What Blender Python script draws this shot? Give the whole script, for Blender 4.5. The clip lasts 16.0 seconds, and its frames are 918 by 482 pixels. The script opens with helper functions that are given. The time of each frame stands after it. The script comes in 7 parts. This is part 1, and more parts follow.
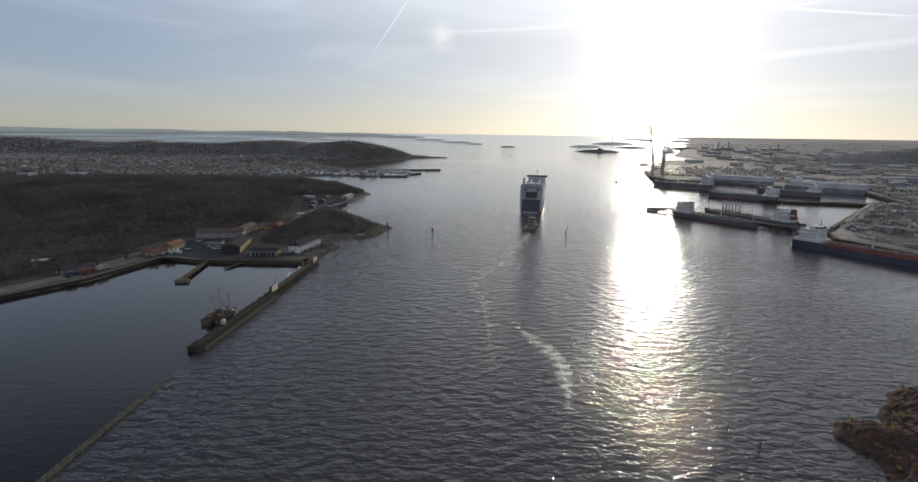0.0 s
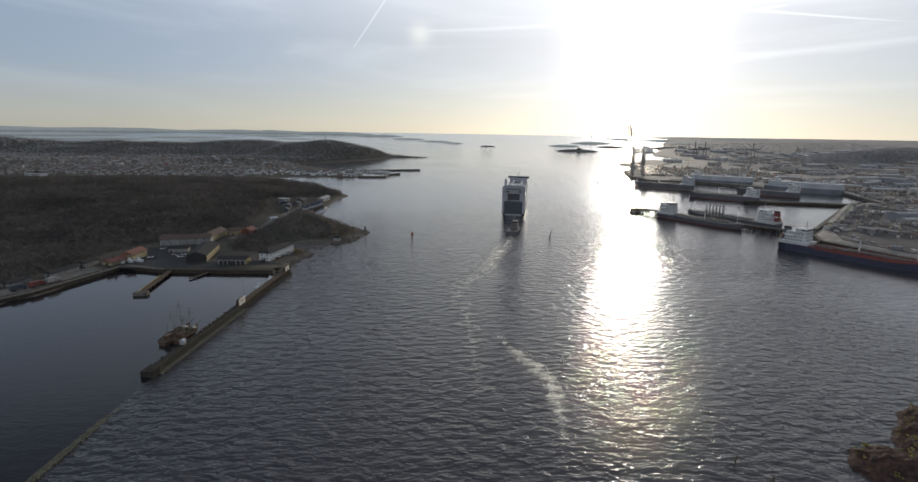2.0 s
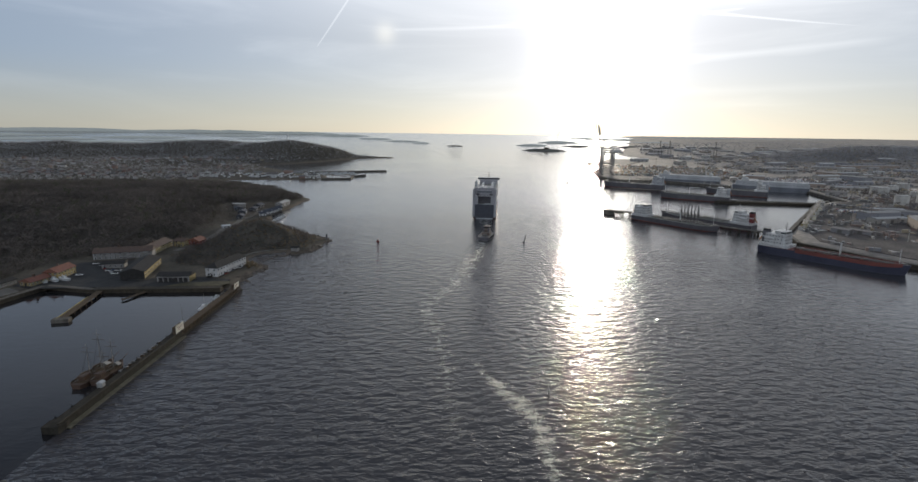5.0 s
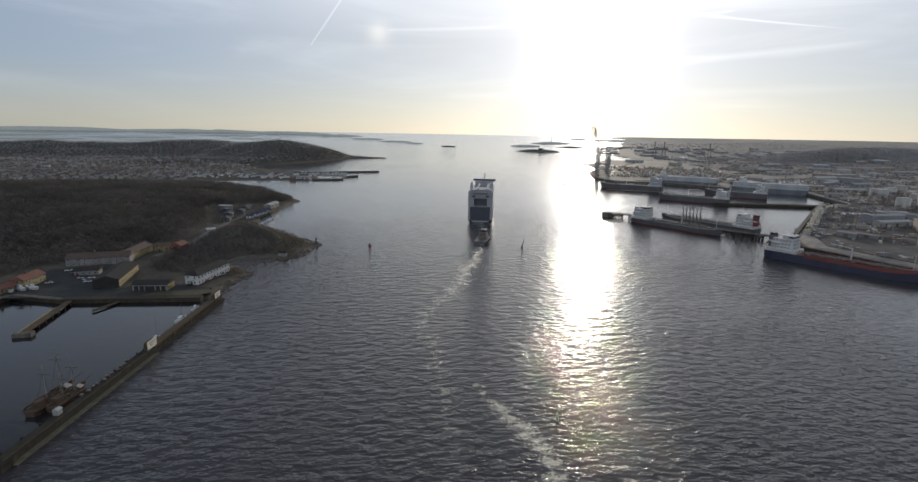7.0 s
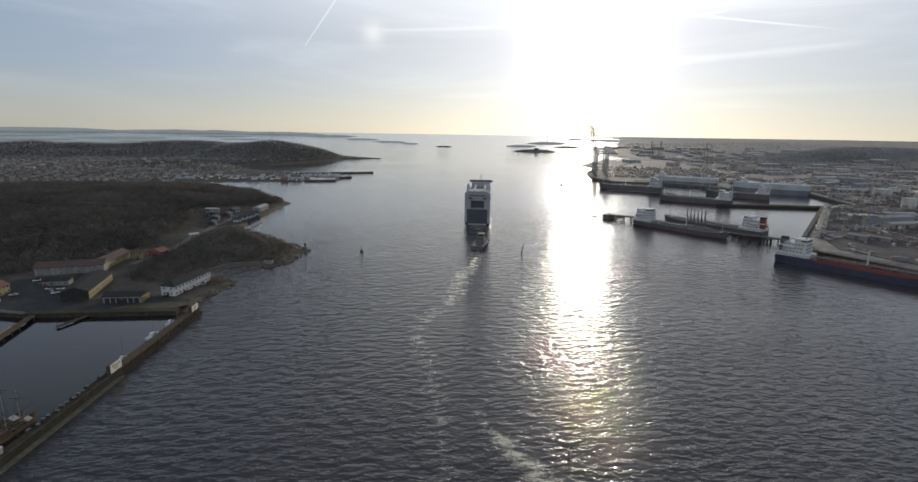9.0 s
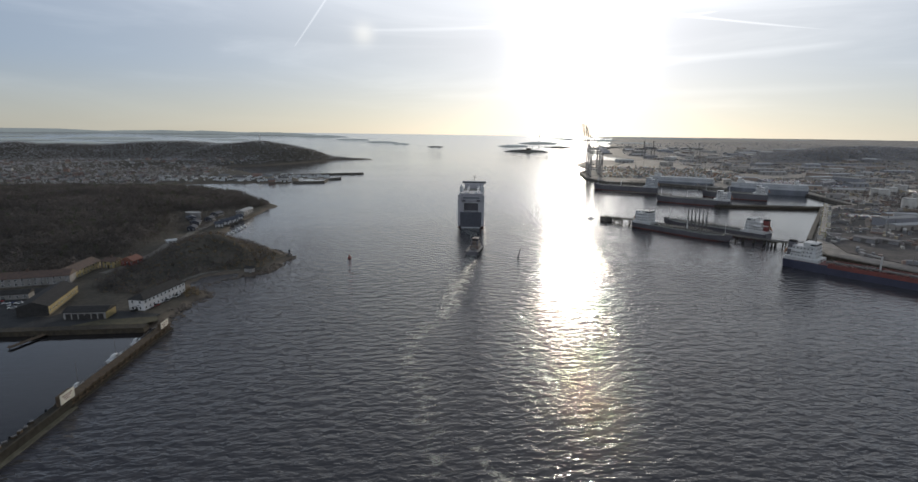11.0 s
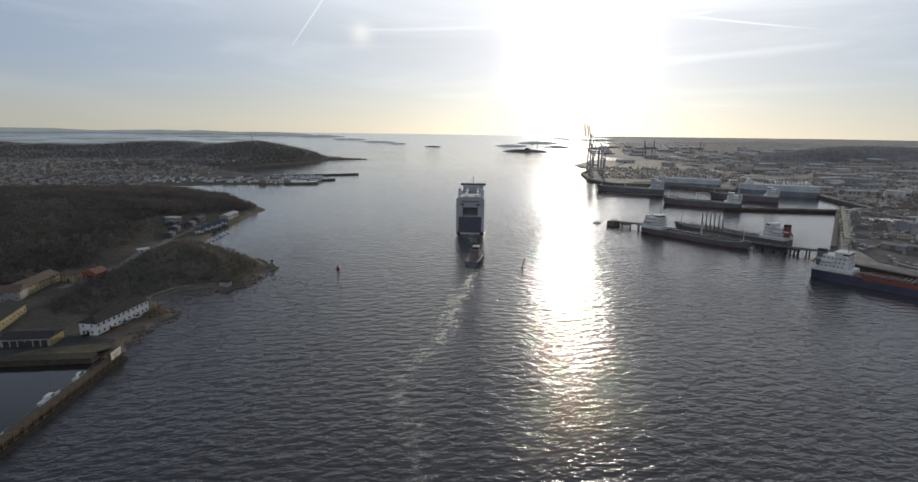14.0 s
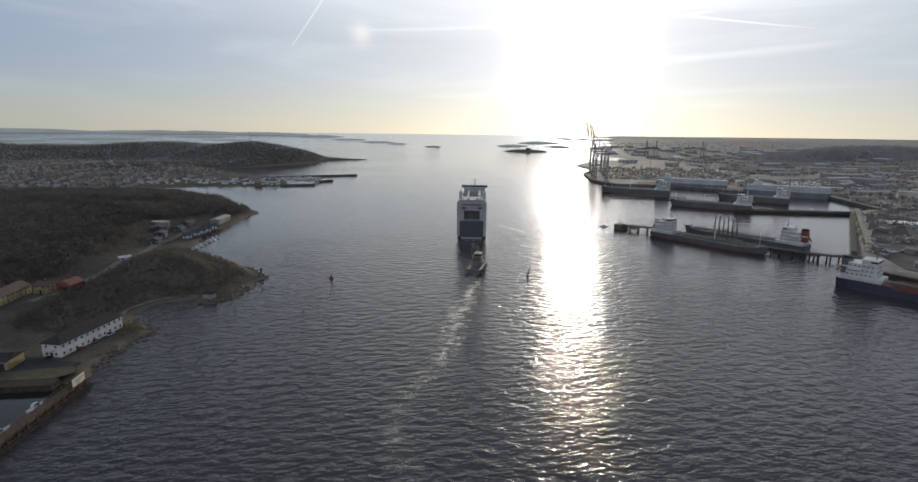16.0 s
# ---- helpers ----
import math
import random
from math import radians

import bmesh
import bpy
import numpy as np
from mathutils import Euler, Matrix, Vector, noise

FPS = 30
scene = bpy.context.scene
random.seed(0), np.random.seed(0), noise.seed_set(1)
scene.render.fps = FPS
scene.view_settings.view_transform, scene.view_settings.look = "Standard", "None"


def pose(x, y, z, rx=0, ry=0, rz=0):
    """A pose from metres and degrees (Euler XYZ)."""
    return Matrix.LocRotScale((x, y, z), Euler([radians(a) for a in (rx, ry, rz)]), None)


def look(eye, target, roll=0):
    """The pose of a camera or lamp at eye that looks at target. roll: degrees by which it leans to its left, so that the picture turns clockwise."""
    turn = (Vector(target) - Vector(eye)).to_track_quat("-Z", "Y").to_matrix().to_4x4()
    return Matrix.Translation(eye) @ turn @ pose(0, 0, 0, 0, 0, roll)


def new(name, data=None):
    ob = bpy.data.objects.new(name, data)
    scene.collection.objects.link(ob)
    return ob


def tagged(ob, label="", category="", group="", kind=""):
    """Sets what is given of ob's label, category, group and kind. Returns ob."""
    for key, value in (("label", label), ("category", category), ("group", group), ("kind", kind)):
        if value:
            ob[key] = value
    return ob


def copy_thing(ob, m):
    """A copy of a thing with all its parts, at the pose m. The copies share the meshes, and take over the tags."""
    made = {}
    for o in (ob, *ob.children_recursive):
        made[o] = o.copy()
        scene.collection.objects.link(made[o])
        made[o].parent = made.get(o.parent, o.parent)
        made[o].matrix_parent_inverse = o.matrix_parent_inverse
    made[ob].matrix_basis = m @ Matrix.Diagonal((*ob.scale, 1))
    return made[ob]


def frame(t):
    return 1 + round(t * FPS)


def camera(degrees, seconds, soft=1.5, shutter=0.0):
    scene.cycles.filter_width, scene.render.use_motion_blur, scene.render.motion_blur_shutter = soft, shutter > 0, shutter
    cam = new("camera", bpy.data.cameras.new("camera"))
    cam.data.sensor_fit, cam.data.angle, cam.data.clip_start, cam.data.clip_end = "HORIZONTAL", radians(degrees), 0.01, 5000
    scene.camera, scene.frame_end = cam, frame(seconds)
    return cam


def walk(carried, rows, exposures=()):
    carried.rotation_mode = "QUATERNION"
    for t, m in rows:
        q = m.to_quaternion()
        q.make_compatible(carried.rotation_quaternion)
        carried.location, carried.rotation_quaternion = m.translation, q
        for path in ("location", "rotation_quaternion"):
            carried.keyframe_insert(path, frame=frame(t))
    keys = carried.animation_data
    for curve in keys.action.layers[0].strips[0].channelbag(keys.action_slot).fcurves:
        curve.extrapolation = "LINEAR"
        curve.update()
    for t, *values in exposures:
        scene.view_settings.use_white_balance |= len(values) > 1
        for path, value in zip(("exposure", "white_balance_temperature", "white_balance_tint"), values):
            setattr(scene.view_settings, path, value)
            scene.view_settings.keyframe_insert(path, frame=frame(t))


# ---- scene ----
cam = camera(82.9, 16.0)
PATH = [
    (0, (-1.494, 20.09, 99.183), (-1.521, 22.047, 98.77), 0.8),
    (0.5, (-1.725, 25.001, 99.304), (-1.745, 26.957, 98.89), 0.8),
    (1, (-2.282, 30.178, 99.717), (-2.282, 32.135, 99.304), 0.9),
    (1.5, (-2.495, 34.453, 100.147), (-2.464, 36.41, 99.733), 0.9),
    (2, (-2.624, 39.053, 100.437), (-2.574, 41.009, 100.022), 0.9),
    (2.5, (-2.723, 43.871, 100.491), (-2.657, 45.826, 100.077), 0.9),
    (3, (-2.138, 48.88, 100.769), (-2.034, 50.833, 100.354), 0.8),
    (3.5, (-2.004, 53.475, 101.06), (-1.86, 55.426, 100.645), 0.9),
    (4, (-2.226, 59.061, 101.143), (-2.068, 61.011, 100.727), 0.9),
    (6.5, (-2.476, 85.813, 100.444), (-2.285, 87.761, 100.031), 0.9),
    (7, (-2.897, 90.465, 100.251), (-2.7, 92.412, 99.838), 1.0),
    (7.5, (-1.851, 95.384, 100.31), (-1.656, 97.332, 99.897), 0.9),
    (8, (-1.242, 101.412, 100.066), (-1.043, 103.359, 99.654), 0.9),
    (8.5, (-1.8, 106.865, 99.898), (-1.592, 108.811, 99.486), 1.0),
    (9, (-1.495, 112.706, 99.598), (-1.281, 114.651, 99.186), 0.9),
    (11.5, (0.517, 141.14, 99.106), (0.766, 143.081, 98.695), 0.8),
    (12, (1.504, 147.543, 99.137), (1.754, 149.484, 98.725), 0.8),
    (12.5, (1.872, 153.695, 98.989), (2.124, 155.636, 98.578), 0.8),
    (13, (2.411, 159.35, 98.682), (2.664, 161.291, 98.271), 0.8),
    (13.5, (2.587, 164.934, 98.667), (2.841, 166.874, 98.255), 0.8),
    (14, (3.372, 170.916, 98.508), (3.626, 172.857, 98.096), 0.8),
    (14.5, (4.155, 176.502, 98.457), (4.408, 178.443, 98.045), 0.8),
    (15, (4.532, 182.532, 98.357), (4.787, 184.472, 97.945), 0.8),
    (15.5, (4.933, 188.36, 98.428), (5.188, 190.3, 98.016), 0.8),
    (16, (5.658, 194.286, 98.471), (5.911, 196.227, 98.059), 0.7),
]
walk(cam, [(t, look(eye, target, roll)) for t, eye, target, roll in PATH])

# ---- light ----
SUN_AZ, SUN_EL = 19.6, 8.6          # degrees, clockwise from +y
sun_dir = Vector((math.sin(radians(SUN_AZ)) * math.cos(radians(SUN_EL)),
                  math.cos(radians(SUN_AZ)) * math.cos(radians(SUN_EL)), math.sin(radians(SUN_EL))))
scene.view_settings.exposure = 0.0


def make_world():
    world = bpy.data.worlds.new("sky")
    scene.world = world
    world.use_nodes = True
    nt = world.node_tree
    nt.nodes.clear()
    N, L = nt.nodes.new, nt.links.new

    def op(kind, a, b=None, c=None, clamp=False):
        n = N("ShaderNodeMath")
        n.operation, n.use_clamp = kind, clamp
        for i, v in enumerate((a, b, c)):
            if v is None:
                continue
            if isinstance(v, (int, float)):
                n.inputs[i].default_value = v
            else:
                L(v, n.inputs[i])
        return n.outputs[0]

    def ramp(v, lo, hi, out0, out1, smooth=True):
        n = N("ShaderNodeMapRange")
        n.interpolation_type = "SMOOTHSTEP" if smooth else "LINEAR"
        for i, x in enumerate((v, lo, hi, out0, out1)):
            if isinstance(x, (int, float)):
                n.inputs[i].default_value = x
            else:
                L(x, n.inputs[i])
        return n.outputs[0]

    sky = N("ShaderNodeTexSky")
    sky.sky_type = "NISHITA"
    sky.sun_disc = False
    sky.sun_elevation, sky.sun_rotation = radians(SUN_EL), radians(SUN_AZ)
    sky.air_density, sky.dust_density, sky.ozone_density = 1.0, 0.3, 1.2
    tc = N("ShaderNodeTexCoord")
    sep = N("ShaderNodeSeparateXYZ")
    L(tc.outputs["Generated"], sep.inputs[0])
    x, y, z = sep.outputs
    az = op("MULTIPLY", op("ARCTAN2", x, y), 180 / math.pi)
    el = op("MULTIPLY", op("ARCSINE", z), 180 / math.pi)
    dot = N("ShaderNodeVectorMath")
    dot.operation = "DOT_PRODUCT"
    L(tc.outputs["Generated"], dot.inputs[0])
    dot.inputs[1].default_value = sun_dir
    cosg = op("MAXIMUM", dot.outputs["Value"], 0.0)

    # thin cirrus, drawn out sideways
    vec = N("ShaderNodeCombineXYZ")
    L(op("MULTIPLY", az, 0.035), vec.inputs[0])
    L(op("MULTIPLY", el, 0.26), vec.inputs[1])
    wisps = N("ShaderNodeTexNoise")
    wisps.inputs["Scale"].default_value = 1.0
    wisps.inputs["Detail"].default_value = 7
    wisps.inputs["Roughness"].default_value = 0.55
    wisps.inputs["Distortion"].default_value = 0.6
    L(vec.outputs[0], wisps.inputs["Vector"])
    cloud = ramp(wisps.outputs["Fac"], 0.45, 0.75, 0.0, 0.6)
    cloud = op("MULTIPLY", cloud, ramp(el, 1.0, 5.0, 0.25, 1.0))

    # condensation trails: from azimuth a0 to a1, elevation e0 to e1, width, strength
    puff = N("ShaderNodeTexNoise")
    puff.inputs["Scale"].default_value = 14
    L(tc.outputs["Generated"], puff.inputs["Vector"])
    for a0, e0, a1, e1, w0, w1, s in ((-9.85, 7.95, -6.35, 12.83, 0.16, 0.3, 1.0), (-2.5, 9.95, 13, 10.67, 0.22, 0.4, 0.6),
                                      (22.0, 12.3, 38.6, 9.37, 0.3, 0.1, 1.1), (28.3, 11.0, 31.5, 11.2, 0.2, 0.14, 0.8), (27, 7.0, 41, 7.8, 0.5, 0.6, 0.6), (3, 3.7, 40, 4.2, 0.6, 0.5, 0.22)):
        k = op("DIVIDE", op("SUBTRACT", az, a0), a1 - a0)
        off = op("ABSOLUTE", op("SUBTRACT", el, op("MULTIPLY_ADD", k, e1 - e0, e0)))
        width = op("MULTIPLY", op("MULTIPLY_ADD", k, w1 - w0, w0), op("MULTIPLY_ADD", puff.outputs["Fac"], 1.2, 0.4))
        body = op("SUBTRACT", 1.0, op("DIVIDE", off, width), clamp=True)
        ends = op("MULTIPLY", ramp(k, 0.0, 0.06, 0, 1), ramp(k, 0.9, 1.3, 1, 0))
        cloud = op("MAXIMUM", cloud, op("MULTIPLY", op("MULTIPLY", body, ends), s))

    # hazy air round the sun: a bright core, an aureole and a wide warm glow
    core, aureole, wide = (op("POWER", cosg, k) for k in (340.0, 46.0, 5.0))
    # the mock sun, 22 degrees from the sun
    dog = N("ShaderNodeVectorMath")
    dog.operation = "DOT_PRODUCT"
    L(tc.outputs["Generated"], dog.inputs[0])
    dog.inputs[1].default_value = (math.sin(radians(-2.9)) * math.cos(radians(9.6)), math.cos(radians(-2.9)) * math.cos(radians(9.6)), math.sin(radians(9.6)))
    dogs = op("POWER", op("MAXIMUM", dog.outputs["Value"], 0.0), 6500.0)

    def tint(value, colour):
        n = N("ShaderNodeVectorMath")
        n.operation = "SCALE"
        n.inputs[0].default_value = colour
        L(value, n.inputs["Scale"])
        return n.outputs[0]

    def plus(a, b):
        n = N("ShaderNodeVectorMath")
        n.operation = "ADD"
        L(a, n.inputs[0])
        L(b, n.inputs[1])
        return n.outputs[0]

    base = N("ShaderNodeVectorMath")
    base.operation = "MULTIPLY"
    pale = N("ShaderNodeHueSaturation")
    pale.inputs["Saturation"].default_value = 0.85
    L(sky.outputs[0], pale.inputs["Color"])
    L(pale.outputs[0], base.inputs[0])
    base.inputs[1].default_value = SKY_TINT
    veil = op("MULTIPLY", cloud, op("MULTIPLY_ADD", op("POWER", cosg, 4.0), 1.2, 1.2))
    total = plus(base.outputs[0], tint(veil, (1.0, 0.98, 0.95)))
    # pale sky level; the rise overhead is added, unseen, to lift the ambient
    total = plus(total, tint(op("ADD", ramp(el, 12, 34, 1, ramp(dot.outputs["Value"], 0.35, 0.9, 0.1, 0.58)), ramp(el, 36, 70, 0, 0.85)), (2.62, 3.2, 3.9)))
    total = plus(total, tint(ramp(el, -1, 7, 1, 0), (1.0, 0.35, -0.85)))
    total = plus(total, tint(op("MULTIPLY", op("MULTIPLY", ramp(el, 8, 15, 0, 1), ramp(el, 20, 40, 1, 0.0)), op("POWER", cosg, 3.0)), (2.4, 2.5, 2.7)))
    # sky brightened opposite the sun, out of view, to light camera-facing sides
    total = plus(total, tint(ramp(op("MULTIPLY", dot.outputs["Value"], -1.0), -0.25, 0.75, 0, 1), (3.4, 3.5, 3.6)))
    total = plus(total, tint(op("POWER", cosg, 900.0), (120.0, 112.0, 98.0)))
    total = plus(total, tint(core, (16.0, 15.2, 14.4)))
    total = plus(total, tint(aureole, (1.3, 1.1, 1.3)))
    total = plus(total, tint(wide, (4.2, 3.5, 2.3)))
    total = plus(total, tint(dogs, (2.2, 1.9, 1.3)))
    bg = N("ShaderNodeBackground")
    bg.inputs["Strength"].default_value = SKY_STRENGTH
    L(total, bg.inputs["Color"])
    out = N("ShaderNodeOutputWorld")
    L(bg.outputs[0], out.inputs[0])


SKY_STRENGTH, SKY_TINT = 0.1, (0.12, 0.16, 0.28)
make_world()
sun = new("sun", bpy.data.lights.new("sun", "SUN"))
sun.data.energy, sun.data.angle, sun.data.color = 1.45, radians(0.6), (1.0, 0.89, 0.72)
sun.matrix_world = look(sun_dir * 1000, (0, 0, 0))

# ---- materials ----
def material(name, base, second=None, scale=1.0, rough=0.7, metal=0.0, bump=0.0, bump_scale=None, random_value=0.0, islands=0.0, stretch=(1, 1, 1), fine=0.12, emit=None, spec=0.5, thin=0.0, shore=None):
    """base and second are mixed by a coarse noise; a fine grain and, on demand, a random tone for each object or island are laid over."""
    m = bpy.data.materials.new(name)
    m.use_nodes = True
    nt = m.node_tree
    N, L = nt.nodes.new, nt.links.new
    b = nt.nodes["Principled BSDF"]
    b.inputs["Roughness"].default_value, b.inputs["Metallic"].default_value = rough, metal
    b.inputs["Specular IOR Level"].default_value = spec
    tc = N("ShaderNodeTexCoord")
    mp = N("ShaderNodeMapping")
    mp.inputs["Scale"].default_value = stretch
    L(tc.outputs["Object"], mp.inputs["Vector"])
    coarse = N("ShaderNodeTexNoise")
    coarse.inputs["Scale"].default_value, coarse.inputs["Detail"].default_value = scale, 6
    coarse.inputs["Roughness"].default_value = 0.62
    L(mp.outputs[0], coarse.inputs["Vector"])
    ramp = N("ShaderNodeValToRGB")
    ramp.color_ramp.elements[0].position, ramp.color_ramp.elements[1].position = 0.36, 0.66
    second = second or tuple(c * 0.72 for c in base)
    ramp.color_ramp.elements[0].color, ramp.color_ramp.elements[1].color = (*second, 1), (*base, 1)
    L(coarse.outputs["Fac"], ramp.inputs[0])
    grain = N("ShaderNodeTexNoise")
    grain.inputs["Scale"].default_value, grain.inputs["Detail"].default_value = scale * 9, 3
    L(mp.outputs[0], grain.inputs["Vector"])
    tone = N("ShaderNodeMapRange")
    tone.inputs[1].default_value, tone.inputs[2].default_value = 0.25, 0.75
    tone.inputs[3].default_value, tone.inputs[4].default_value = 1 - fine, 1 + fine
    L(grain.outputs["Fac"], tone.inputs[0])
    mul = N("ShaderNodeVectorMath")
    mul.operation = "SCALE"
    L(ramp.outputs[0], mul.inputs[0])
    L(tone.outputs[0], mul.inputs["Scale"])
    last = mul.outputs[0]
    for amount, node, out in ((random_value, "ShaderNodeObjectInfo", "Random"), (islands, "ShaderNodeNewGeometry", "Random Per Island")):
        if amount:
            src = N(node)
            rng = N("ShaderNodeMapRange")
            rng.inputs[3].default_value, rng.inputs[4].default_value = 1 - amount, 1 + amount
            L(src.outputs[out], rng.inputs[0])
            mul = N("ShaderNodeVectorMath")
            mul.operation = "SCALE"
            L(last, mul.inputs[0])
            L(rng.outputs[0], mul.inputs["Scale"])
            last = mul.outputs[0]
    L(last, b.inputs["Base Color"])
    rr = N("ShaderNodeMapRange")
    rr.inputs[3].default_value, rr.inputs[4].default_value = max(0.02, rough - 0.12), min(1, rough + 0.12)
    L(coarse.outputs["Fac"], rr.inputs[0])
    L(rr.outputs[0], b.inputs["Roughness"])
    if bump:
        bn = N("ShaderNodeBump")
        bn.inputs["Strength"].default_value, bn.inputs["Distance"].default_value = min(1, bump), max(0.02, bump * 0.3)
        rel = N("ShaderNodeTexNoise")
        rel.inputs["Scale"].default_value, rel.inputs["Detail"].default_value = bump_scale or scale * 4, 5
        L(mp.outputs[0], rel.inputs["Vector"])
        L(rel.outputs["Fac"], bn.inputs["Height"])
        L(bn.outputs[0], b.inputs["Normal"])
    if shore:                     # bare rock between the water's edge and the turf
        at, rise, wash, mixed = N("ShaderNodeSeparateXYZ"), N("ShaderNodeMath"), N("ShaderNodeMapRange"), N("ShaderNodeMix")
        L(tc.outputs["Object"], at.inputs[0])
        rise.operation = "MULTIPLY_ADD"
        L(grain.outputs["Fac"], rise.inputs[0])
        rise.inputs[1].default_value = 3.0
        L(at.outputs[2], rise.inputs[2])
        wash.inputs[1].default_value, wash.inputs[2].default_value = shore[1] + 1.5, shore[2] + 1.5
        L(rise.outputs[0], wash.inputs[0])
        mixed.data_type = "RGBA"
        L(wash.outputs[0], mixed.inputs["Factor"])
        scaled = N("ShaderNodeVectorMath")
        scaled.operation = "SCALE"
        scaled.inputs[0].default_value = shore[0]
        L(tone.outputs[0], scaled.inputs["Scale"])
        L(scaled.outputs[0], mixed.inputs[6])
        L(last, mixed.inputs[7])
        L(mixed.outputs[2], b.inputs["Base Color"])
    if emit:
        b.inputs["Emission Color"].default_value, b.inputs["Emission Strength"].default_value = (*emit[:3], 1), emit[3]
    if thin:
        tr, mix = N("ShaderNodeBsdfTranslucent"), N("ShaderNodeMixShader")
        L(last, tr.inputs["Color"])
        mix.inputs[0].default_value = thin
        L(b.outputs[0], mix.inputs[1])
        L(tr.outputs[0], mix.inputs[2])
        L(mix.outputs[0], nt.nodes["Material Output"].inputs[0])
    return m


def palette(name, colours, rough=0.6, source="ShaderNodeObjectInfo", out="Random"):
    """One of several colours for each object or island."""
    m = bpy.data.materials.new(name)
    m.use_nodes = True
    nt = m.node_tree
    b = nt.nodes["Principled BSDF"]
    b.inputs["Roughness"].default_value = rough
    src, ramp = nt.nodes.new(source), nt.nodes.new("ShaderNodeValToRGB")
    ramp.color_ramp.interpolation = "CONSTANT"
    for i, c in enumerate(colours):
        e = ramp.color_ramp.elements[i] if i < 2 else ramp.color_ramp.elements.new(i / len(colours))
        e.position, e.color = i / len(colours), (*c, 1)
    nt.links.new(src.outputs[out], ramp.inputs[0])
    tc, nz, mr, sc = (nt.nodes.new(k) for k in ("ShaderNodeTexCoord", "ShaderNodeTexNoise", "ShaderNodeMapRange", "ShaderNodeVectorMath"))
    nz.inputs["Scale"].default_value = 0.8
    nt.links.new(tc.outputs["Object"], nz.inputs["Vector"])
    mr.inputs[3].default_value, mr.inputs[4].default_value = 0.7, 1.25
    nt.links.new(nz.outputs["Fac"], mr.inputs[0])
    sc.operation = "SCALE"
    nt.links.new(ramp.outputs[0], sc.inputs[0])
    nt.links.new(mr.outputs[0], sc.inputs["Scale"])
    nt.links.new(sc.outputs[0], b.inputs["Base Color"])
    return m


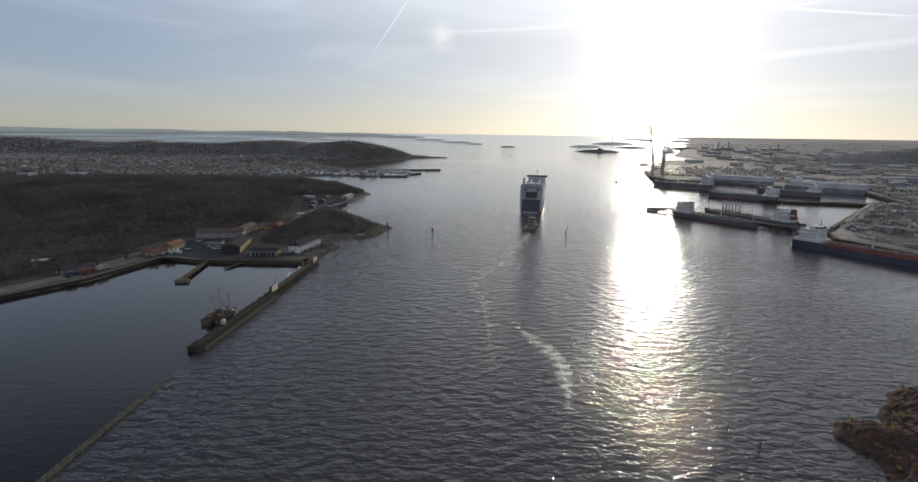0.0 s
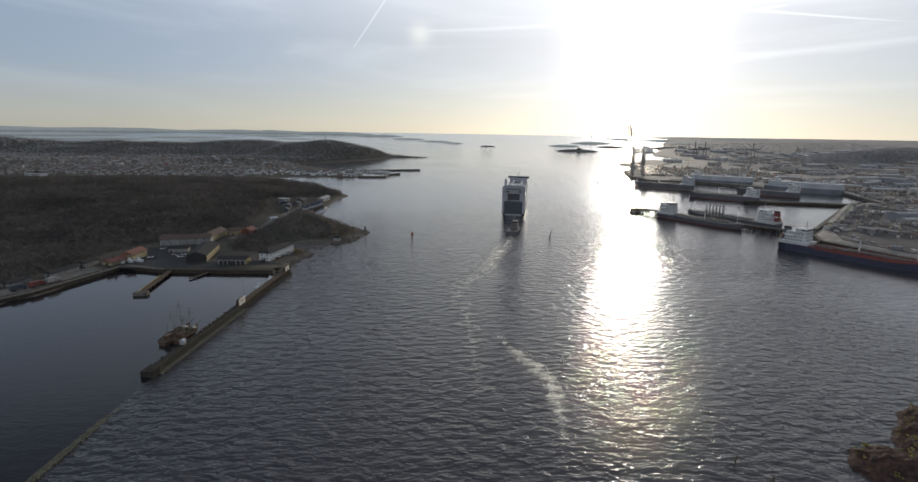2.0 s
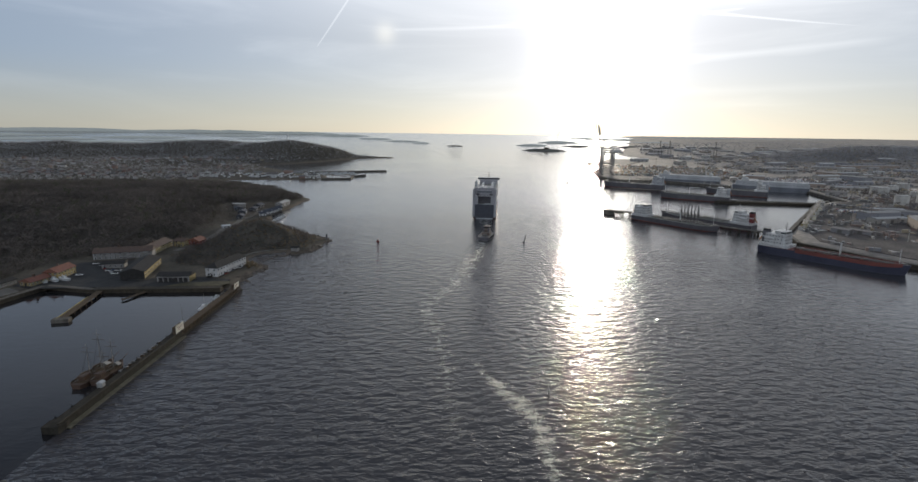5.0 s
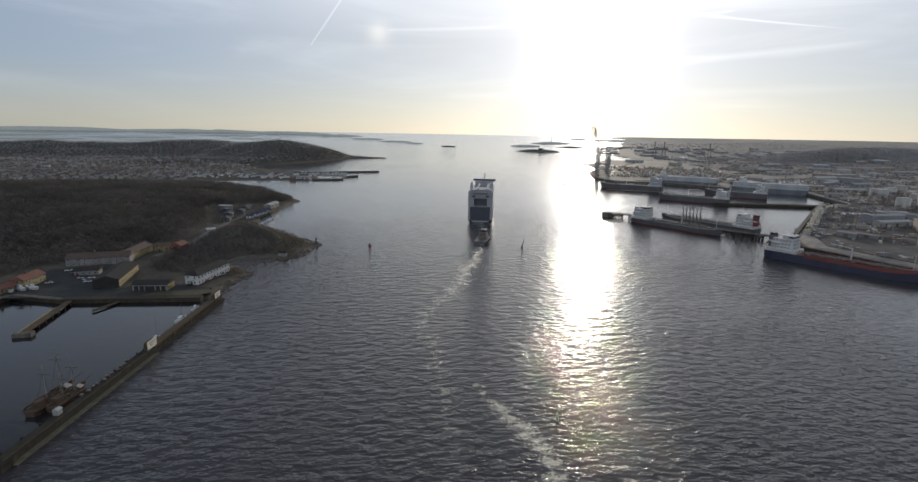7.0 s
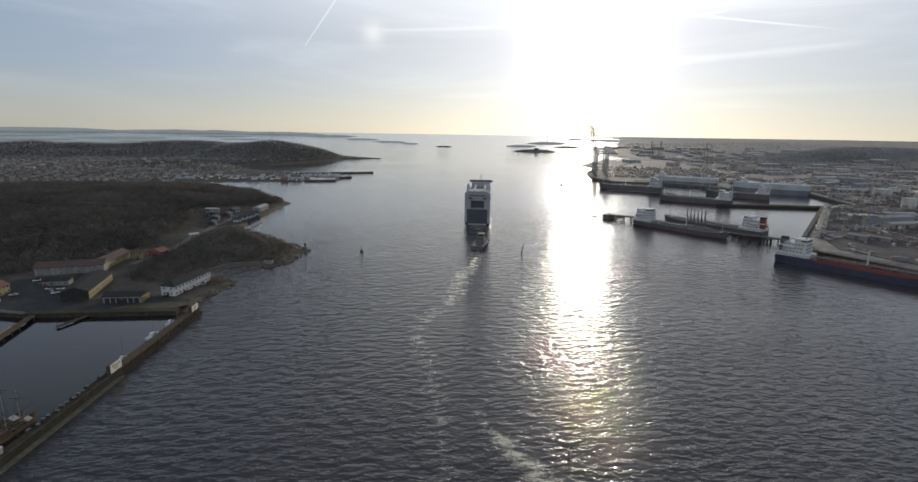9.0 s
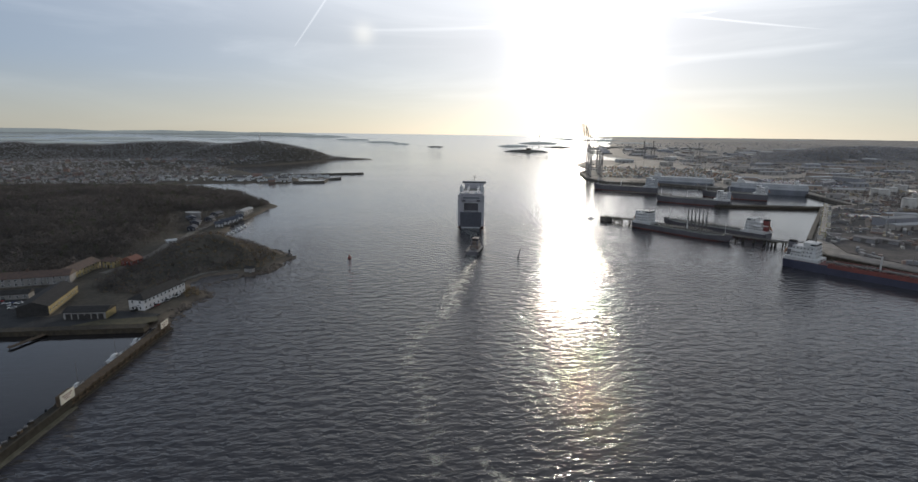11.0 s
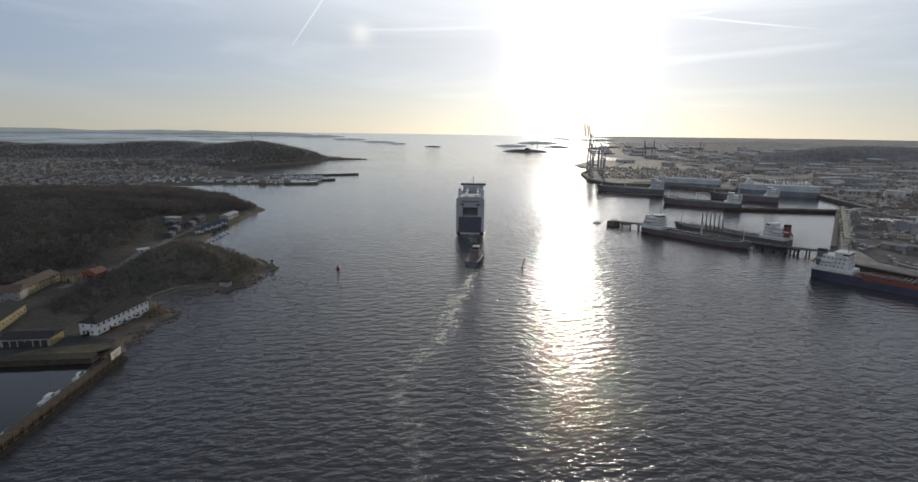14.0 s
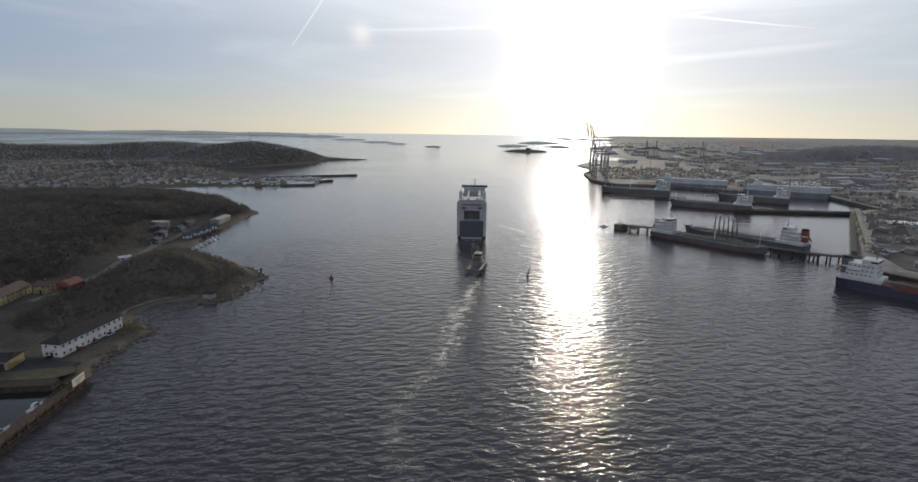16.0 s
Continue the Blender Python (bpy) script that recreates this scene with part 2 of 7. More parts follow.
def water_material(name, ripple=1.0, rough=0.16, swell=1.0, body=0.042):
    m = bpy.data.materials.new(name)
    m.use_nodes = True
    nt = m.node_tree
    N, L = nt.nodes.new, nt.links.new
    b = nt.nodes["Principled BSDF"]
    b.inputs["Base Color"].default_value = (body, body * 0.94, body * 1.02, 1)
    b.inputs["IOR"].default_value, b.inputs["Specular IOR Level"].default_value = 1.333, 0.72
    tc = N("ShaderNodeTexCoord")

    def noise_at(scale, stretch, turn, detail, rough_=0.55, distortion=0.0):
        mp = N("ShaderNodeMapping")
        mp.inputs["Scale"].default_value = stretch
        mp.inputs["Rotation"].default_value = (0, 0, radians(turn))
        L(tc.outputs["Object"], mp.inputs["Vector"])
        n = N("ShaderNodeTexNoise")
        n.inputs["Scale"].default_value, n.inputs["Detail"].default_value = scale, detail
        n.inputs["Roughness"].default_value, n.inputs["Distortion"].default_value = rough_, distortion
        L(mp.outputs[0], n.inputs["Vector"])
        return n.outputs["Fac"]

    long_waves = noise_at(0.27, (0.56, 1, 1), -9, 1.5, 0.45, 0.2)
    short_waves = noise_at(0.8, (0.58, 1, 1), 10, 2.5, 0.55, 0.2)
    patches = noise_at(0.006, (0.5, 1, 1), 25, 4)
    calm = N("ShaderNodeMapRange")
    calm.inputs[1].default_value, calm.inputs[2].default_value = 0.35, 0.62
    calm.inputs[3].default_value, calm.inputs[4].default_value = 0.7, 1.1
    L(patches, calm.inputs[0])
    gain = N("ShaderNodeMath")
    gain.operation = "MULTIPLY"
    L(calm.outputs[0], gain.inputs[0])
    # livelier water in the open than under the lee of the port
    where = N("ShaderNodeSeparateXYZ")
    L(tc.outputs["Object"], where.inputs[0])
    outer = N("ShaderNodeMapRange")
    outer.interpolation_type = "SMOOTHSTEP"
    outer.inputs[1].default_value, outer.inputs[2].default_value = 45, 150
    outer.inputs[3].default_value, outer.inputs[4].default_value = 1.0, 0.28
    lee = N("ShaderNodeMath")
    lee.operation = "MULTIPLY_ADD"
    L(where.outputs[1], lee.inputs[0])
    lee.inputs[1].default_value = -0.5
    L(where.outputs[0], lee.inputs[2])
    L(lee.outputs[0], outer.inputs[0])
    # long calm reaches further out
    reach = N("ShaderNodeMapRange")
    reach.interpolation_type = "SMOOTHSTEP"
    reach.inputs[1].default_value, reach.inputs[2].default_value = 210, 900
    reach.inputs[3].default_value, reach.inputs[4].default_value = 1.0, 0.3
    L(where.outputs[1], reach.inputs[0])
    # and under the western shore
    bay, sheltered = N("ShaderNodeMath"), N("ShaderNodeMapRange")
    bay.operation = "SUBTRACT"
    L(where.outputs[1], bay.inputs[0])
    L(where.outputs[0], bay.inputs[1])
    sheltered.interpolation_type = "SMOOTHSTEP"
    sheltered.inputs[1].default_value, sheltered.inputs[2].default_value = 560, 860
    sheltered.inputs[3].default_value, sheltered.inputs[4].default_value = 1.0, 0.62
    L(bay.outputs[0], sheltered.inputs[0])
    calmer, both = N("ShaderNodeMath"), N("ShaderNodeMath")
    calmer.operation = both.operation = "MULTIPLY"
    L(reach.outputs[0], calmer.inputs[0])
    L(sheltered.outputs[0], calmer.inputs[1])
    L(outer.outputs[0], both.inputs[0])
    L(calmer.outputs[0], both.inputs[1])
    L(both.outputs[0], gain.inputs[1])
    b1, b2 = N("ShaderNodeBump"), N("ShaderNodeBump")
    b1.inputs["Distance"].default_value, b2.inputs["Distance"].default_value = 1.15 * swell, 0.44 * ripple
    L(gain.outputs[0], b1.inputs["Strength"])
    L(gain.outputs[0], b2.inputs["Strength"])
    L(long_waves, b1.inputs["Height"])
    L(short_waves, b2.inputs["Height"])
    L(b1.outputs[0], b2.inputs["Normal"])
    L(b2.outputs[0], b.inputs["Normal"])
    rr = N("ShaderNodeMapRange")
    rr.inputs[1].default_value, rr.inputs[2].default_value = 0.28, 1.0
    rr.inputs[3].default_value, rr.inputs[4].default_value = rough * 1.0, rough * 0.32
    L(outer.outputs[0], rr.inputs[0])
    L(rr.outputs[0], b.inputs["Roughness"])
    return m


# ---- mesh tools ----
class Build:
    """Collects faces of one mesh."""

    def __init__(self):
        self.v, self.f = [], []

    def add(self, verts, faces):
        n = len(self.v)
        self.v += [tuple(p) for p in verts]
        self.f += [tuple(i + n for i in f) for f in faces]
        return self

    def box(self, x0, y0, z0, x1, y1, z1, m=None):
        p = [Vector((x, y, z)) for z in (z0, z1) for x, y in ((x0, y0), (x1, y0), (x1, y1), (x0, y1))]
        if m is not None:
            p = [m @ q for q in p]
        return self.add(p, ((3, 2, 1, 0), (4, 5, 6, 7), (0, 1, 5, 4), (1, 2, 6, 5), (2, 3, 7, 6), (3, 0, 4, 7)))

    def slab(self, ring, z0, z1):
        """An upright prism over a ring of (x, y), counter-clockwise."""
        n = len(ring)
        p = [(x, y, z0) for x, y in ring] + [(x, y, z1) for x, y in ring]
        return self.add(p, [tuple(range(n - 1, -1, -1)), tuple(range(n, 2 * n))] + [(i, (i + 1) % n, (i + 1) % n + n, i + n) for i in range(n)])

    def beam(self, a, b, r0, r1=None, n=4):
        """A tapered rod from a to b."""
        a, b, r1 = Vector(a), Vector(b), r0 if r1 is None else r1
        q = (b - a).to_track_quat("Z", "Y")
        p = [a + q @ Vector((r0 * math.cos(t), r0 * math.sin(t), 0)) for t in (math.tau * (i + 0.5) / n for i in range(n))]
        p += [b + q @ Vector((r1 * math.cos(t), r1 * math.sin(t), 0)) for t in (math.tau * (i + 0.5) / n for i in range(n))]
        return self.add(p, [tuple(range(n - 1, -1, -1)), tuple(range(n, 2 * n))] + [(i, (i + 1) % n, (i + 1) % n + n, i + n) for i in range(n)])

    def gable(self, x0, y0, x1, y1, z0, z1, over=0.4, thick=0.25, along="y", hip=0.0):
        """A pitched roof with eaves and thickness."""
        if along == "y":
            a, b, c, d, xm = x0 - over, x1 + over, y0 - over, y1 + over, (x0 + x1) / 2
            top = [(a, c, z0), (b, c, z0), (b, d, z0), (a, d, z0), (xm, c + hip, z1), (xm, d - hip, z1)]
        else:
            a, b, c, d, ym = x0 - over, x1 + over, y0 - over, y1 + over, (y0 + y1) / 2
            top = [(b, c, z0), (b, d, z0), (a, d, z0), (a, c, z0), (b - hip, ym, z1), (a + hip, ym, z1)]
        low = [(x, y, z - thick) for x, y, z in top[:4]]
        return self.add(top + low, ((0, 4, 5, 3), (1, 2, 5, 4), (0, 1, 4), (2, 3, 5), (0, 6, 7, 1), (1, 7, 8, 2), (2, 8, 9, 3), (3, 9, 6, 0), (6, 9, 8, 7)))

    def loft(self, rings, cap=True, closed=True):
        n = len(rings[0])
        p = [q for r in rings for q in r]
        k = n if closed else n - 1
        f = [(j * n + i, j * n + (i + 1) % n, (j + 1) * n + (i + 1) % n, (j + 1) * n + i) for j in range(len(rings) - 1) for i in range(k)]
        if cap:
            f += [tuple(range(n - 1, -1, -1)), tuple((len(rings) - 1) * n + i for i in range(n))]
        return self.add(p, f)

    def drum(self, x, y, z0, z1, r, n=16, r1=None):
        return self.beam((x, y, z0), (x, y, z1), r, r1, n)

    def mesh(self, name, mats, smooth=False):
        me = bpy.data.meshes.new(name)
        me.from_pydata(self.v, [], self.f)
        for m in mats if isinstance(mats, (list, tuple)) else [mats]:
            me.materials.append(m)
        if smooth:
            me.polygons.foreach_set("use_smooth", [True] * len(me.polygons))
        me.update()
        return me


def part(name, built, mat, parent, label="", smooth=False):
    ob = new(name, built.mesh(name, mat, smooth))
    ob.parent = parent
    if label:
        ob["label"] = label
    return ob


def thing(name, m, label, category, group="", kind=""):
    ob = new(name)
    ob.empty_display_size = 1.0
    ob.matrix_world = m
    return tagged(ob, label, category, group, kind)


def solid(name, built, mat, label, category, m=None, group="", kind="", smooth=False):
    ob = new(name, built.mesh(name, mat, smooth))
    if m is not None:
        ob.matrix_world = m
    return tagged(ob, label, category, group, kind)


# ---- the lie of the land ----
def sea_z(x, y):
    """Height of the sea sheet: flat, and lifted far out so that it ends at the dip of the true horizon."""
    d = np.hypot(x, np.asarray(y) - 100.0)
    return 72.0 * np.clip((d - 2400.0) / 2500.0, 0, 1) ** 1.6


def shore_distance(px, py, ring):
    """Signed distance to a ring of shore points, positive on land."""
    d2 = np.full(px.shape, 1e18)
    inside = np.zeros(px.shape, bool)
    n = len(ring)
    for i in range(n):
        (ax, ay), (bx, by) = ring[i], ring[(i + 1) % n]
        ex, ey = bx - ax, by - ay
        k = np.clip(((px - ax) * ex + (py - ay) * ey) / (ex * ex + ey * ey), 0, 1)
        d2 = np.minimum(d2, (px - ax - k * ex) ** 2 + (py - ay - k * ey) ** 2)
        if ay != by:
            inside ^= ((ay > py) != (by > py)) & (px < ex * (py - ay) / (by - ay) + ax)
    return np.where(inside, 1, -1) * np.sqrt(d2)


def step(v, lo, hi):
    k = np.clip((v - lo) / (hi - lo), 0, 1)
    return k * k * (3 - 2 * k)


def value_noise(x, y, size, seed):
    """Smooth noise in 0..1 on a lattice of that size."""
    u, v = x / size, y / size
    i, j = np.floor(u).astype(int), np.floor(v).astype(int)

    def h(a, b):
        k = (a * 374761393 + b * 668265263 + seed * 144665) & 0x7FFFFFFF
        k = ((k ^ (k >> 13)) * 1274126177) & 0x7FFFFFFF
        return ((k ^ (k >> 16)) & 0xFFFF) / 65535.0
    fx, fy = u - i, v - j
    fx, fy = fx * fx * (3 - 2 * fx), fy * fy * (3 - 2 * fy)
    return (h(i, j) * (1 - fx) + h(i + 1, j) * fx) * (1 - fy) + (h(i, j + 1) * (1 - fx) + h(i + 1, j + 1) * fx) * fy


def axis(*spans):
    """Coordinates with a step of their own in each span (start, end, step)."""
    out = []
    for a, b, s in spans:
        out += list(np.arange(a, b, s))
    return np.array(out + [spans[-1][1]])


def land_sheet(name, xs, ys, height, mat, label, category):
    X, Y = np.meshgrid(xs, ys)
    Z = height(X, Y)
    ny, nx = X.shape
    k = (np.arange(ny - 1)[:, None] * nx + np.arange(nx - 1)[None, :])
    quads = np.stack([k, k + 1, k + nx + 1, k + nx], -1).reshape(-1, 4)
    keep = (Z - sea_z(X, Y)).ravel()[quads].max(1) > -2.5
    me = bpy.data.meshes.new(name)
    me.from_pydata(np.stack([X, Y, Z], -1).reshape(-1, 3).tolist(), [], quads[keep].tolist())
    me.materials.append(mat)
    me.polygons.foreach_set("use_smooth", [True] * len(me.polygons))
    me.update()
    return tagged(new(name, me), label, category, kind="structure")

# ---- ground colours ----
M_WATER = water_material("sea_water")
M_BASIN = water_material("sheltered_water", 0.12, 0.08, 0.05, 0.02)
M_EARTH = material("winter_ground", (0.116, 0.102, 0.083), (0.06, 0.055, 0.046), 0.05, 0.9, bump=0.8, bump_scale=0.4, fine=0.25, spec=0.12, shore=((0.135, 0.112, 0.088), 0.9, 2.1))
# pale, low-contrast port tones: the haze over it is put into the colour
M_PORT = material("port_ground", (0.31, 0.275, 0.24), (0.19, 0.17, 0.152), 0.022, 0.85, bump=0.3, bump_scale=0.5, fine=0.3)
M_ROCK = material("shore_rock", (0.105, 0.06, 0.046), (0.036, 0.025, 0.022), 0.5, 0.85, bump=1.0, bump_scale=1.6, fine=0.3, spec=0.12)
M_ASPHALT = material("asphalt", (0.06, 0.06, 0.06), (0.035, 0.035, 0.036), 0.15, 0.8, bump=0.1, fine=0.2, spec=0.12)
M_GRAVEL = material("gravel_road", (0.2, 0.185, 0.165), (0.13, 0.12, 0.105), 0.2, 0.9, bump=0.2, spec=0.12)
M_CONCRETE = material("weathered_concrete", (0.19, 0.175, 0.15), (0.09, 0.08, 0.07), 0.3, 0.85, bump=0.4, bump_scale=1.5, stretch=(1, 1, 0.35), spec=0.12)
M_WALL_WET = material("wet_quay_stone", (0.085, 0.07, 0.05), (0.04, 0.035, 0.028), 0.5, 0.7, bump=0.6, bump_scale=1.5, spec=0.12)
M_PIER = material("dark_pier_stone", (0.06, 0.054, 0.044), (0.03, 0.027, 0.022), 0.5, 0.85, bump=0.5, bump_scale=1.5, spec=0.12)
M_LEDGE = material("weedy_stone_ledge", (0.15, 0.14, 0.105), (0.085, 0.082, 0.06), 0.4, 0.8, bump=0.5, bump_scale=1.5, spec=0.12)
M_GRASS = material("winter_grass", (0.105, 0.09, 0.05), (0.06, 0.052, 0.031), 0.2, 0.95, bump=0.5, bump_scale=2)

# ---- sea ----
def sea_sheet(name, radii, turns, mat, label):
    ang = np.linspace(0, math.tau, turns, endpoint=False)
    pts, faces = [(0.0, 100.0, 0.0)], []
    for r in radii:
        x, y = r * np.sin(ang), 100.0 + r * np.cos(ang)
        pts += np.stack([x, y, sea_z(x, y)], -1).tolist()
    for i in range(turns):
        faces.append((0, 1 + (i + 1) % turns, 1 + i))
    for k in range(len(radii) - 1):
        a, b = 1 + k * turns, 1 + (k + 1) * turns
        faces += [(a + i, a + (i + 1) % turns, b + (i + 1) % turns, b + i) for i in range(turns)]
    me = bpy.data.meshes.new(name)
    me.from_pydata(pts, [], faces)
    me.materials.append(mat)
    me.polygons.foreach_set("use_smooth", [True] * len(me.polygons))
    return tagged(new(name, me), label, "water", kind="structure")


sea_sheet("water", [300, 800, 1500, 2400] + [2400 + 125 * i for i in range(1, 21)], 240, M_WATER, "grey-blue rippled sea water glittering under a low sun")

# ---- western shore ----
WEST = [(-2600, 150), (-430, 180), (-310, 240), (-271, 302), (-257, 324), (-248, 341), (-239, 377), (-232, 403), (-219, 410), (-200, 399), (-124, 399), (-115, 402),
        (-119, 425), (-116, 440), (-110, 451), (-116, 458), (-128, 468), (-133, 480), (-128, 494), (-118, 501), (-110, 502), (-106, 493), (-97, 496), (-88, 506), (-86, 519), (-80, 546), (-87, 559), (-100, 577), (-131, 609), (-160, 642), (-171, 706),
        (-161, 760), (-157, 800), (-160, 815), (-149, 835), (-185, 890), (-235, 970), (-323, 1060), (-384, 1112), (-360, 1132), (-300, 1142), (-200, 1147), (-185, 1180),
        (-200, 1262), (-290, 1300), (-330, 1390), (-432, 1536), (-465, 1580), (-372, 1622), (-281, 1776), (-184, 1969), (-120, 1985), (-70, 2012), (-110, 2055), (-250, 2130), (-420, 2300), (-650, 2420),
        (-900, 2390), (-1200, 2480), (-2000, 2400), (-3400, 2700), (-3600, 150)]
YARD = [(-330, 230), (-262, 300), (-244, 345), (-236, 400), (-119, 400), (-120, 440), (-150, 455), (-178, 470), (-205, 540), (-225, 520), (-262, 478), (-262, 430), (-290, 350), (-360, 260)]
HILLS_WEST = [(-470, 1900, 10, 200, 140), (-900, 720, 16, 420, 210), (-520, 740, 13, 230, 170), (-330, 800, 9, 90, 130), (-300, 620, 9, 70, 110), (-640, 1980, 16, 180, 120), (-140, 545, 15, 30, 55), (-120, 560, 5, 25, 40), (-180, 830, 6, 30, 60),
              (-400, 1850, 45, 150, 130), (-560, 1880, 11, 110, 100), (-250, 1930, 14, 90, 70), (-760, 2080, 42, 260, 150), (-1150, 1950, 34, 250, 160), (-1700, 2050, 44, 420, 210), (-2500, 1900, 56, 500, 300), (-600, 1600, 12, 200, 100),
              (-1300, 1300, 14, 500, 250)]


def west_height(x, y):
    sd = shore_distance(x, y, WEST) + (value_noise(x, y, 9, 3) - 0.5) * 5
    z = np.clip(sd * 0.3, -4, 2.4)
    inland = step(sd, 4, 55)
    rise = sum(a * np.exp(-((x - cx) / rx) ** 2 - ((y - cy) / ry) ** 2) for cx, cy, a, rx, ry in HILLS_WEST)
    flat = step(shore_distance(x, y, YARD), -45, 2)
    rise = rise * inland * (1 - flat)
    z = z + rise + inland * (1 - flat) * ((value_noise(x, y, 70, 5) - 0.4) * 6 + (value_noise(x, y, 22, 7) - 0.5) * 2) * np.clip(rise / 12 + 0.15, 0, 1)
    z = z + (value_noise(x, y, 4, 9) - 0.5) * 0.8 * (1 - flat) * step(sd, -6, 0)
    return z + sea_z(x, y)


land_sheet("ground", axis((-3600, -1400, 100), (-1400, -500, 25), (-500, -260, 10), (-260, -56, 3)), axis((140, 290, 15), (290, 660, 3), (660, 1120, 8), (1120, 2100, 20), (2100, 2800, 60)),
           west_height, M_EARTH, "brown winter ground of a wooded shore", "ground")

# ---- eastern port ----
EAST = [(4200, 60), (700, 150), (520, 260), (440, 350), (382, 440), (354, 512), (372, 548), (391, 574), (585, 779), (625, 806), (655, 806), (700, 945), (690, 975), (600, 1010), (520, 1130), (430, 1140),
        (424, 1228), (470, 1400), (549, 1532), (560, 1750), (700, 1950), (760, 2050), (830, 1950), (930, 2000), (960, 2500), (1300, 3200), (1900, 4600), (4200, 4600)]


def east_height(x, y):
    sd = shore_distance(x, y, EAST)
    z = np.clip(sd * 0.8, -4, 4.0)
    rise = sum(a * np.exp(-((x - cx) / rx) ** 2 - ((y - cy) / ry) ** 2) for cx, cy, a, rx, ry in
               [(1620, 1900, 46, 330, 170), (2100, 1750, 50, 420, 260), (1250, 420, 30, 300, 180), (2300, 900, 45, 600, 400), (2600, 3000, 14, 900, 500), (1500, 2900, 8, 400, 300)])
    return z + rise * step(sd, 20, 120) + (value_noise(x, y, 40, 11) - 0.5) * 0.8 * step(sd, 4, 30) + sea_z(x, y)


land_sheet("ground", axis((340, 800, 6), (800, 1600, 20), (1600, 4200, 80)), axis((60, 380, 20), (380, 1160, 6), (1160, 2000, 15), (2000, 4600, 60)), east_height, M_PORT,
           "grey-brown flat ground of a port terminal", "ground")

# ---- near islet ----
ISLET = [(124, 150), (128, 166), (125, 178), (130, 187), (138, 192), (147, 190), (153, 199), (160, 203), (166, 212), (176, 215), (200, 222), (240, 210), (260, 170), (230, 130), (180, 112), (140, 128)]


def islet_height(x, y):
    sd = shore_distance(x, y, ISLET) + (value_noise(x, y, 5, 21) - 0.5) * 4 + (value_noise(x, y, 1.7, 22) - 0.5) * 1.4
    ledge = np.floor(sd / 3.2) * 1.1 + np.clip((sd / 3.2 % 1) * 3, 0, 1) * 1.1
    return np.clip(np.where(sd > 0, np.minimum(ledge, 7.5), sd * 0.7), -4, 9) + step(sd, 0, 3) * ((value_noise(x, y, 9, 23) - 0.5) * 1.2 + (value_noise(x * 0.5 + y * 0.4, y * 2.4, 2.2, 24) - 0.5) * 0.9 + np.abs(value_noise(x, y, 1.6, 25) - 0.5) * 1.0)


islet = land_sheet("islet", axis((112, 200, 0.7), (200, 270, 4)), axis((105, 150, 3), (150, 228, 0.7)), islet_height, M_ROCK, "bare ledged brown rock islet rising from the water", "islet")


# ---- far islands: azimuth and distance from the middle of the way, length, width, height ----
M_FAR = material("far_heath", (0.13, 0.13, 0.115), (0.09, 0.09, 0.085), 0.01, 0.95)
# the same heath, with the haze before it added as a faint glow
M_HORIZON = material("far_heath_haze_glow", (0.13, 0.13, 0.115), (0.09, 0.09, 0.085), 0.01, 0.95, emit=(0.165, 0.19, 0.2, 1.0))


def far_island(az, dist, length, depth, height, seed, turn=0.0):
    cx, cy = dist * math.sin(radians(az)), 100 + dist * math.cos(radians(az))
    rng = np.random.default_rng(seed)
    b = Build()
    n, rings = 40, []
    ph = rng.uniform(0, 6.28, 4)
    for k, (s, h) in enumerate(((1.0, -0.25), (0.97, 0.22), (0.85, 0.5), (0.6, 0.8), (0.3, 1.0))):
        ring = []
        for i in range(n):
            t = math.tau * i / n
            w = s * (1 + 0.16 * math.sin(2 * t + ph[0]) + 0.12 * math.sin(3 * t + ph[1]) + 0.07 * math.sin(7 * t + ph[2]))
            ring.append((length / 2 * w * math.cos(t), depth / 2 * w * math.sin(t), height * h * (1 + 0.35 * math.sin(3 * t + ph[3] + k)) if h > 0 else -4.0))
        rings.append(ring)
    b.loft(rings)
    z = float(sea_z(np.array(cx), np.array(cy)))
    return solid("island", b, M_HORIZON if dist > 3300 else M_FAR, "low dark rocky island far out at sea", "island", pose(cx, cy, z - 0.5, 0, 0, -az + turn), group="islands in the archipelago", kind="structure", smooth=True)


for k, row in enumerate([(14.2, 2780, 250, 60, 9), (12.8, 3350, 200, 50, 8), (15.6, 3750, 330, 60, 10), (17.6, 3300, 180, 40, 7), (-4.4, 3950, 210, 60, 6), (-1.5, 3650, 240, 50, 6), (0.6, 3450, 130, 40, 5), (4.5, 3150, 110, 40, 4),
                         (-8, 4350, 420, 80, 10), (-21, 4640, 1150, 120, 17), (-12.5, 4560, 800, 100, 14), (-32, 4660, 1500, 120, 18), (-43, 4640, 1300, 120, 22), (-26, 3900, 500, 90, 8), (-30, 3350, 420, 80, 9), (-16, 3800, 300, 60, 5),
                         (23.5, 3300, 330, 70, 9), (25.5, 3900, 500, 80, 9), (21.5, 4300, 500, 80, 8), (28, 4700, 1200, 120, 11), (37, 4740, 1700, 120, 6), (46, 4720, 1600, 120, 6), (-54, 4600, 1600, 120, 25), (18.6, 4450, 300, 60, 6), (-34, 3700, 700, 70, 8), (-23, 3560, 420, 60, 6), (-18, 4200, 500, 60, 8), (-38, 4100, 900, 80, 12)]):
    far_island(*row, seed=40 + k)

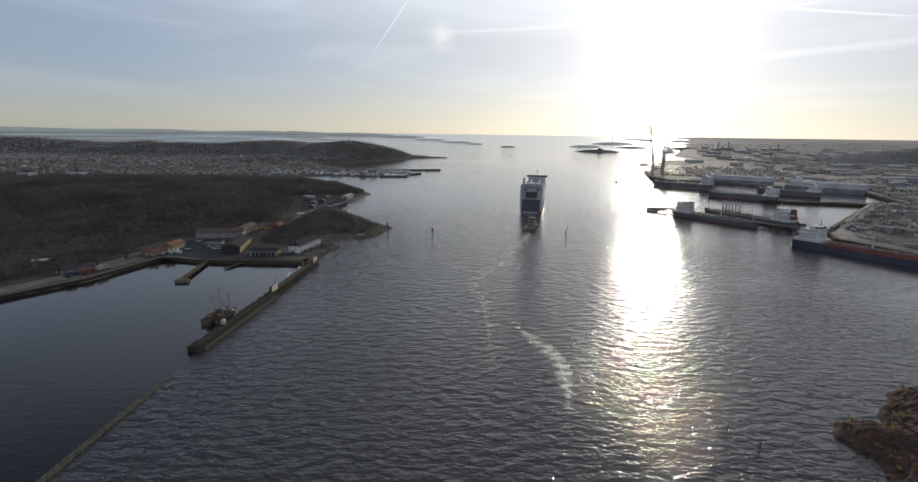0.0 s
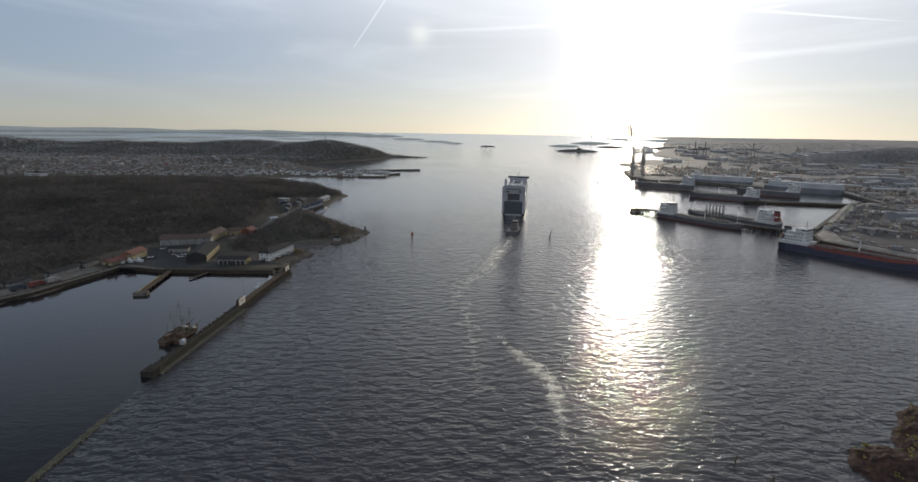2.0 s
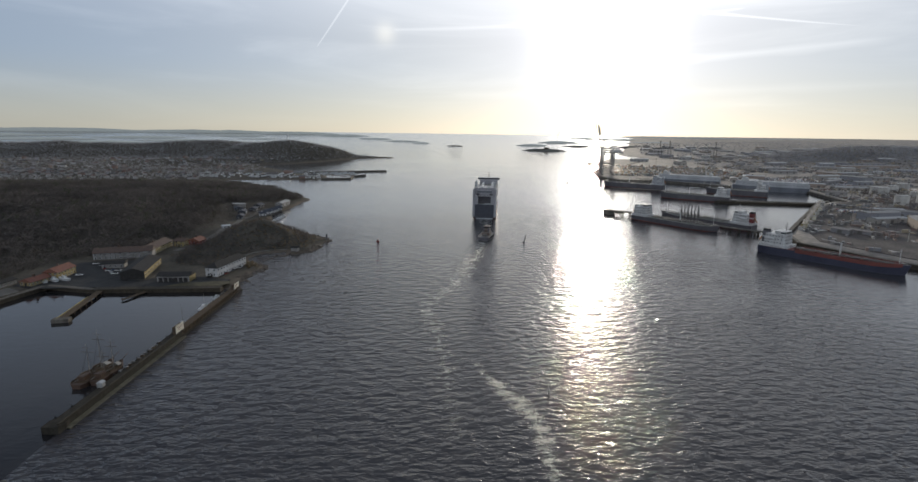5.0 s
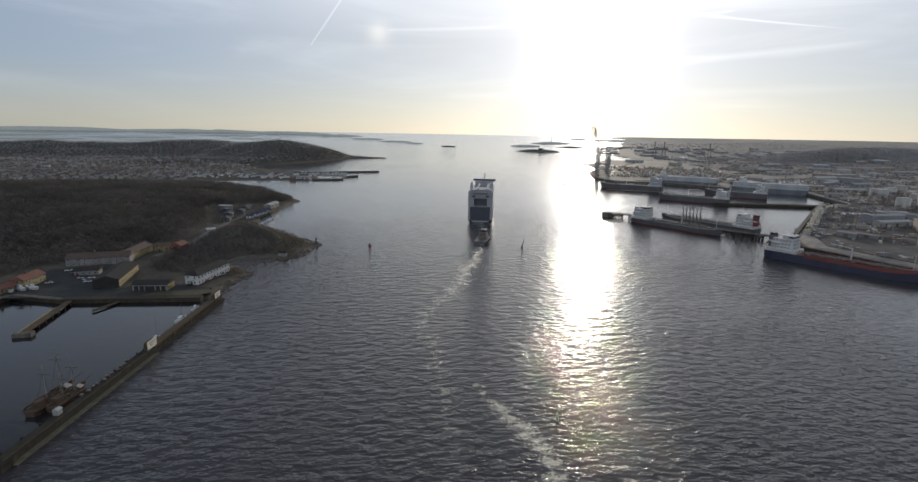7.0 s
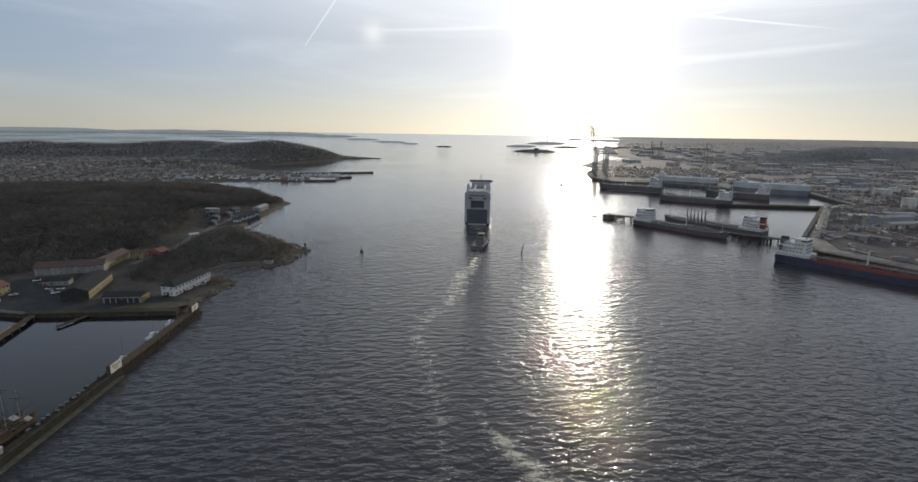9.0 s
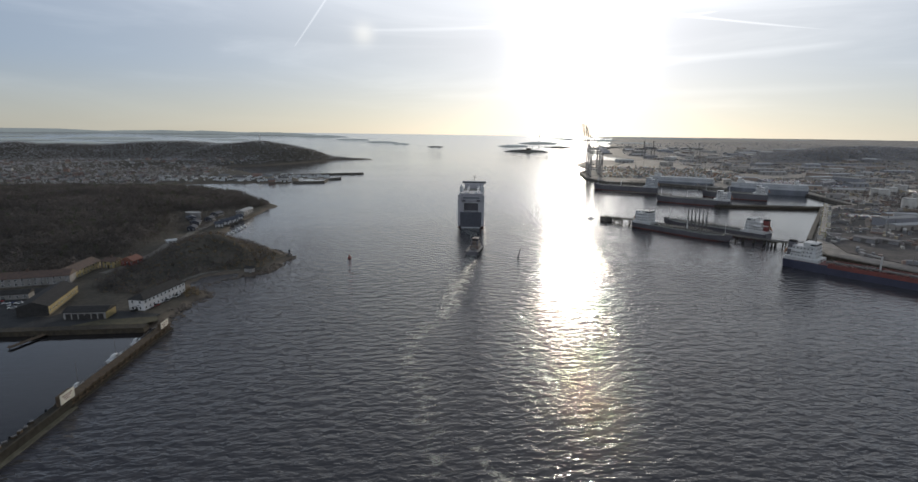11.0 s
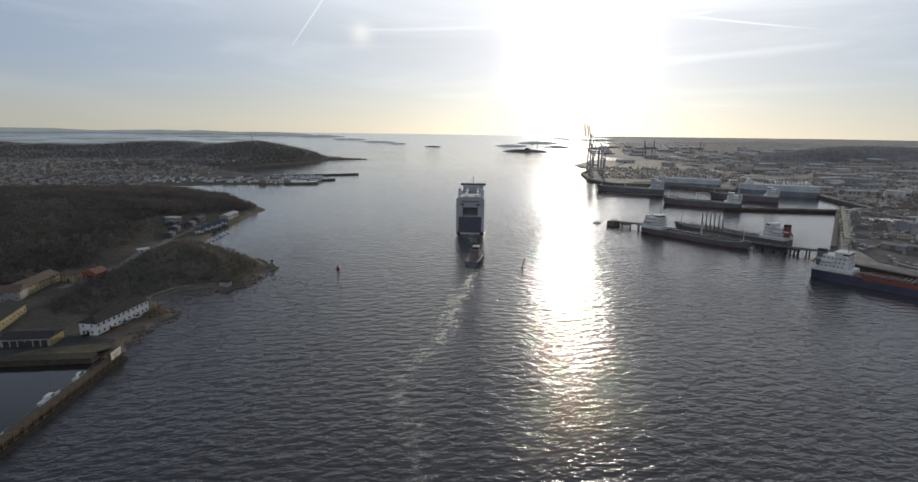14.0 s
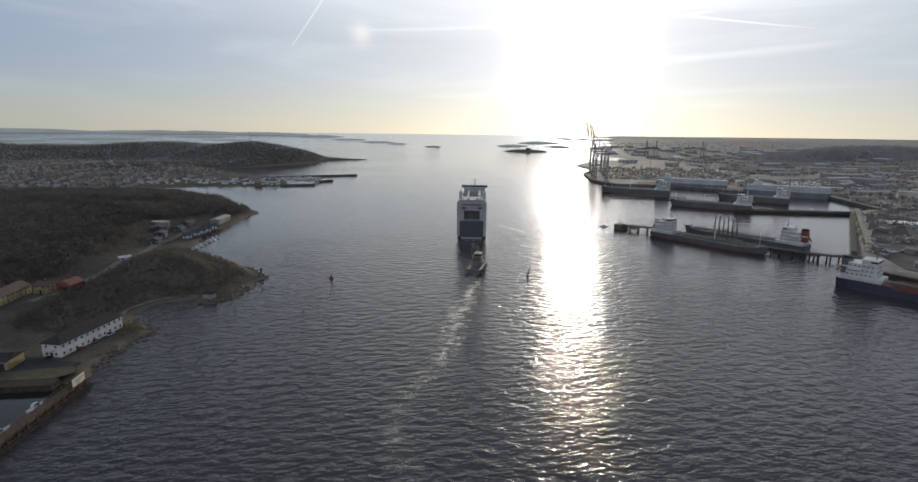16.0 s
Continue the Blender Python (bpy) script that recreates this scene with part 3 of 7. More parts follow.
# ---- woods ----
M_TWIG = material("bare_twigs", (0.172, 0.152, 0.142), (0.098, 0.09, 0.085), 0.02, 0.9, islands=0.2, fine=0.2, thin=0.45, spec=0.15)
# paler, greyer copy of the twigs: distance haze put into the colour
M_TWIG_HAZE = material("haze_paled_twigs", (0.42, 0.415, 0.425), (0.29, 0.288, 0.295), 0.006, 0.9, islands=0.2, fine=0.2, thin=0.4, spec=0.2)
M_PINE = material("pine_needles", (0.085, 0.10, 0.05), (0.05, 0.062, 0.032), 0.05, 0.9, islands=0.3, thin=0.25)
M_BARK = material("grey_bark", (0.14, 0.115, 0.09), (0.08, 0.065, 0.05), 1.0, 0.9)
M_TUSSOCK = material("yellow_green_tussocks", (0.34, 0.31, 0.10), (0.17, 0.17, 0.06), 0.3, 0.9, islands=0.3, thin=0.4)
M_SCRUB = material("dry_scrub", (0.23, 0.175, 0.105), (0.13, 0.102, 0.06), 0.1, 0.95, islands=0.35, thin=0.35)


def tree_mesh(name, x, y, z, height, tufts, mat, seed, crown=0.4, low=0.2, size=0.055):
    """Many trees in one mesh: a tapered stem, three limbs and a loose crown of small ragged tufts each."""
    rng = np.random.default_rng(seed)
    n = len(x)
    base = np.stack([x, y, z], -1)
    # stem and limbs as thin three-sided tapers
    stems = []
    for k in range(3):
        a = rng.uniform(0, math.tau, n)
        lo = np.zeros(n) if k == 0 else rng.uniform(0.25, 0.5, n) * height
        hi = (0.85 if k == 0 else rng.uniform(0.6, 0.8, n)) * height
        out = (0.03 if k == 0 else 0.24) * height
        w = height * (0.016 if k == 0 else 0.008)
        tip = base + np.stack([out * np.cos(a), out * np.sin(a), hi], -1)
        foot = base + np.stack([0 * a, 0 * a, lo - (0.8 if k == 0 else 0)], -1)
        for j in range(3):
            t = math.tau * j / 3
            stems.append(foot + np.stack([w * math.cos(t), w * math.sin(t), 0 * w], -1))
        stems.append(tip)
    stems = np.stack(stems, 1)
    sv = stems.reshape(-1, 3)
    sf = (np.arange(n * 3)[:, None, None] * 4 + np.array([(0, 1, 3), (1, 2, 3), (2, 0, 3)])[None]).reshape(-1, 3)
    # tufts: three-cornered scraps, thick with neighbours
    th, ph, rad = rng.uniform(0, math.tau, (n, tufts)), rng.uniform(-1, 1, (n, tufts)), rng.uniform(0.35, 1, (n, tufts)) ** 0.6
    lean = rng.normal(0, 0.05, (n, 1, 2)) * height[:, None, None]
    wid = crown * height[:, None] * rng.uniform(0.75, 1.15, (n, 1))
    mid, half = (low + 1) / 2 * height[:, None], (1 - low) / 2 * height[:, None]
    c = np.stack([wid * rad * np.sqrt(1 - ph ** 2) * np.cos(th) + lean[..., 0], wid * rad * np.sqrt(1 - ph ** 2) * np.sin(th) + lean[..., 1], mid + half * rad * ph], -1) + base[:, None]
    s = size * height[:, None, None, None] * rng.uniform(0.5, 1.4, (n, tufts, 1, 1))
    tri = c[:, :, None] + rng.normal(0, 1, (n, tufts, 3, 3)) * s * np.array([1, 1, 0.75])
    tv = tri.reshape(-1, 3)
    tf = np.arange(len(tv)).reshape(-1, 3) + len(sv)
    me = bpy.data.meshes.new(name)
    verts, faces = np.concatenate([sv, tv]), np.concatenate([sf, tf])
    me.vertices.add(len(verts))
    me.vertices.foreach_set("co", verts.ravel())
    me.loops.add(faces.size)
    me.loops.foreach_set("vertex_index", faces.ravel().astype(np.int32))
    me.polygons.add(len(faces))
    me.polygons.foreach_set("loop_start", np.arange(0, faces.size, 3, dtype=np.int32))
    me.materials.append(M_BARK)
    me.materials.append(mat)
    idx = np.zeros(len(faces), np.int32)
    idx[len(sf):] = 1
    me.polygons.foreach_set("material_index", idx)
    me.update(calc_edges=True)
    me.validate()
    return me


def scatter(ring, gap, seed, keep=1.0):
    rng = np.random.default_rng(seed)
    xs, ys = [p[0] for p in ring], [p[1] for p in ring]
    X, Y = np.meshgrid(np.arange(min(xs), max(xs), gap), np.arange(min(ys), max(ys), gap))
    x, y = (X + rng.uniform(-0.5, 0.5, X.shape) * gap).ravel(), (Y + rng.uniform(-0.5, 0.5, X.shape) * gap).ravel()
    ok = (shore_distance(x, y, ring) > 0) & (rng.uniform(0, 1, x.shape) < keep)
    return x[ok], y[ok]


def wood(ring, gap, tall, tufts, mat, seed, label, height_of, keep=1.0, avoid=(), **kw):
    x, y = scatter(ring, gap, seed, keep)
    for a in avoid:
        ok = shore_distance(x, y, a) < 0
        x, y = x[ok], y[ok]
    rng = np.random.default_rng(seed + 1)
    z = height_of(x, y)
    ok = z - sea_z(x, y) > 1.4
    x, y, z = x[ok], y[ok], z[ok]
    h = tall * rng.uniform(0.65, 1.15, len(x)) * (0.75 + 0.5 * value_noise(x, y, 45, seed))
    ob = new("woodland", tree_mesh("woodland", x, y, z, h, tufts, mat, seed, **kw))
    return tagged(ob, label, "trees", kind="stuff")


CLEARED = [(-225, 470), (-180, 470), (-172, 540), (-176, 600), (-186, 640), (-212, 660), (-222, 735), (-186, 735), (-176, 780), (-150, 830), (-140, 640), (-200, 610), (-210, 545), (-216, 520)]
WOOD_NEAR = [(-296, 322), (-272, 365), (-268, 405), (-262, 470), (-216, 500), (-216, 530), (-206, 600), (-212, 650), (-228, 700), (-215, 745), (-182, 790), (-166, 815), (-158, 832), (-190, 885), (-235, 960), (-320, 1040), (-420, 1060), (-640, 1000), (-640, 300), (-420, 215)]
WOOD_FAR = [(-640, 300), (-640, 1000), (-900, 980), (-1500, 950), (-1500, 250), (-700, 180)]
wood(WOOD_NEAR, 4.3, 6.6, 62, M_TWIG, 11, "dense bare brown winter wood on the hillside", west_height, keep=0.92, avoid=[[(-232, 664), (-184, 660), (-184, 735), (-232, 735)]], size=0.075, crown=0.5, low=0.1)
wood(WOOD_NEAR, 11, 7.6, 60, M_PINE, 13, "dark green pines scattered through the winter wood", west_height, keep=0.4, avoid=[[(-232, 664), (-184, 660), (-184, 735), (-232, 735)]], crown=0.26, size=0.05)
wood(WOOD_FAR, 8.0, 7.0, 45, M_TWIG, 15, "bare brown winter wood on the far slope", west_height, size=0.09, crown=0.5)
wood([(-216, 545), (-198, 545), (-194, 600), (-194, 640), (-188, 650), (-214, 660), (-212, 600)], 4.0, 5.0, 50, M_TWIG, 35, "bare thicket beside the houses", west_height, keep=0.8)
wood([(-236, 655), (-186, 640), (-178, 735), (-186, 790), (-236, 745)], 3.8, 4.2, 45, M_TWIG, 36, "bare garden trees around the houses on the bay", west_height, keep=0.85, low=0.05)
wood([(-186, 470), (-178, 452), (-150, 446), (-150, 470), (-178, 500), (-180, 560), (-188, 560)], 4.5, 3.6, 45, M_TWIG, 37, "low bushes behind the harbour halls", west_height, keep=0.7, low=0.05)
HEADLAND = [(-176, 452), (-153, 450), (-143, 462), (-134, 476), (-130, 500), (-112, 514), (-98, 524), (-92, 548), (-104, 568), (-132, 600), (-160, 634), (-176, 620), (-176, 560), (-190, 520), (-190, 480)]
wood(HEADLAND, 3.3, 3.9, 52, M_TWIG, 17, "low leafless thicket on the rocky headland", west_height, keep=0.8, low=0.05, crown=0.5, size=0.07)
wood(HEADLAND, 4.5, 1.6, 18, M_SCRUB, 19, "dry yellow-brown scrub on the rocky headland", west_height, keep=0.8, low=0.0, crown=0.8, size=0.25)
wood([(-122, 440), (-112, 446), (-112, 456), (-124, 464), (-128, 458)], 2.6, 2.6, 26, M_SCRUB, 20, "dry bushes on the rocky spit", west_height, low=0.0, crown=0.6, size=0.2)
wood([(-460, 1600), (-380, 1640), (-290, 1790), (-200, 1955), (-120, 1995), (-260, 2080), (-420, 2260), (-650, 2380), (-1300, 2380), (-1500, 1700), (-800, 1680)], 8.5, 4.2, 26, M_TWIG_HAZE, 21, "dark wooded hill of the far cape", west_height, size=0.15, crown=0.9, low=0.0)
wood([(-1800, 1050), (-640, 1010), (-420, 1070), (-395, 1130), (-360, 1380), (-470, 1600), (-1800, 1700)], 12, 6.8, 28, M_TWIG_HAZE, 23, "bare garden trees among the houses", west_height, keep=0.6, size=0.11, crown=0.5)
wood([(-3500, 1200), (-1500, 1700), (-1400, 2380), (-3400, 2500)], 20, 5.5, 22, M_TWIG_HAZE, 25, "dark distant woods on the hills", west_height, size=0.24, crown=1.2)
wood([(1250, 1750), (2400, 1500), (2700, 2000), (1900, 2150), (1300, 2050)], 10, 6.5, 22, M_TWIG_HAZE, 27, "dark wooded hill behind the port", east_height, size=0.2, crown=1.0, low=0.0)
wood([(900, 1500), (2600, 1200), (2600, 3600), (1500, 3600), (1000, 2300)], 23, 6, 20, M_TWIG_HAZE, 29, "scattered bare woods behind the port", east_height, keep=0.55, size=0.2, crown=1.1)
wood([(620, 690), (900, 560), (1000, 900), (760, 980), (690, 800)], 9, 7, 40, M_TWIG, 31, "bare trees on the rise behind the port road", east_height, keep=0.45, size=0.08, crown=0.45)
wood([(-150, 457), (-128, 468), (-118, 487), (-102, 500), (-90, 512), (-86, 545), (-108, 572), (-150, 622), (-163, 634), (-122, 566), (-104, 530), (-128, 504)], 2.6, 1.3, 16, M_SCRUB, 38, "tufts of dry grass and heather above the shore rocks", west_height, keep=0.7, low=0.0, crown=0.8, size=0.25)
# tussocks on the islet
x, y = scatter([(124, 160), (130, 190), (155, 200), (175, 216), (230, 216), (230, 140)], 2.2, 33, 0.5)
z = islet_height(x, y)
ok = (z > 0.7) & (np.random.default_rng(9).uniform(0, 1, z.shape) < np.where(z < 2.6, 0.95, 0.12))
tagged(new("tussocks", tree_mesh("tussocks", x[ok], y[ok], z[ok], np.random.default_rng(3).uniform(0.5, 1.3, ok.sum()), 14, M_TUSSOCK, 33, low=0.0, crown=0.8, size=0.3)), "yellow-green grass tussocks on the rock ledges", "grass", kind="stuff")

# ---- ships ----
M_SHIP_WHITE = material("ship_white_paint", (0.62, 0.62, 0.61), (0.48, 0.46, 0.44), 0.15, 0.4, stretch=(1, 1, 0.3))
M_SHIP_PALE = material("off_white_ship_paint", (0.42, 0.41, 0.43), (0.33, 0.32, 0.335), 0.12, 0.45, stretch=(1, 1, 0.3))
M_TUG = material("tug_house_paint", (0.2, 0.155, 0.13), (0.14, 0.11, 0.095), 0.3, 0.5)
M_SHIP_GREY = material("ship_grey_paint", (0.48, 0.49, 0.51), (0.36, 0.37, 0.38), 0.1, 0.45, stretch=(1, 1, 0.3))
M_FUNNEL = material("dark_red_funnel_paint", (0.2, 0.035, 0.03), (0.14, 0.03, 0.028), 0.4, 0.5)
M_SHIP_DARK = material("dark_hull_paint", (0.14, 0.132, 0.145), (0.1, 0.094, 0.1), 0.1, 0.5, stretch=(1, 1, 0.3))
M_SHIP_BLUE = material("blue_hull_paint", (0.065, 0.068, 0.105), (0.046, 0.048, 0.075), 0.1, 0.45, stretch=(1, 1, 0.3))
M_SHIP_RED = material("red_deck_paint", (0.22, 0.06, 0.048), (0.15, 0.05, 0.042), 0.15, 0.6)
M_SHIP_BROWN = material("red_lead_paint", (0.22, 0.07, 0.05), (0.13, 0.05, 0.04), 0.2, 0.6)
M_DECK_GREEN = material("grey_green_deck", (0.26, 0.26, 0.24), (0.16, 0.16, 0.145), 0.15, 0.7)
M_RAMP = material("blue_grey_ramp", (0.075, 0.078, 0.098), (0.055, 0.057, 0.07), 0.3, 0.6)
M_SHIP_SLATE = material("slate_hull_paint", (0.2, 0.21, 0.24), (0.14, 0.15, 0.17), 0.1, 0.5, stretch=(1, 1, 0.3))
M_STEEL = material("weathered_steel", (0.20, 0.19, 0.18), (0.11, 0.10, 0.09), 0.5, 0.5, metal=0.3)
M_BLACK = material("black_opening", (0.012, 0.012, 0.014), (0.008, 0.008, 0.009), 1.0, 0.6)
M_PANE = material("dark_window_glass", (0.02, 0.025, 0.03), (0.015, 0.018, 0.02), 0.5, 0.08)
M_ORANGE = material("orange_lifeboat", (0.34, 0.17, 0.09), (0.24, 0.12, 0.07), 1.0, 0.5)


def hull_rings(length, beam, depth, draft, sheer=2.0, bluff=0.12, stern=0.10, counter=0.85):
    """Cross-sections of a ship's hull from the stern (y = 0) to the bow (y = length)."""
    rings = []
    for k in range(25):
        s = k / 24
        w = 1.0
        if s < stern:
            w = counter + (1 - counter) * math.sin(s / stern * math.pi / 2)
        if s > 1 - 2 * bluff:
            q = (s - 1 + 2 * bluff) / (2 * bluff)
            w = max(0.02, 1 - q ** 2.2)
        low = w * (0.92 if s > stern else 0.6 + 0.3 * s / stern) * (1 - 0.35 * max(0, (s - 1 + 2 * bluff) / (2 * bluff)))
        top = depth + sheer * max(0, (s - 0.8) / 0.2) ** 1.5
        rake = 0.035 * length * max(0, (s - 0.85) / 0.15)
        y = length * s
        rings.append([(-beam / 2 * low, y - rake, -draft), (beam / 2 * low, y - rake, -draft), (beam / 2 * (low + w) / 2, y - rake * 0.6, depth * 0.2),
                      (beam / 2 * w, y, top), (-beam / 2 * w, y, top), (-beam / 2 * (low + w) / 2, y - rake * 0.6, depth * 0.2)])
    return rings


def rail(b, pts, h=1.1, r=0.05, every=4.0):
    for (x0, y0, z0), (x1, y1, z1) in zip(pts, pts[1:]):
        p, q = Vector((x0, y0, z0)), Vector((x1, y1, z1))
        for f in (0.5, 1.0):
            b.beam(p + Vector((0, 0, h * f)), q + Vector((0, 0, h * f)), r)
        n = max(1, int((q - p).length / every))
        for i in range(n + 1):
            c = p.lerp(q, i / n)
            b.beam(c, c + Vector((0, 0, h)), r)


def lifeboat(parent, x, y, z):
    b = Build()
    b.loft([[(x - 1.2 * w, y + d, z + 1), (x, y + d, z), (x + 1.2 * w, y + d, z + 1), (x + 0.9 * w, y + d, z + 2), (x - 0.9 * w, y + d, z + 2)] for d, w in ((-3.6, 0.15), (-2.6, 0.8), (0, 1), (2.6, 0.8), (3.6, 0.15))])
    part("lifeboat", b, M_SHIP_WHITE, parent, "white enclosed lifeboat")


def tanker(m, length, beam, depth, hull_mat, deck_mat, house_mat, funnel_mat, label, house_h=5, band=None, house_len=0.14, funnel_band=None, manifold=True):
    ship = thing("tanker_ship", m, label, "ship", "ships moored in the port")
    part("hull", Build().loft(hull_rings(length, beam, depth, 3.5)), hull_mat, ship)
    if band:
        lower = [[(x * 1.004, y, min(z, 1.0)) for x, y, z in r] for r in hull_rings(length, beam, depth, 3.0)]
        part("waterline_band", Build().loft(lower, cap=False), band, ship, "dull red painted band along the waterline")
    dk = Build()
    ring = hull_rings(length, beam, depth, 3.5)
    dk.loft([[(r[4][0] * 0.97, r[4][1], r[4][2] + 0.05), (r[3][0] * 0.97, r[3][1], r[3][2] + 0.05), (r[3][0] * 0.9, r[3][1], r[3][2] + 0.22), (r[4][0] * 0.9, r[4][1], r[4][2] + 0.22)] for r in ring[1:-1]])
    part("deck", dk, deck_mat, ship)
    y0, y1 = length * 0.045, length * (0.045 + house_len)
    z = depth
    # the accommodation block, one storey on another
    poop = Build().slab([(-beam * 0.46, 1.5), (beam * 0.46, 1.5), (beam * 0.47, y1 + 3), (-beam * 0.47, y1 + 3)], z + 0.1, z + 2.6)
    part("poop_deck", poop, house_mat, ship)
    z += 2.6
    for k in range(house_h):
        w = beam * (0.42 - 0.012 * k)
        e = 0.35 * k
        house = part("accommodation_deck", Build().box(-w, y0 + e, z, w, y1 - 0.25 * k, z + 2.75).box(-w - 0.22, y0 + e - 0.2, z + 2.62, w + 0.22, y1 - 0.25 * k + 0.22, z + 2.8), house_mat, ship)
        win = Build()
        for i in range(int(w * 2 / 2.2)):
            x = -w + 1.1 + i * 2.2
            win.box(x - 0.32, y1 - 0.25 * k, z + 1.15, x + 0.32, y1 - 0.25 * k + 0.05, z + 1.8)
            win.box(x - 0.4, y0 + e - 0.05, z + 1.1, x + 0.4, y0 + e, z + 1.9)
        for i in range(int((y1 - y0 - e) / 2.4)):
            yy = y0 + e + 1.2 + i * 2.4
            for sx in (-1, 1):
                win.box(sx * w - 0.04, yy - 0.4, z + 1.1, sx * w + 0.04, yy + 0.4, z + 1.9)
        part("glazing", win, M_PANE, house)["kind"] = "stuff"
        z += 2.8
    wing = Build().box(-beam * 0.5, y1 - 4.6, z, beam * 0.5, y1 - 1.6, z + 1.1).box(-beam * 0.33, y0 + (y1 - y0) * 0.45, z, beam * 0.33, y1 - 0.8, z + 2.9).box(-beam * 0.35, y0 + (y1 - y0) * 0.42, z + 2.9, beam * 0.35, y1 - 0.5, z + 3.1)
    bridge = part("bridge", wing, house_mat, ship)
    part("bridge_glazing", Build().box(-beam * 0.32, y1 - 0.8, z + 1.2, beam * 0.32, y1 - 0.72, z + 2.3).box(-beam * 0.334, y1 - 4.5, z + 1.2, beam * 0.334, y1 - 1, z + 2.3), M_PANE, bridge)
    mast = Build().beam((0, y1 - 3, z + 3), (0, y1 - 3, z + 11), 0.35, 0.15).beam((-2.4, y1 - 3, z + 7), (2.4, y1 - 3, z + 7), 0.14).box(-1.6, y1 - 3.3, z + 8.5, 1.6, y1 - 2.9, z + 8.9)
    part("radar_mast", mast, M_STEEL, ship)
    fz = depth + 2.6
    fun = Build()
    fr = [[(x * s, y0 - 1.0 + (yy - 0.5) * 5 * s - 0.25 * q, fz + h) for x, yy in ((-2.2, 0), (2.2, 0), (2.6, 0.6), (1.6, 1.2), (-1.6, 1.2), (-2.6, 0.6))] for h, s, q in ((0, 1.15, 0), (house_h * 2.3, 1.0, 2), (house_h * 2.3 + 3.0, 0.85, 2.6))]
    fun.loft(fr)
    funnel = part("funnel", fun, funnel_mat, ship, "ship's funnel")
    if funnel_band:
        mid_ring = lambda f, g: [tuple(a + (b_ - a) * f for a, b_ in zip((x * g, y, z_), (x2 * g, y2, z2))) for (x, y, z_), (x2, y2, z2) in zip(fr[0], fr[1])]
        part("funnel_stripe", Build().loft([mid_ring(0.62, 1.03), mid_ring(0.8, 1.03)]), M_SHIP_WHITE, funnel, "white stripe round the funnel")
        part("funnel_top", Build().loft([[(x * 1.03, y, z_) for x, y, z_ in fr[2]], [(x * 0.98, y - 0.3, z_ + 1.6) for x, y, z_ in fr[2]]]), funnel_band, funnel, "black funnel top")
    lifeboat(ship, beam * 0.44, y0 + 4, depth + 6)
    lifeboat(ship, -beam * 0.44, y0 + 4, depth + 6)
    # free-fall boat on its ramp
    part("stern_boat_ramp", Build().beam((0, y0 - 3, depth + 9), (0, -2, depth + 3.5), 1.1, 0.7, 6), M_ORANGE, ship, "orange free-fall boat on a sloping ramp")
    pipes = Build()
    for i, x in enumerate((-2.4, -1.2, 0, 1.2, 2.4)):
        pipes.beam((x, y1 + 6, depth + 1.2), (x, length * 0.9, depth + 1.2), 0.28, n=5)
    for i in range(int(length * 0.72 / 7)):
        yy = y1 + 6 + i * 7
        pipes.box(-3.2, yy - 0.15, depth, 3.2, yy + 0.15, depth + 1.0)
    part("deck_pipework", pipes, M_STEEL, ship)
    cat = Build().box(3.4, y1 + 3, depth + 2.2, 4.4, length * 0.9, depth + 2.35)
    for i in range(int(length * 0.75 / 9)):
        cat.box(3.5, y1 + 3 + i * 9, depth, 3.7, y1 + 3.2 + i * 9, depth + 2.2)
    rail(cat, [(3.4, y1 + 3, depth + 2.3), (3.4, length * 0.9, depth + 2.3)], every=9)
    part("catwalk", cat, M_STEEL, ship)
    for i, f in enumerate((0.3, 0.42, 0.6, 0.72)):
        for sx in (-1, 1):
            part("tank_hatch", Build().drum(sx * beam * 0.25, length * f, depth, depth + 1.3, 1.3, 10), deck_mat, ship)
    if manifold:
        mid = length * 0.52
        part("manifold", Build().box(-beam * 0.46, mid - 4, depth + 1.3, beam * 0.46, mid - 3.6, depth + 1.7).box(-beam * 0.46, mid + 1, depth + 1.3, beam * 0.46, mid + 1.4, depth + 1.7).box(-beam * 0.46, mid - 1.6, depth + 1.3, beam * 0.46, mid - 1.2, depth + 1.7), M_STEEL, ship)
        part("hose_crane", Build().beam((0, mid + 5, depth), (0, mid + 5, depth + 11), 0.7, 0.5, 8).beam((0, mid + 5, depth + 10.5), (0.5, mid - 9, depth + 12), 0.45, 0.25), M_SHIP_WHITE, ship)
    part("foremast", Build().beam((0, length * 0.93, depth + 1), (0, length * 0.93, depth + 13), 0.4, 0.2).beam((-1.5, length * 0.93, depth + 9), (1.5, length * 0.93, depth + 9), 0.12), house_mat, ship)
    part("windlass", Build().box(-3, length * 0.94, depth + 1.2, 3, length * 0.955, depth + 2.6).drum(-1.5, length * 0.965, depth + 1.4, depth + 2.4, 0.8, 8).drum(1.5, length * 0.965, depth + 1.4, depth + 2.4, 0.8, 8), M_STEEL, ship)
    rb = Build()
    for sx in (3, 4):
        rail(rb, [(r[sx][0] * 0.98, r[sx][1], r[sx][2]) for r in ring[::4]], every=5)
    part("railing", rb, M_STEEL, ship)
    return ship


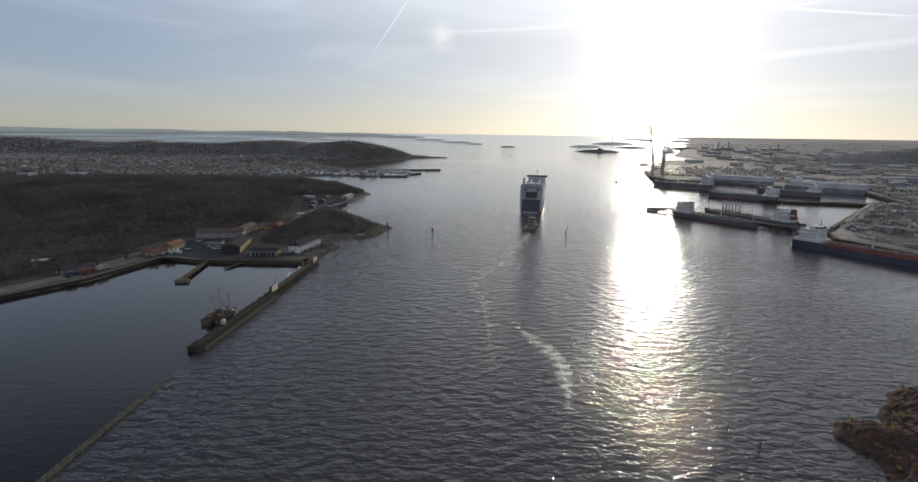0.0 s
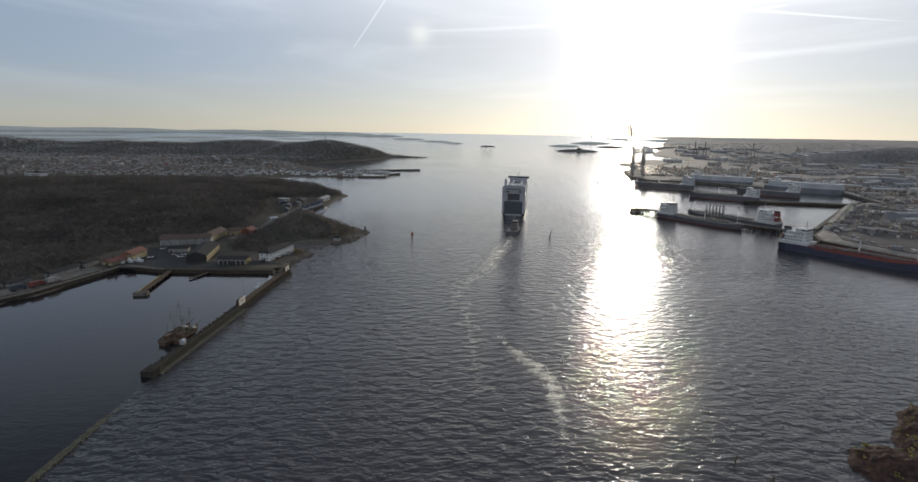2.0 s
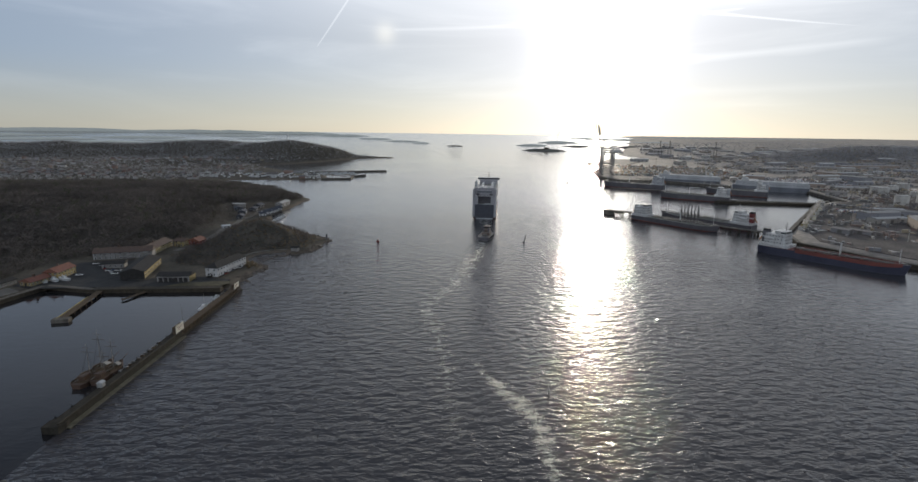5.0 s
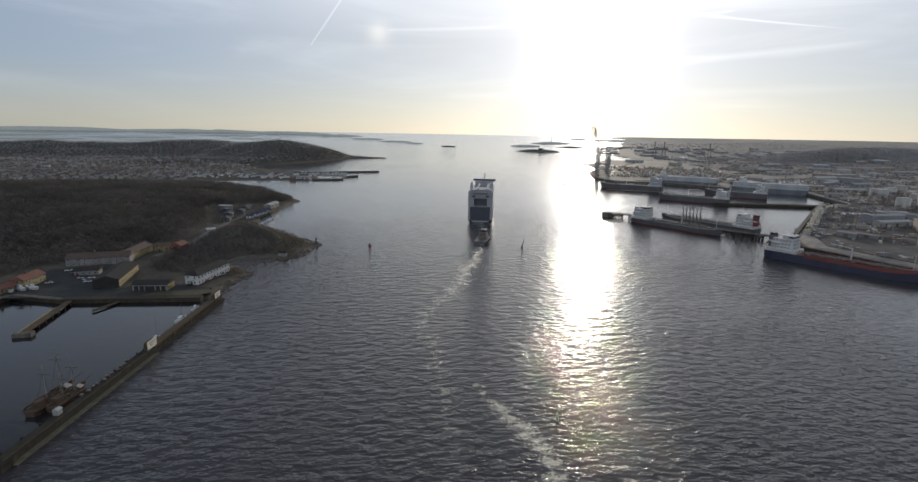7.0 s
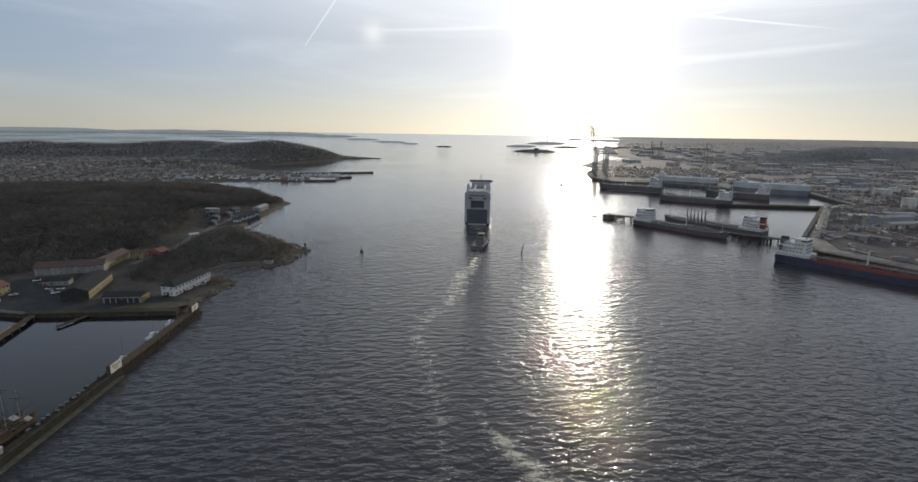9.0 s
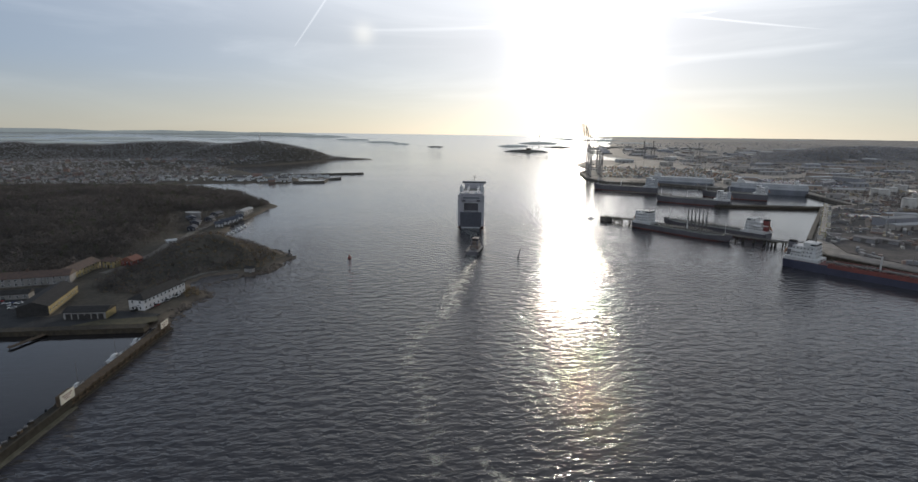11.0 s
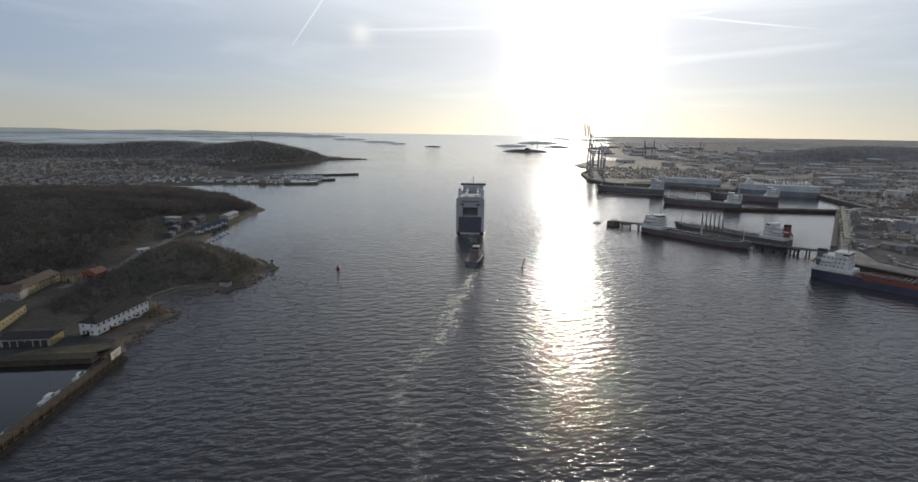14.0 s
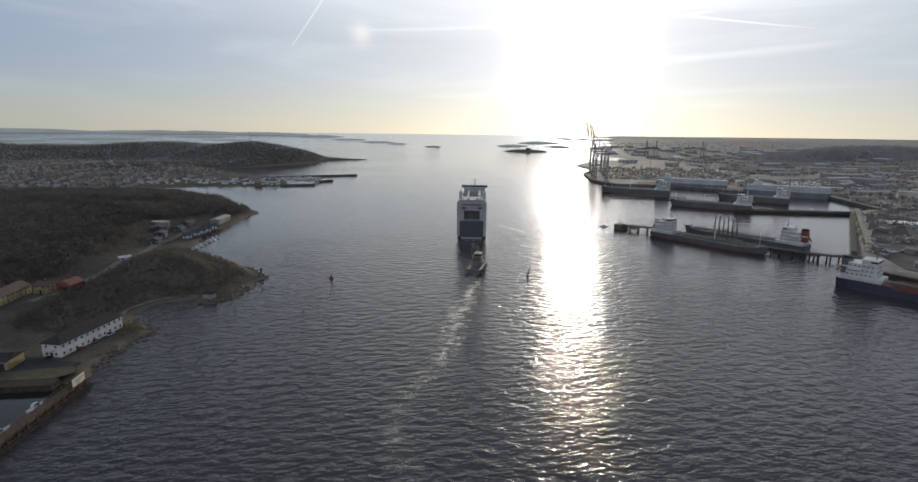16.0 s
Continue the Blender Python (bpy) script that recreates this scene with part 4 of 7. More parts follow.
def heading(x, y, x2, y2, z=0.0):
    """A pose at (x, y) whose own +y points to (x2, y2)."""
    return pose(x, y, z, 0, 0, math.degrees(math.atan2(-(x2 - x), y2 - y)))


# the outward-bound ro-ro ship
def roro(m, length, beam, top, label, hull_mat, upper_mat, name="cargo_ship", stern_open=True, group=""):
    ship = thing(name, m, label, "ship", group)
    d = top * 0.486
    part("hull", Build().loft(hull_rings(length, beam, d, 3.5, sheer=4, counter=0.97, bluff=0.14)), hull_mat, ship)
    band = [[(x * 1.004, y, min(z, 1.2)) for x, y, z in r] for r in hull_rings(length, beam, d, 3.0, counter=0.97, bluff=0.14)]
    part("waterline_band", Build().loft(band, cap=False), M_SHIP_BROWN, ship, "dull red band along the waterline")
    side, g = beam / 2, beam * 0.27
    up = top * 0.75
    # stern gate: two towers and a deck above a deep opening
    stern = Build()
    for sx in (-1, 1):
        a, b = sorted((sx * side, sx * g))
        stern.box(a, 0, d, b, 14, up)
    stern.box(-side, 9, d, side, 34, up)
    stern.box(-g, 0.5, up - 0.8, g, 9, up)
    part("stern_block", stern, upper_mat, ship)
    if stern_open:
        # dark panel at the back of the recess paints its inner shade
        part("stern_opening_shade_panel", Build().box(-g, 8.6, d + 0.2, g, 8.95, up - 0.9), M_SHIP_DARK, ship, "dark panel painting the shade in the recess above the vehicle ramp")
        part("stern_ramp", Build().box(-beam * 0.405, -0.5, 1.4, beam * 0.405, -0.05, d * 0.98), M_RAMP, ship, "dark blue-grey raised stern ramp")
        for sx in (-1, 1):
            part("ramp_rib", Build().box(sx * beam * 0.2 - 0.3, -0.7, 1.4, sx * beam * 0.2 + 0.3, -0.52, d * 0.97), M_RAMP, ship)
            part("stern_pillar", Build().box(sx * side * 0.91 - side * 0.085, -1.0, 2.5, sx * side * 0.91 + side * 0.085, -0.05, d), upper_mat, ship)
    part("side_house", Build().box(-side, 34, d, side, length * 0.8, up * 0.98).box(-side * 0.95, length * 0.8, d, side * 0.95, length * 0.86, up * 0.9), upper_mat, ship)
    # flat black panels paint the darkness inside the side openings
    vent = Build()
    for i in range(14):
        y = 40 + i * (length * 0.8 - 46) / 14
        for sx in (-1, 1):
            vent.box(sx * side - 0.06, y, up * 0.80, sx * side + 0.06, y + 3.2, up * 0.88)
    part("side_openings", vent, M_BLACK, ship)["kind"] = "stuff"
    # upper stern block with its ledges, corner towers and open after deck
    z = top
    part("upper_stern", Build().box(-side * 0.97, 2.2, up, side * 0.97, 30, z - 2.4).box(-side * 0.9, 5.0, z - 2.4, side * 0.9, 30, z), upper_mat, ship)
    for zz, w, y0 in ((up - 0.1, 1.01, -0.6), (up + 3.1, 1.0, 0.9), (z - 2.5, 0.99, 1.5)):
        led = part("stern_ledge", Build().box(-side * w, y0, zz, side * w, 3.0, zz + 0.35), upper_mat, ship)
        rl = Build()
        rail(rl, [(-side * w, y0 + 0.1, zz + 0.35), (side * w, y0 + 0.1, zz + 0.35)], every=2.5)
        part("railing", rl, M_STEEL, led)
    for sx in (-1, 1):
        part("corner_tower", Build().box(sx * side * 0.9 - side * 0.1, -0.3, d, sx * side * 0.9 + side * 0.1, 4.5, z - 1.0), upper_mat, ship)
        # no hollow here: dark panels on the flat stern paint the shade
        part("recess_shade_panel", Build().box(sx * side * 0.55 - 1.6, 2.1, up + 0.6, sx * side * 0.55 + 1.6, 2.25, up + 2.8), M_SHIP_DARK, ship, "dark panel painting a shaded recess in the stern")
    part("mooring_deck_shade_panel", Build().box(-side * 0.62, 2.08, up + 3.8, side * 0.62, 2.25, up + 5.6), M_SHIP_SLATE, ship, "slate panel painting the shade of an open mooring deck")
    part("after_locker", Build().box(-5, 6.5, z, -2.4, 9, z + 1.4), M_SHIP_WHITE, ship)
    part("after_winch", Build().beam((3.6, 7.6, z + 0.9), (6.4, 7.6, z + 0.9), 0.9, n=10), M_SHIP_WHITE, ship)
    for sx in (-1, 1):
        part("funnel", Build().loft([[(sx * side * 0.82 + x, 24 + y, z + h) for x, y in ((-1.6, -3), (1.6, -3), (1.6, 3), (-1.6, 3))] for h in (-4, 5.5)]).beam((sx * side * 0.82, 23, z + 5), (sx * side * 0.82, 22, z + 7.5), 0.6, 0.5, 8), M_SHIP_GREY, ship, "pale grey funnel casing")
    part("weather_deck", Build().box(-side * 0.93, 36, up * 0.98, side * 0.93, length * 0.8, up * 0.99 + 0.3), M_DECK_GREEN, ship, "grey weather deck")
    for i in range(16):
        yy = 44 + (i // 2) * 11.5
        xx = (-1) ** i * side * 0.45
        if yy < length * 0.72:
            part("trailer", Build().box(xx - 1.25, yy, up + 1.2, xx + 1.25, yy + 9.5, up + 3.9).box(xx - 1.1, yy + 0.5, up + 0.3, xx + 1.1, yy + 2.2, up + 1.2).box(xx - 1.1, yy + 7.2, up + 0.3, xx + 1.1, yy + 8.9, up + 1.2), M_SHIP_WHITE if i % 3 else M_SHIP_GREY, ship, "box trailer on the weather deck")
    yb = length * 0.76
    for k in range(2):
        part("bridge_deck", Build().box(-side * 0.9, yb, up + 2.9 * k, side * 0.9, yb + 15 - k * 1.5, up + 2.9 * k + 2.9), upper_mat, ship)
    zb = up + 5.8
    br = part("bridge", Build().box(-side * 1.12, yb + 4, zb, side * 1.12, yb + 9, zb + 2.9).box(-side * 1.15, yb + 3.6, zb + 2.9, side * 1.15, yb + 9.6, zb + 3.2), upper_mat, ship)
    part("bridge_glazing", Build().box(-side * 1.08, yb + 3.93, zb + 1.1, side * 1.08, yb + 4.0, zb + 2.3), M_PANE, br)
    part("radar_mast", Build().beam((0, yb + 7, zb + 3), (0, yb + 7, zb + 11), 0.6, 0.25).beam((-3, yb + 7, zb + 8), (3, yb + 7, zb + 8), 0.2).beam((-2, yb + 7, zb + 10.5), (2, yb + 7, zb + 10.5), 0.16), M_STEEL, ship)
    rb = Build()
    rail(rb, [(-side * 0.8, 9, z), (side * 0.8, 9, z), (side * 0.8, 36, z), (-side * 0.8, 36, z), (-side * 0.8, 9, z)], every=3)
    part("railing", rb, M_STEEL, ship)
    return ship


roro(pose(79, 668, 0, 0, 0, -10), 185, 27.5, 36, "white and grey ro-ro cargo ship under way with dark stern ramp", M_SHIP_GREY, M_SHIP_PALE)


def tug(m):
    ship = thing("tugboat", m, "dark tugboat under way behind the ro-ro ship", "boat")
    part("hull", Build().loft(hull_rings(32, 11.5, 3.0, 2.0, sheer=2.4, bluff=0.22, counter=0.9)), M_SHIP_DARK, ship)
    part("deck", Build().slab([(-5.2, 0.6), (5.2, 0.6), (5.3, 20), (3, 28), (-3, 28), (-5.3, 20)], 2.9, 3.12), M_SHIP_DARK, ship)
    bw = Build()
    for sx in (-1, 1):
        bw.add([(sx * 5.6, 0.5, 3), (sx * 5.7, 20, 3), (sx * 5.7, 20, 4.1), (sx * 5.6, 0.5, 4.1), (sx * 5.35, 0.5, 3), (sx * 5.45, 20, 3), (sx * 5.45, 20, 4.1), (sx * 5.35, 0.5, 4.1)], ((0, 1, 2, 3), (7, 6, 5, 4), (3, 2, 6, 7), (0, 3, 7, 4), (1, 5, 6, 2)))
    part("bulwark", bw, M_SHIP_DARK, ship)
    part("deckhouse", Build().slab([(-3.6, 10), (3.6, 10), (3.6, 21), (2.2, 24), (-2.2, 24), (-3.6, 21)], 3.1, 6.0), M_TUG, ship)
    part("upper_deckhouse", Build().slab([(-2.8, 13), (2.8, 13), (2.8, 20.5), (1.6, 22.5), (-1.6, 22.5), (-2.8, 20.5)], 6.0, 8.4), M_TUG, ship)
    wh = part("wheelhouse", Build().slab([(-2.4, 15), (2.4, 15), (2.4, 20), (1.4, 21.5), (-1.4, 21.5), (-2.4, 20)], 8.4, 11.2).slab([(-2.8, 14.5), (2.8, 14.5), (2.8, 20.4), (1.6, 22.1), (-1.6, 22.1), (-2.8, 20.4)], 11.2, 11.45), M_TUG, ship)
    part("glazing", Build().slab([(-2.44, 14.95), (2.44, 14.95), (2.44, 20), (1.43, 21.55), (-1.43, 21.55), (-2.44, 20)], 9.5, 10.6), M_PANE, wh)
    for sx in (-1, 1):
        part("funnel", Build().beam((sx * 2.4, 11.5, 6), (sx * 2.4, 11.2, 10.2), 0.75, 0.65, 8), M_SHIP_DARK, ship)
    part("mast", Build().beam((0, 16, 11.4), (0, 15.6, 19), 0.3, 0.12).beam((-1.6, 15.8, 15), (1.6, 15.8, 15), 0.1).beam((-1, 15.7, 17), (1, 15.7, 17), 0.1), M_STEEL, ship)
    part("towing_winch", Build().box(-1.6, 5.5, 3.1, 1.6, 8, 4.6).beam((-1.9, 6.8, 4.2), (1.9, 6.8, 4.2), 0.9, n=10), M_STEEL, ship)
    fb = Build()
    for i in range(9):
        for sx in (-1, 1):
            fb.beam((sx * 5.95, 1.5 + i * 2.2, 1.6), (sx * 5.95, 1.5 + i * 2.2, 2.9), 0.42, n=8)
    part("tyre_fenders", fb, M_BLACK, ship, "row of black tyre fenders")["kind"] = "stuff"
    return ship


tug(pose(62.0, 545, 0, 0, 0, -20))

# moored tankers
tanker(heading(263, 672, 316, 580), 106, 17, 5.2, M_SHIP_DARK, M_DECK_GREEN, M_SHIP_WHITE, M_SHIP_GREY, "dark coastal tanker with pale deckhouse moored at a jetty", 3, M_SHIP_BROWN)
tanker(heading(361, 590, 306, 681), 112, 18, 5.8, M_SHIP_DARK, M_DECK_GREEN, M_SHIP_WHITE, M_FUNNEL, "dark tanker with white deckhouse and red funnel moored at a jetty", 3, M_SHIP_BROWN, funnel_band=M_BLACK)
red_ship = tanker(heading(306, 499, 358, 419), 104, 19, 6.5, M_SHIP_BLUE, M_SHIP_RED, M_SHIP_WHITE, M_SHIP_DARK, "blue-hulled tanker with red deck and white deckhouse at its berth", 3, house_len=0.16, funnel_band=M_BLACK)
for sx in (-1, 1):
    rim = [[(sx * r[4][0] * 1.003, r[4][1], r[4][2] - 1.5), (sx * r[4][0] * 1.006, r[4][1], r[4][2] + 1.3), (sx * r[4][0] * 0.985, r[4][1], r[4][2] + 1.3), (sx * r[4][0] * 0.98, r[4][1], r[4][2] - 1.5)] for r in hull_rings(104, 19, 6.5, 3.5)[1:-1] if r[4][1] > 26]
    part("bulwark", Build().loft(rim), M_SHIP_RED, red_ship, "dull red bulwark along the deck edge")
tanker(heading(474, 816, 392, 884), 102, 17, 8.0, M_SHIP_DARK, M_DECK_GREEN, M_SHIP_WHITE, M_SHIP_GREY, "grey-black tanker moored along a breakwater", 3, M_SHIP_BROWN)
tanker(heading(580, 880, 500, 945), 95, 17, 9, M_SHIP_DARK, M_DECK_GREEN, M_SHIP_WHITE, M_SHIP_GREY, "dark tanker with white deckhouse behind a breakwater", 3, M_SHIP_BROWN)
tanker(heading(452, 983, 364, 1050), 112, 18, 9, M_SHIP_DARK, M_DECK_GREEN, M_SHIP_GREY, M_SHIP_GREY, "dark laden tanker moored at the outer berth", 4, M_SHIP_BROWN)


def car_carrier(m, length, beam, top, label):
    ship = thing("car_carrier", m, label, "ship", "ships moored in the port")
    d = top * 0.5
    part("hull", Build().loft(hull_rings(length, beam, d, 3.5, sheer=1, counter=0.95, bluff=0.12)), M_SHIP_SLATE, ship, "slate grey lower hull")
    rings = [[(x * 0.995, y * 0.985 + 1, d if k in (0, 1) else top) for k, (x, y) in enumerate(((r[4][0], r[4][1]), (r[3][0], r[3][1]), (r[3][0], r[3][1]), (r[4][0], r[4][1])))] for r in hull_rings(length, beam, d, 3.5, sheer=0, counter=0.95, bluff=0.12)[:-1]]
    part("cargo_casing", Build().loft(rings), M_SHIP_GREY, ship, "pale grey slab-sided cargo decks")
    part("side_rib", Build().box(-beam * 0.502, 4, top * 0.72, beam * 0.502, length * 0.86, top * 0.735), M_STEEL, ship)
    house = part("accommodation", Build().box(-beam * 0.46, length * 0.78, top, beam * 0.46, length * 0.88, top + 3).box(-beam * 0.4, length * 0.79, top + 3, beam * 0.4, length * 0.87, top + 5.6), M_SHIP_WHITE, ship)
    br = part("bridge", Build().box(-beam * 0.52, length * 0.83, top + 5.6, beam * 0.52, length * 0.87, top + 8.2), M_SHIP_WHITE, ship)
    part("bridge_window", Build().box(-beam * 0.5, length * 0.825, top + 6.5, beam * 0.5, length * 0.872, top + 7.6), M_PANE, br)
    part("radar_mast", Build().beam((0, length * 0.85, top + 8), (0, length * 0.85, top + 16), 0.4, 0.2).beam((-2, length * 0.85, top + 12), (2, length * 0.85, top + 12), 0.15), M_STEEL, ship)
    part("funnel", Build().loft([[(x, y + 14, top + z) for x, y in ((-3, 0), (3, 0), (2.6, 6), (-2.6, 6))] for z in (0, 6)]), M_SHIP_WHITE, ship)
    part("stern_ramp", Build().box(-beam * 0.2, -1.2, 2, beam * 0.35, -0.05, top * 0.8), M_SHIP_GREY, ship)
    for i in range(12):
        for sx in (-1, 1):
            part("roof_vent", Build().drum(sx * beam * 0.36, 24 + i * length * 0.045, top, top + 1.8, 0.9, 8), M_SHIP_WHITE, ship)
    return ship


car_carrier(heading(612, 1073, 516, 1146), 124, 20, 17, "long grey slab-sided car carrier moored at the far quay")
car_carrier(heading(697, 938, 598, 1003), 122, 20, 18, "grey car carrier with white bridge at the inner quay")

# ---- western harbour ----
M_WHITE_WALL = material("white_render", (0.66, 0.66, 0.66), (0.50, 0.49, 0.48), 0.3, 0.8, stretch=(1, 1, 0.4))
M_YELLOW = material("yellow_render", (0.38, 0.3, 0.13), (0.27, 0.21, 0.095), 0.3, 0.8, stretch=(1, 1, 0.4))
M_RED_WALL = material("falu_red_boards", (0.33, 0.06, 0.04), (0.22, 0.045, 0.03), 0.4, 0.85, stretch=(1, 1, 0.2))
M_BLUE_WALL = material("blue_grey_boards", (0.07, 0.077, 0.095), (0.046, 0.05, 0.064), 0.4, 0.8, stretch=(1, 1, 0.2))
M_GREY_WALL = material("grey_render", (0.30, 0.29, 0.28), (0.20, 0.19, 0.18), 0.3, 0.8, stretch=(1, 1, 0.4))
M_SLATE = material("dark_roof_felt", (0.055, 0.052, 0.05), (0.035, 0.033, 0.032), 0.5, 0.75, bump=0.2, bump_scale=3, spec=0.12)
M_TILE = material("orange_roof_tiles", (0.23, 0.09, 0.06), (0.155, 0.065, 0.047), 0.6, 0.75, bump=0.4, bump_scale=4)
M_BROWN_ROOF = material("brown_roof_tiles", (0.13, 0.085, 0.065), (0.08, 0.055, 0.045), 0.6, 0.8, bump=0.3, bump_scale=4)
M_TIMBER = material("weathered_timber", (0.14, 0.105, 0.072), (0.075, 0.055, 0.04), 0.8, 0.85, stretch=(1, 1, 0.3), bump=0.3, spec=0.12)
M_YELLOW_EDGE_SUN = material("yellow_edge_paint_and_sun_tint", (0.44, 0.36, 0.1), (0.27, 0.22, 0.08), 0.7, 0.7)
M_TYRE = material("rubber", (0.02, 0.02, 0.02), None, 2.0, 0.8)
M_CAR = palette("car_paint", [(0.6, 0.6, 0.6), (0.05, 0.05, 0.055), (0.7, 0.7, 0.68), (0.25, 0.03, 0.03), (0.05, 0.07, 0.16), (0.2, 0.2, 0.21), (0.75, 0.75, 0.75)], 0.25)
M_HULL_WOOD = material("tarred_wooden_hull", (0.13, 0.08, 0.055), (0.07, 0.045, 0.032), 1.0, 0.45, stretch=(1, 0.2, 1))
M_SPAR = material("pale_painted_spars", (0.36, 0.34, 0.31), (0.25, 0.23, 0.2), 0.8, 0.5)
M_PLASTIC = material("white_boat_plastic", (0.62, 0.63, 0.63), (0.48, 0.49, 0.49), 0.6, 0.3)
M_PALE_ROOF = material("light_metal_roof", (0.42, 0.42, 0.41), (0.28, 0.28, 0.27), 0.3, 0.6)
M_CREAM = material("cream_board", (0.78, 0.74, 0.62), (0.62, 0.58, 0.47), 0.35, 0.7)


def west_z(x, y):
    return float(west_height(np.array([float(x)]), np.array([float(y)]))[0])


FRAME_MESH = Build().box(-0.6, -0.05, 0, 0.6, 0.04, 0.1).box(-0.6, -0.05, 1.3, 0.6, 0.04, 1.4).box(-0.6, -0.05, 0.1, -0.5, 0.04, 1.3).box(0.5, -0.05, 0.1, 0.6, 0.04, 1.3).box(-0.04, -0.04, 0.1, 0.04, 0.03, 1.3).mesh("window", M_PLASTIC)
PANE_MESH = Build().box(-0.5, -0.02, 0.1, 0.5, 0.02, 1.3).mesh("pane", M_PANE)


def window(parent, m):
    w = new("window", FRAME_MESH)
    w.parent, w.matrix_basis = parent, m
    p = new("pane", PANE_MESH)
    p.parent = w


def house(m, w, l, h, roof_h, wall, roof, label, name="house", group="", along="y", hip=0.0, floors=2, gap=3.0, chimney=True, glazed=True, door=True, plinth=True, over=0.5):
    """w across (x, centred), l along (y, from 0); its walls stand on z = 0."""
    ob = thing(name, m, label, "building", group)
    body = Build().box(-w / 2, 0, -2.5, w / 2, l, h)
    if not hip:
        if along == "y":
            for y, s in ((0.0, 1), (l, -1)):
                body.add([(-w / 2, y, h), (w / 2, y, h), (0, y, h + roof_h * 0.97)], ((0, 1, 2) if s > 0 else (2, 1, 0),))
        else:
            for x, s in ((w / 2, 1), (-w / 2, -1)):
                body.add([(x, 0, h), (x, l, h), (x, l / 2, h + roof_h * 0.97)], ((0, 1, 2) if s > 0 else (2, 1, 0),))
    part("wall", body, wall, ob)
    part("roof", Build().gable(-w / 2, 0, w / 2, l, h + 0.05, h + roof_h + 0.05, over, 0.3, along, hip), roof, ob)
    if plinth:
        part("plinth", Build().box(-w / 2 - 0.08, -0.08, -2.5, w / 2 + 0.08, l + 0.08, 0.5), M_CONCRETE, ob)
    if chimney:
        part("chimney", Build().box(-0.5, l * 0.4, h + roof_h * 0.5, 0.5, l * 0.4 + 1.0, h + roof_h + 1.3).box(-0.62, l * 0.4 - 0.12, h + roof_h + 1.3, 0.62, l * 0.4 + 1.12, h + roof_h + 1.5), M_BROWN_ROOF, ob)
    if door:
        part("door", Build().box(-0.6, -0.1, 0.0, 0.6, 0.05, 2.2).box(-0.75, -0.06, 2.2, 0.75, 0.06, 2.35), M_SLATE, ob)
    if glazed:
        fh = h / floors
        for k in range(floors):
            z = k * fh + fh * 0.35
            n = max(1, int(l / gap))
            for i in range(n):
                y = (i + 0.5) * l / n
                window(ob, pose(w / 2 + 0.02, y, z, 0, 0, 90))
                window(ob, pose(-w / 2 - 0.02, y, z, 0, 0, -90))
            n = max(1, int(w / gap))
            for i in range(n):
                x = -w / 2 + (i + 0.5) * w / n
                if abs(x) > 1.4 or k:
                    window(ob, pose(x, -0.02, z, 0, 0, 0))
    return ob


def car(m):
    c = thing("car", m, "parked passenger car on the quay yard", "car", "cars in the harbour yard")
    body = Build().loft([[(-0.85 * a, y, 0.35), (0.85 * a, y, 0.35), (0.88 * a, y, z), (-0.88 * a, y, z)] for y, a, z in ((-2.15, 0.9, 0.75), (-1.9, 1, 0.85), (0.9, 1, 0.9), (1.9, 0.98, 0.8), (2.15, 0.88, 0.65))])
    part("body", body, M_CAR, c)
    part("cabin", Build().loft([[(-0.78, -1.6, 0.86), (0.78, -1.6, 0.86), (0.78, 0.95, 0.86), (-0.78, 0.95, 0.86)], [(-0.62, -1.15, 1.42), (0.62, -1.15, 1.42), (0.62, 0.2, 1.42), (-0.62, 0.2, 1.42)]]), M_PANE, c)
    for x in (-0.8, 0.8):
        for y in (-1.35, 1.3):
            part("wheel", Build().beam((x - 0.1, y, 0.32), (x + 0.1, y, 0.32), 0.32, n=10), M_TYRE, c)
    return c


# quays: stone walls with a coping, level tops
def quay(name, line, width, top, label, coping=M_CONCRETE, body=M_WALL_WET, bottom=-4.0):
    ob = thing(name, Matrix(), label, "quay", kind="structure")
    for (x0, y0), (x1, y1) in zip(line, line[1:]):
        d = Vector((x1 - x0, y1 - y0, 0))
        m = heading(x0, y0, x1, y1)
        n = max(1, round(d.length / 6.0))
        q = d.length / n
        part("quay_wall", Build().box(-width, -0.3, bottom, 0, d.length + 0.3, top - 0.45, m), body, ob)
        blk = Build().box(-width + 0.02, 0.02, -0.45, 0.16, q - 0.02, 0.0).mesh("coping_stone", coping)
        for i in range(n):
            c = new("coping_stone", blk)
            c.parent = ob
            c.matrix_basis = m @ pose(0, i * q, top + 0.015 * ((i * 7) % 3))
    return ob


quay("quay_west", [(-330, 236), (-271, 302), (-248, 341), (-232, 403), (-200, 394)], 3.0, 2.7, "old stone quay wall with pale coping along the basin")
quay("quay_basin", [(-200, 394), (-124, 394)], 5.6, 2.6, "low dark stone quay at the inner end of the basin", coping=M_WALL_WET)
solid("quay_road", Build().slab([(-345, 232), (-333, 224), (-277, 300), (-255, 340), (-240, 392), (-252, 400), (-268, 345), (-290, 303)], 2.3, 2.72), M_GRAVEL, "pale gravel road along the stone quay", "road", kind="structure")
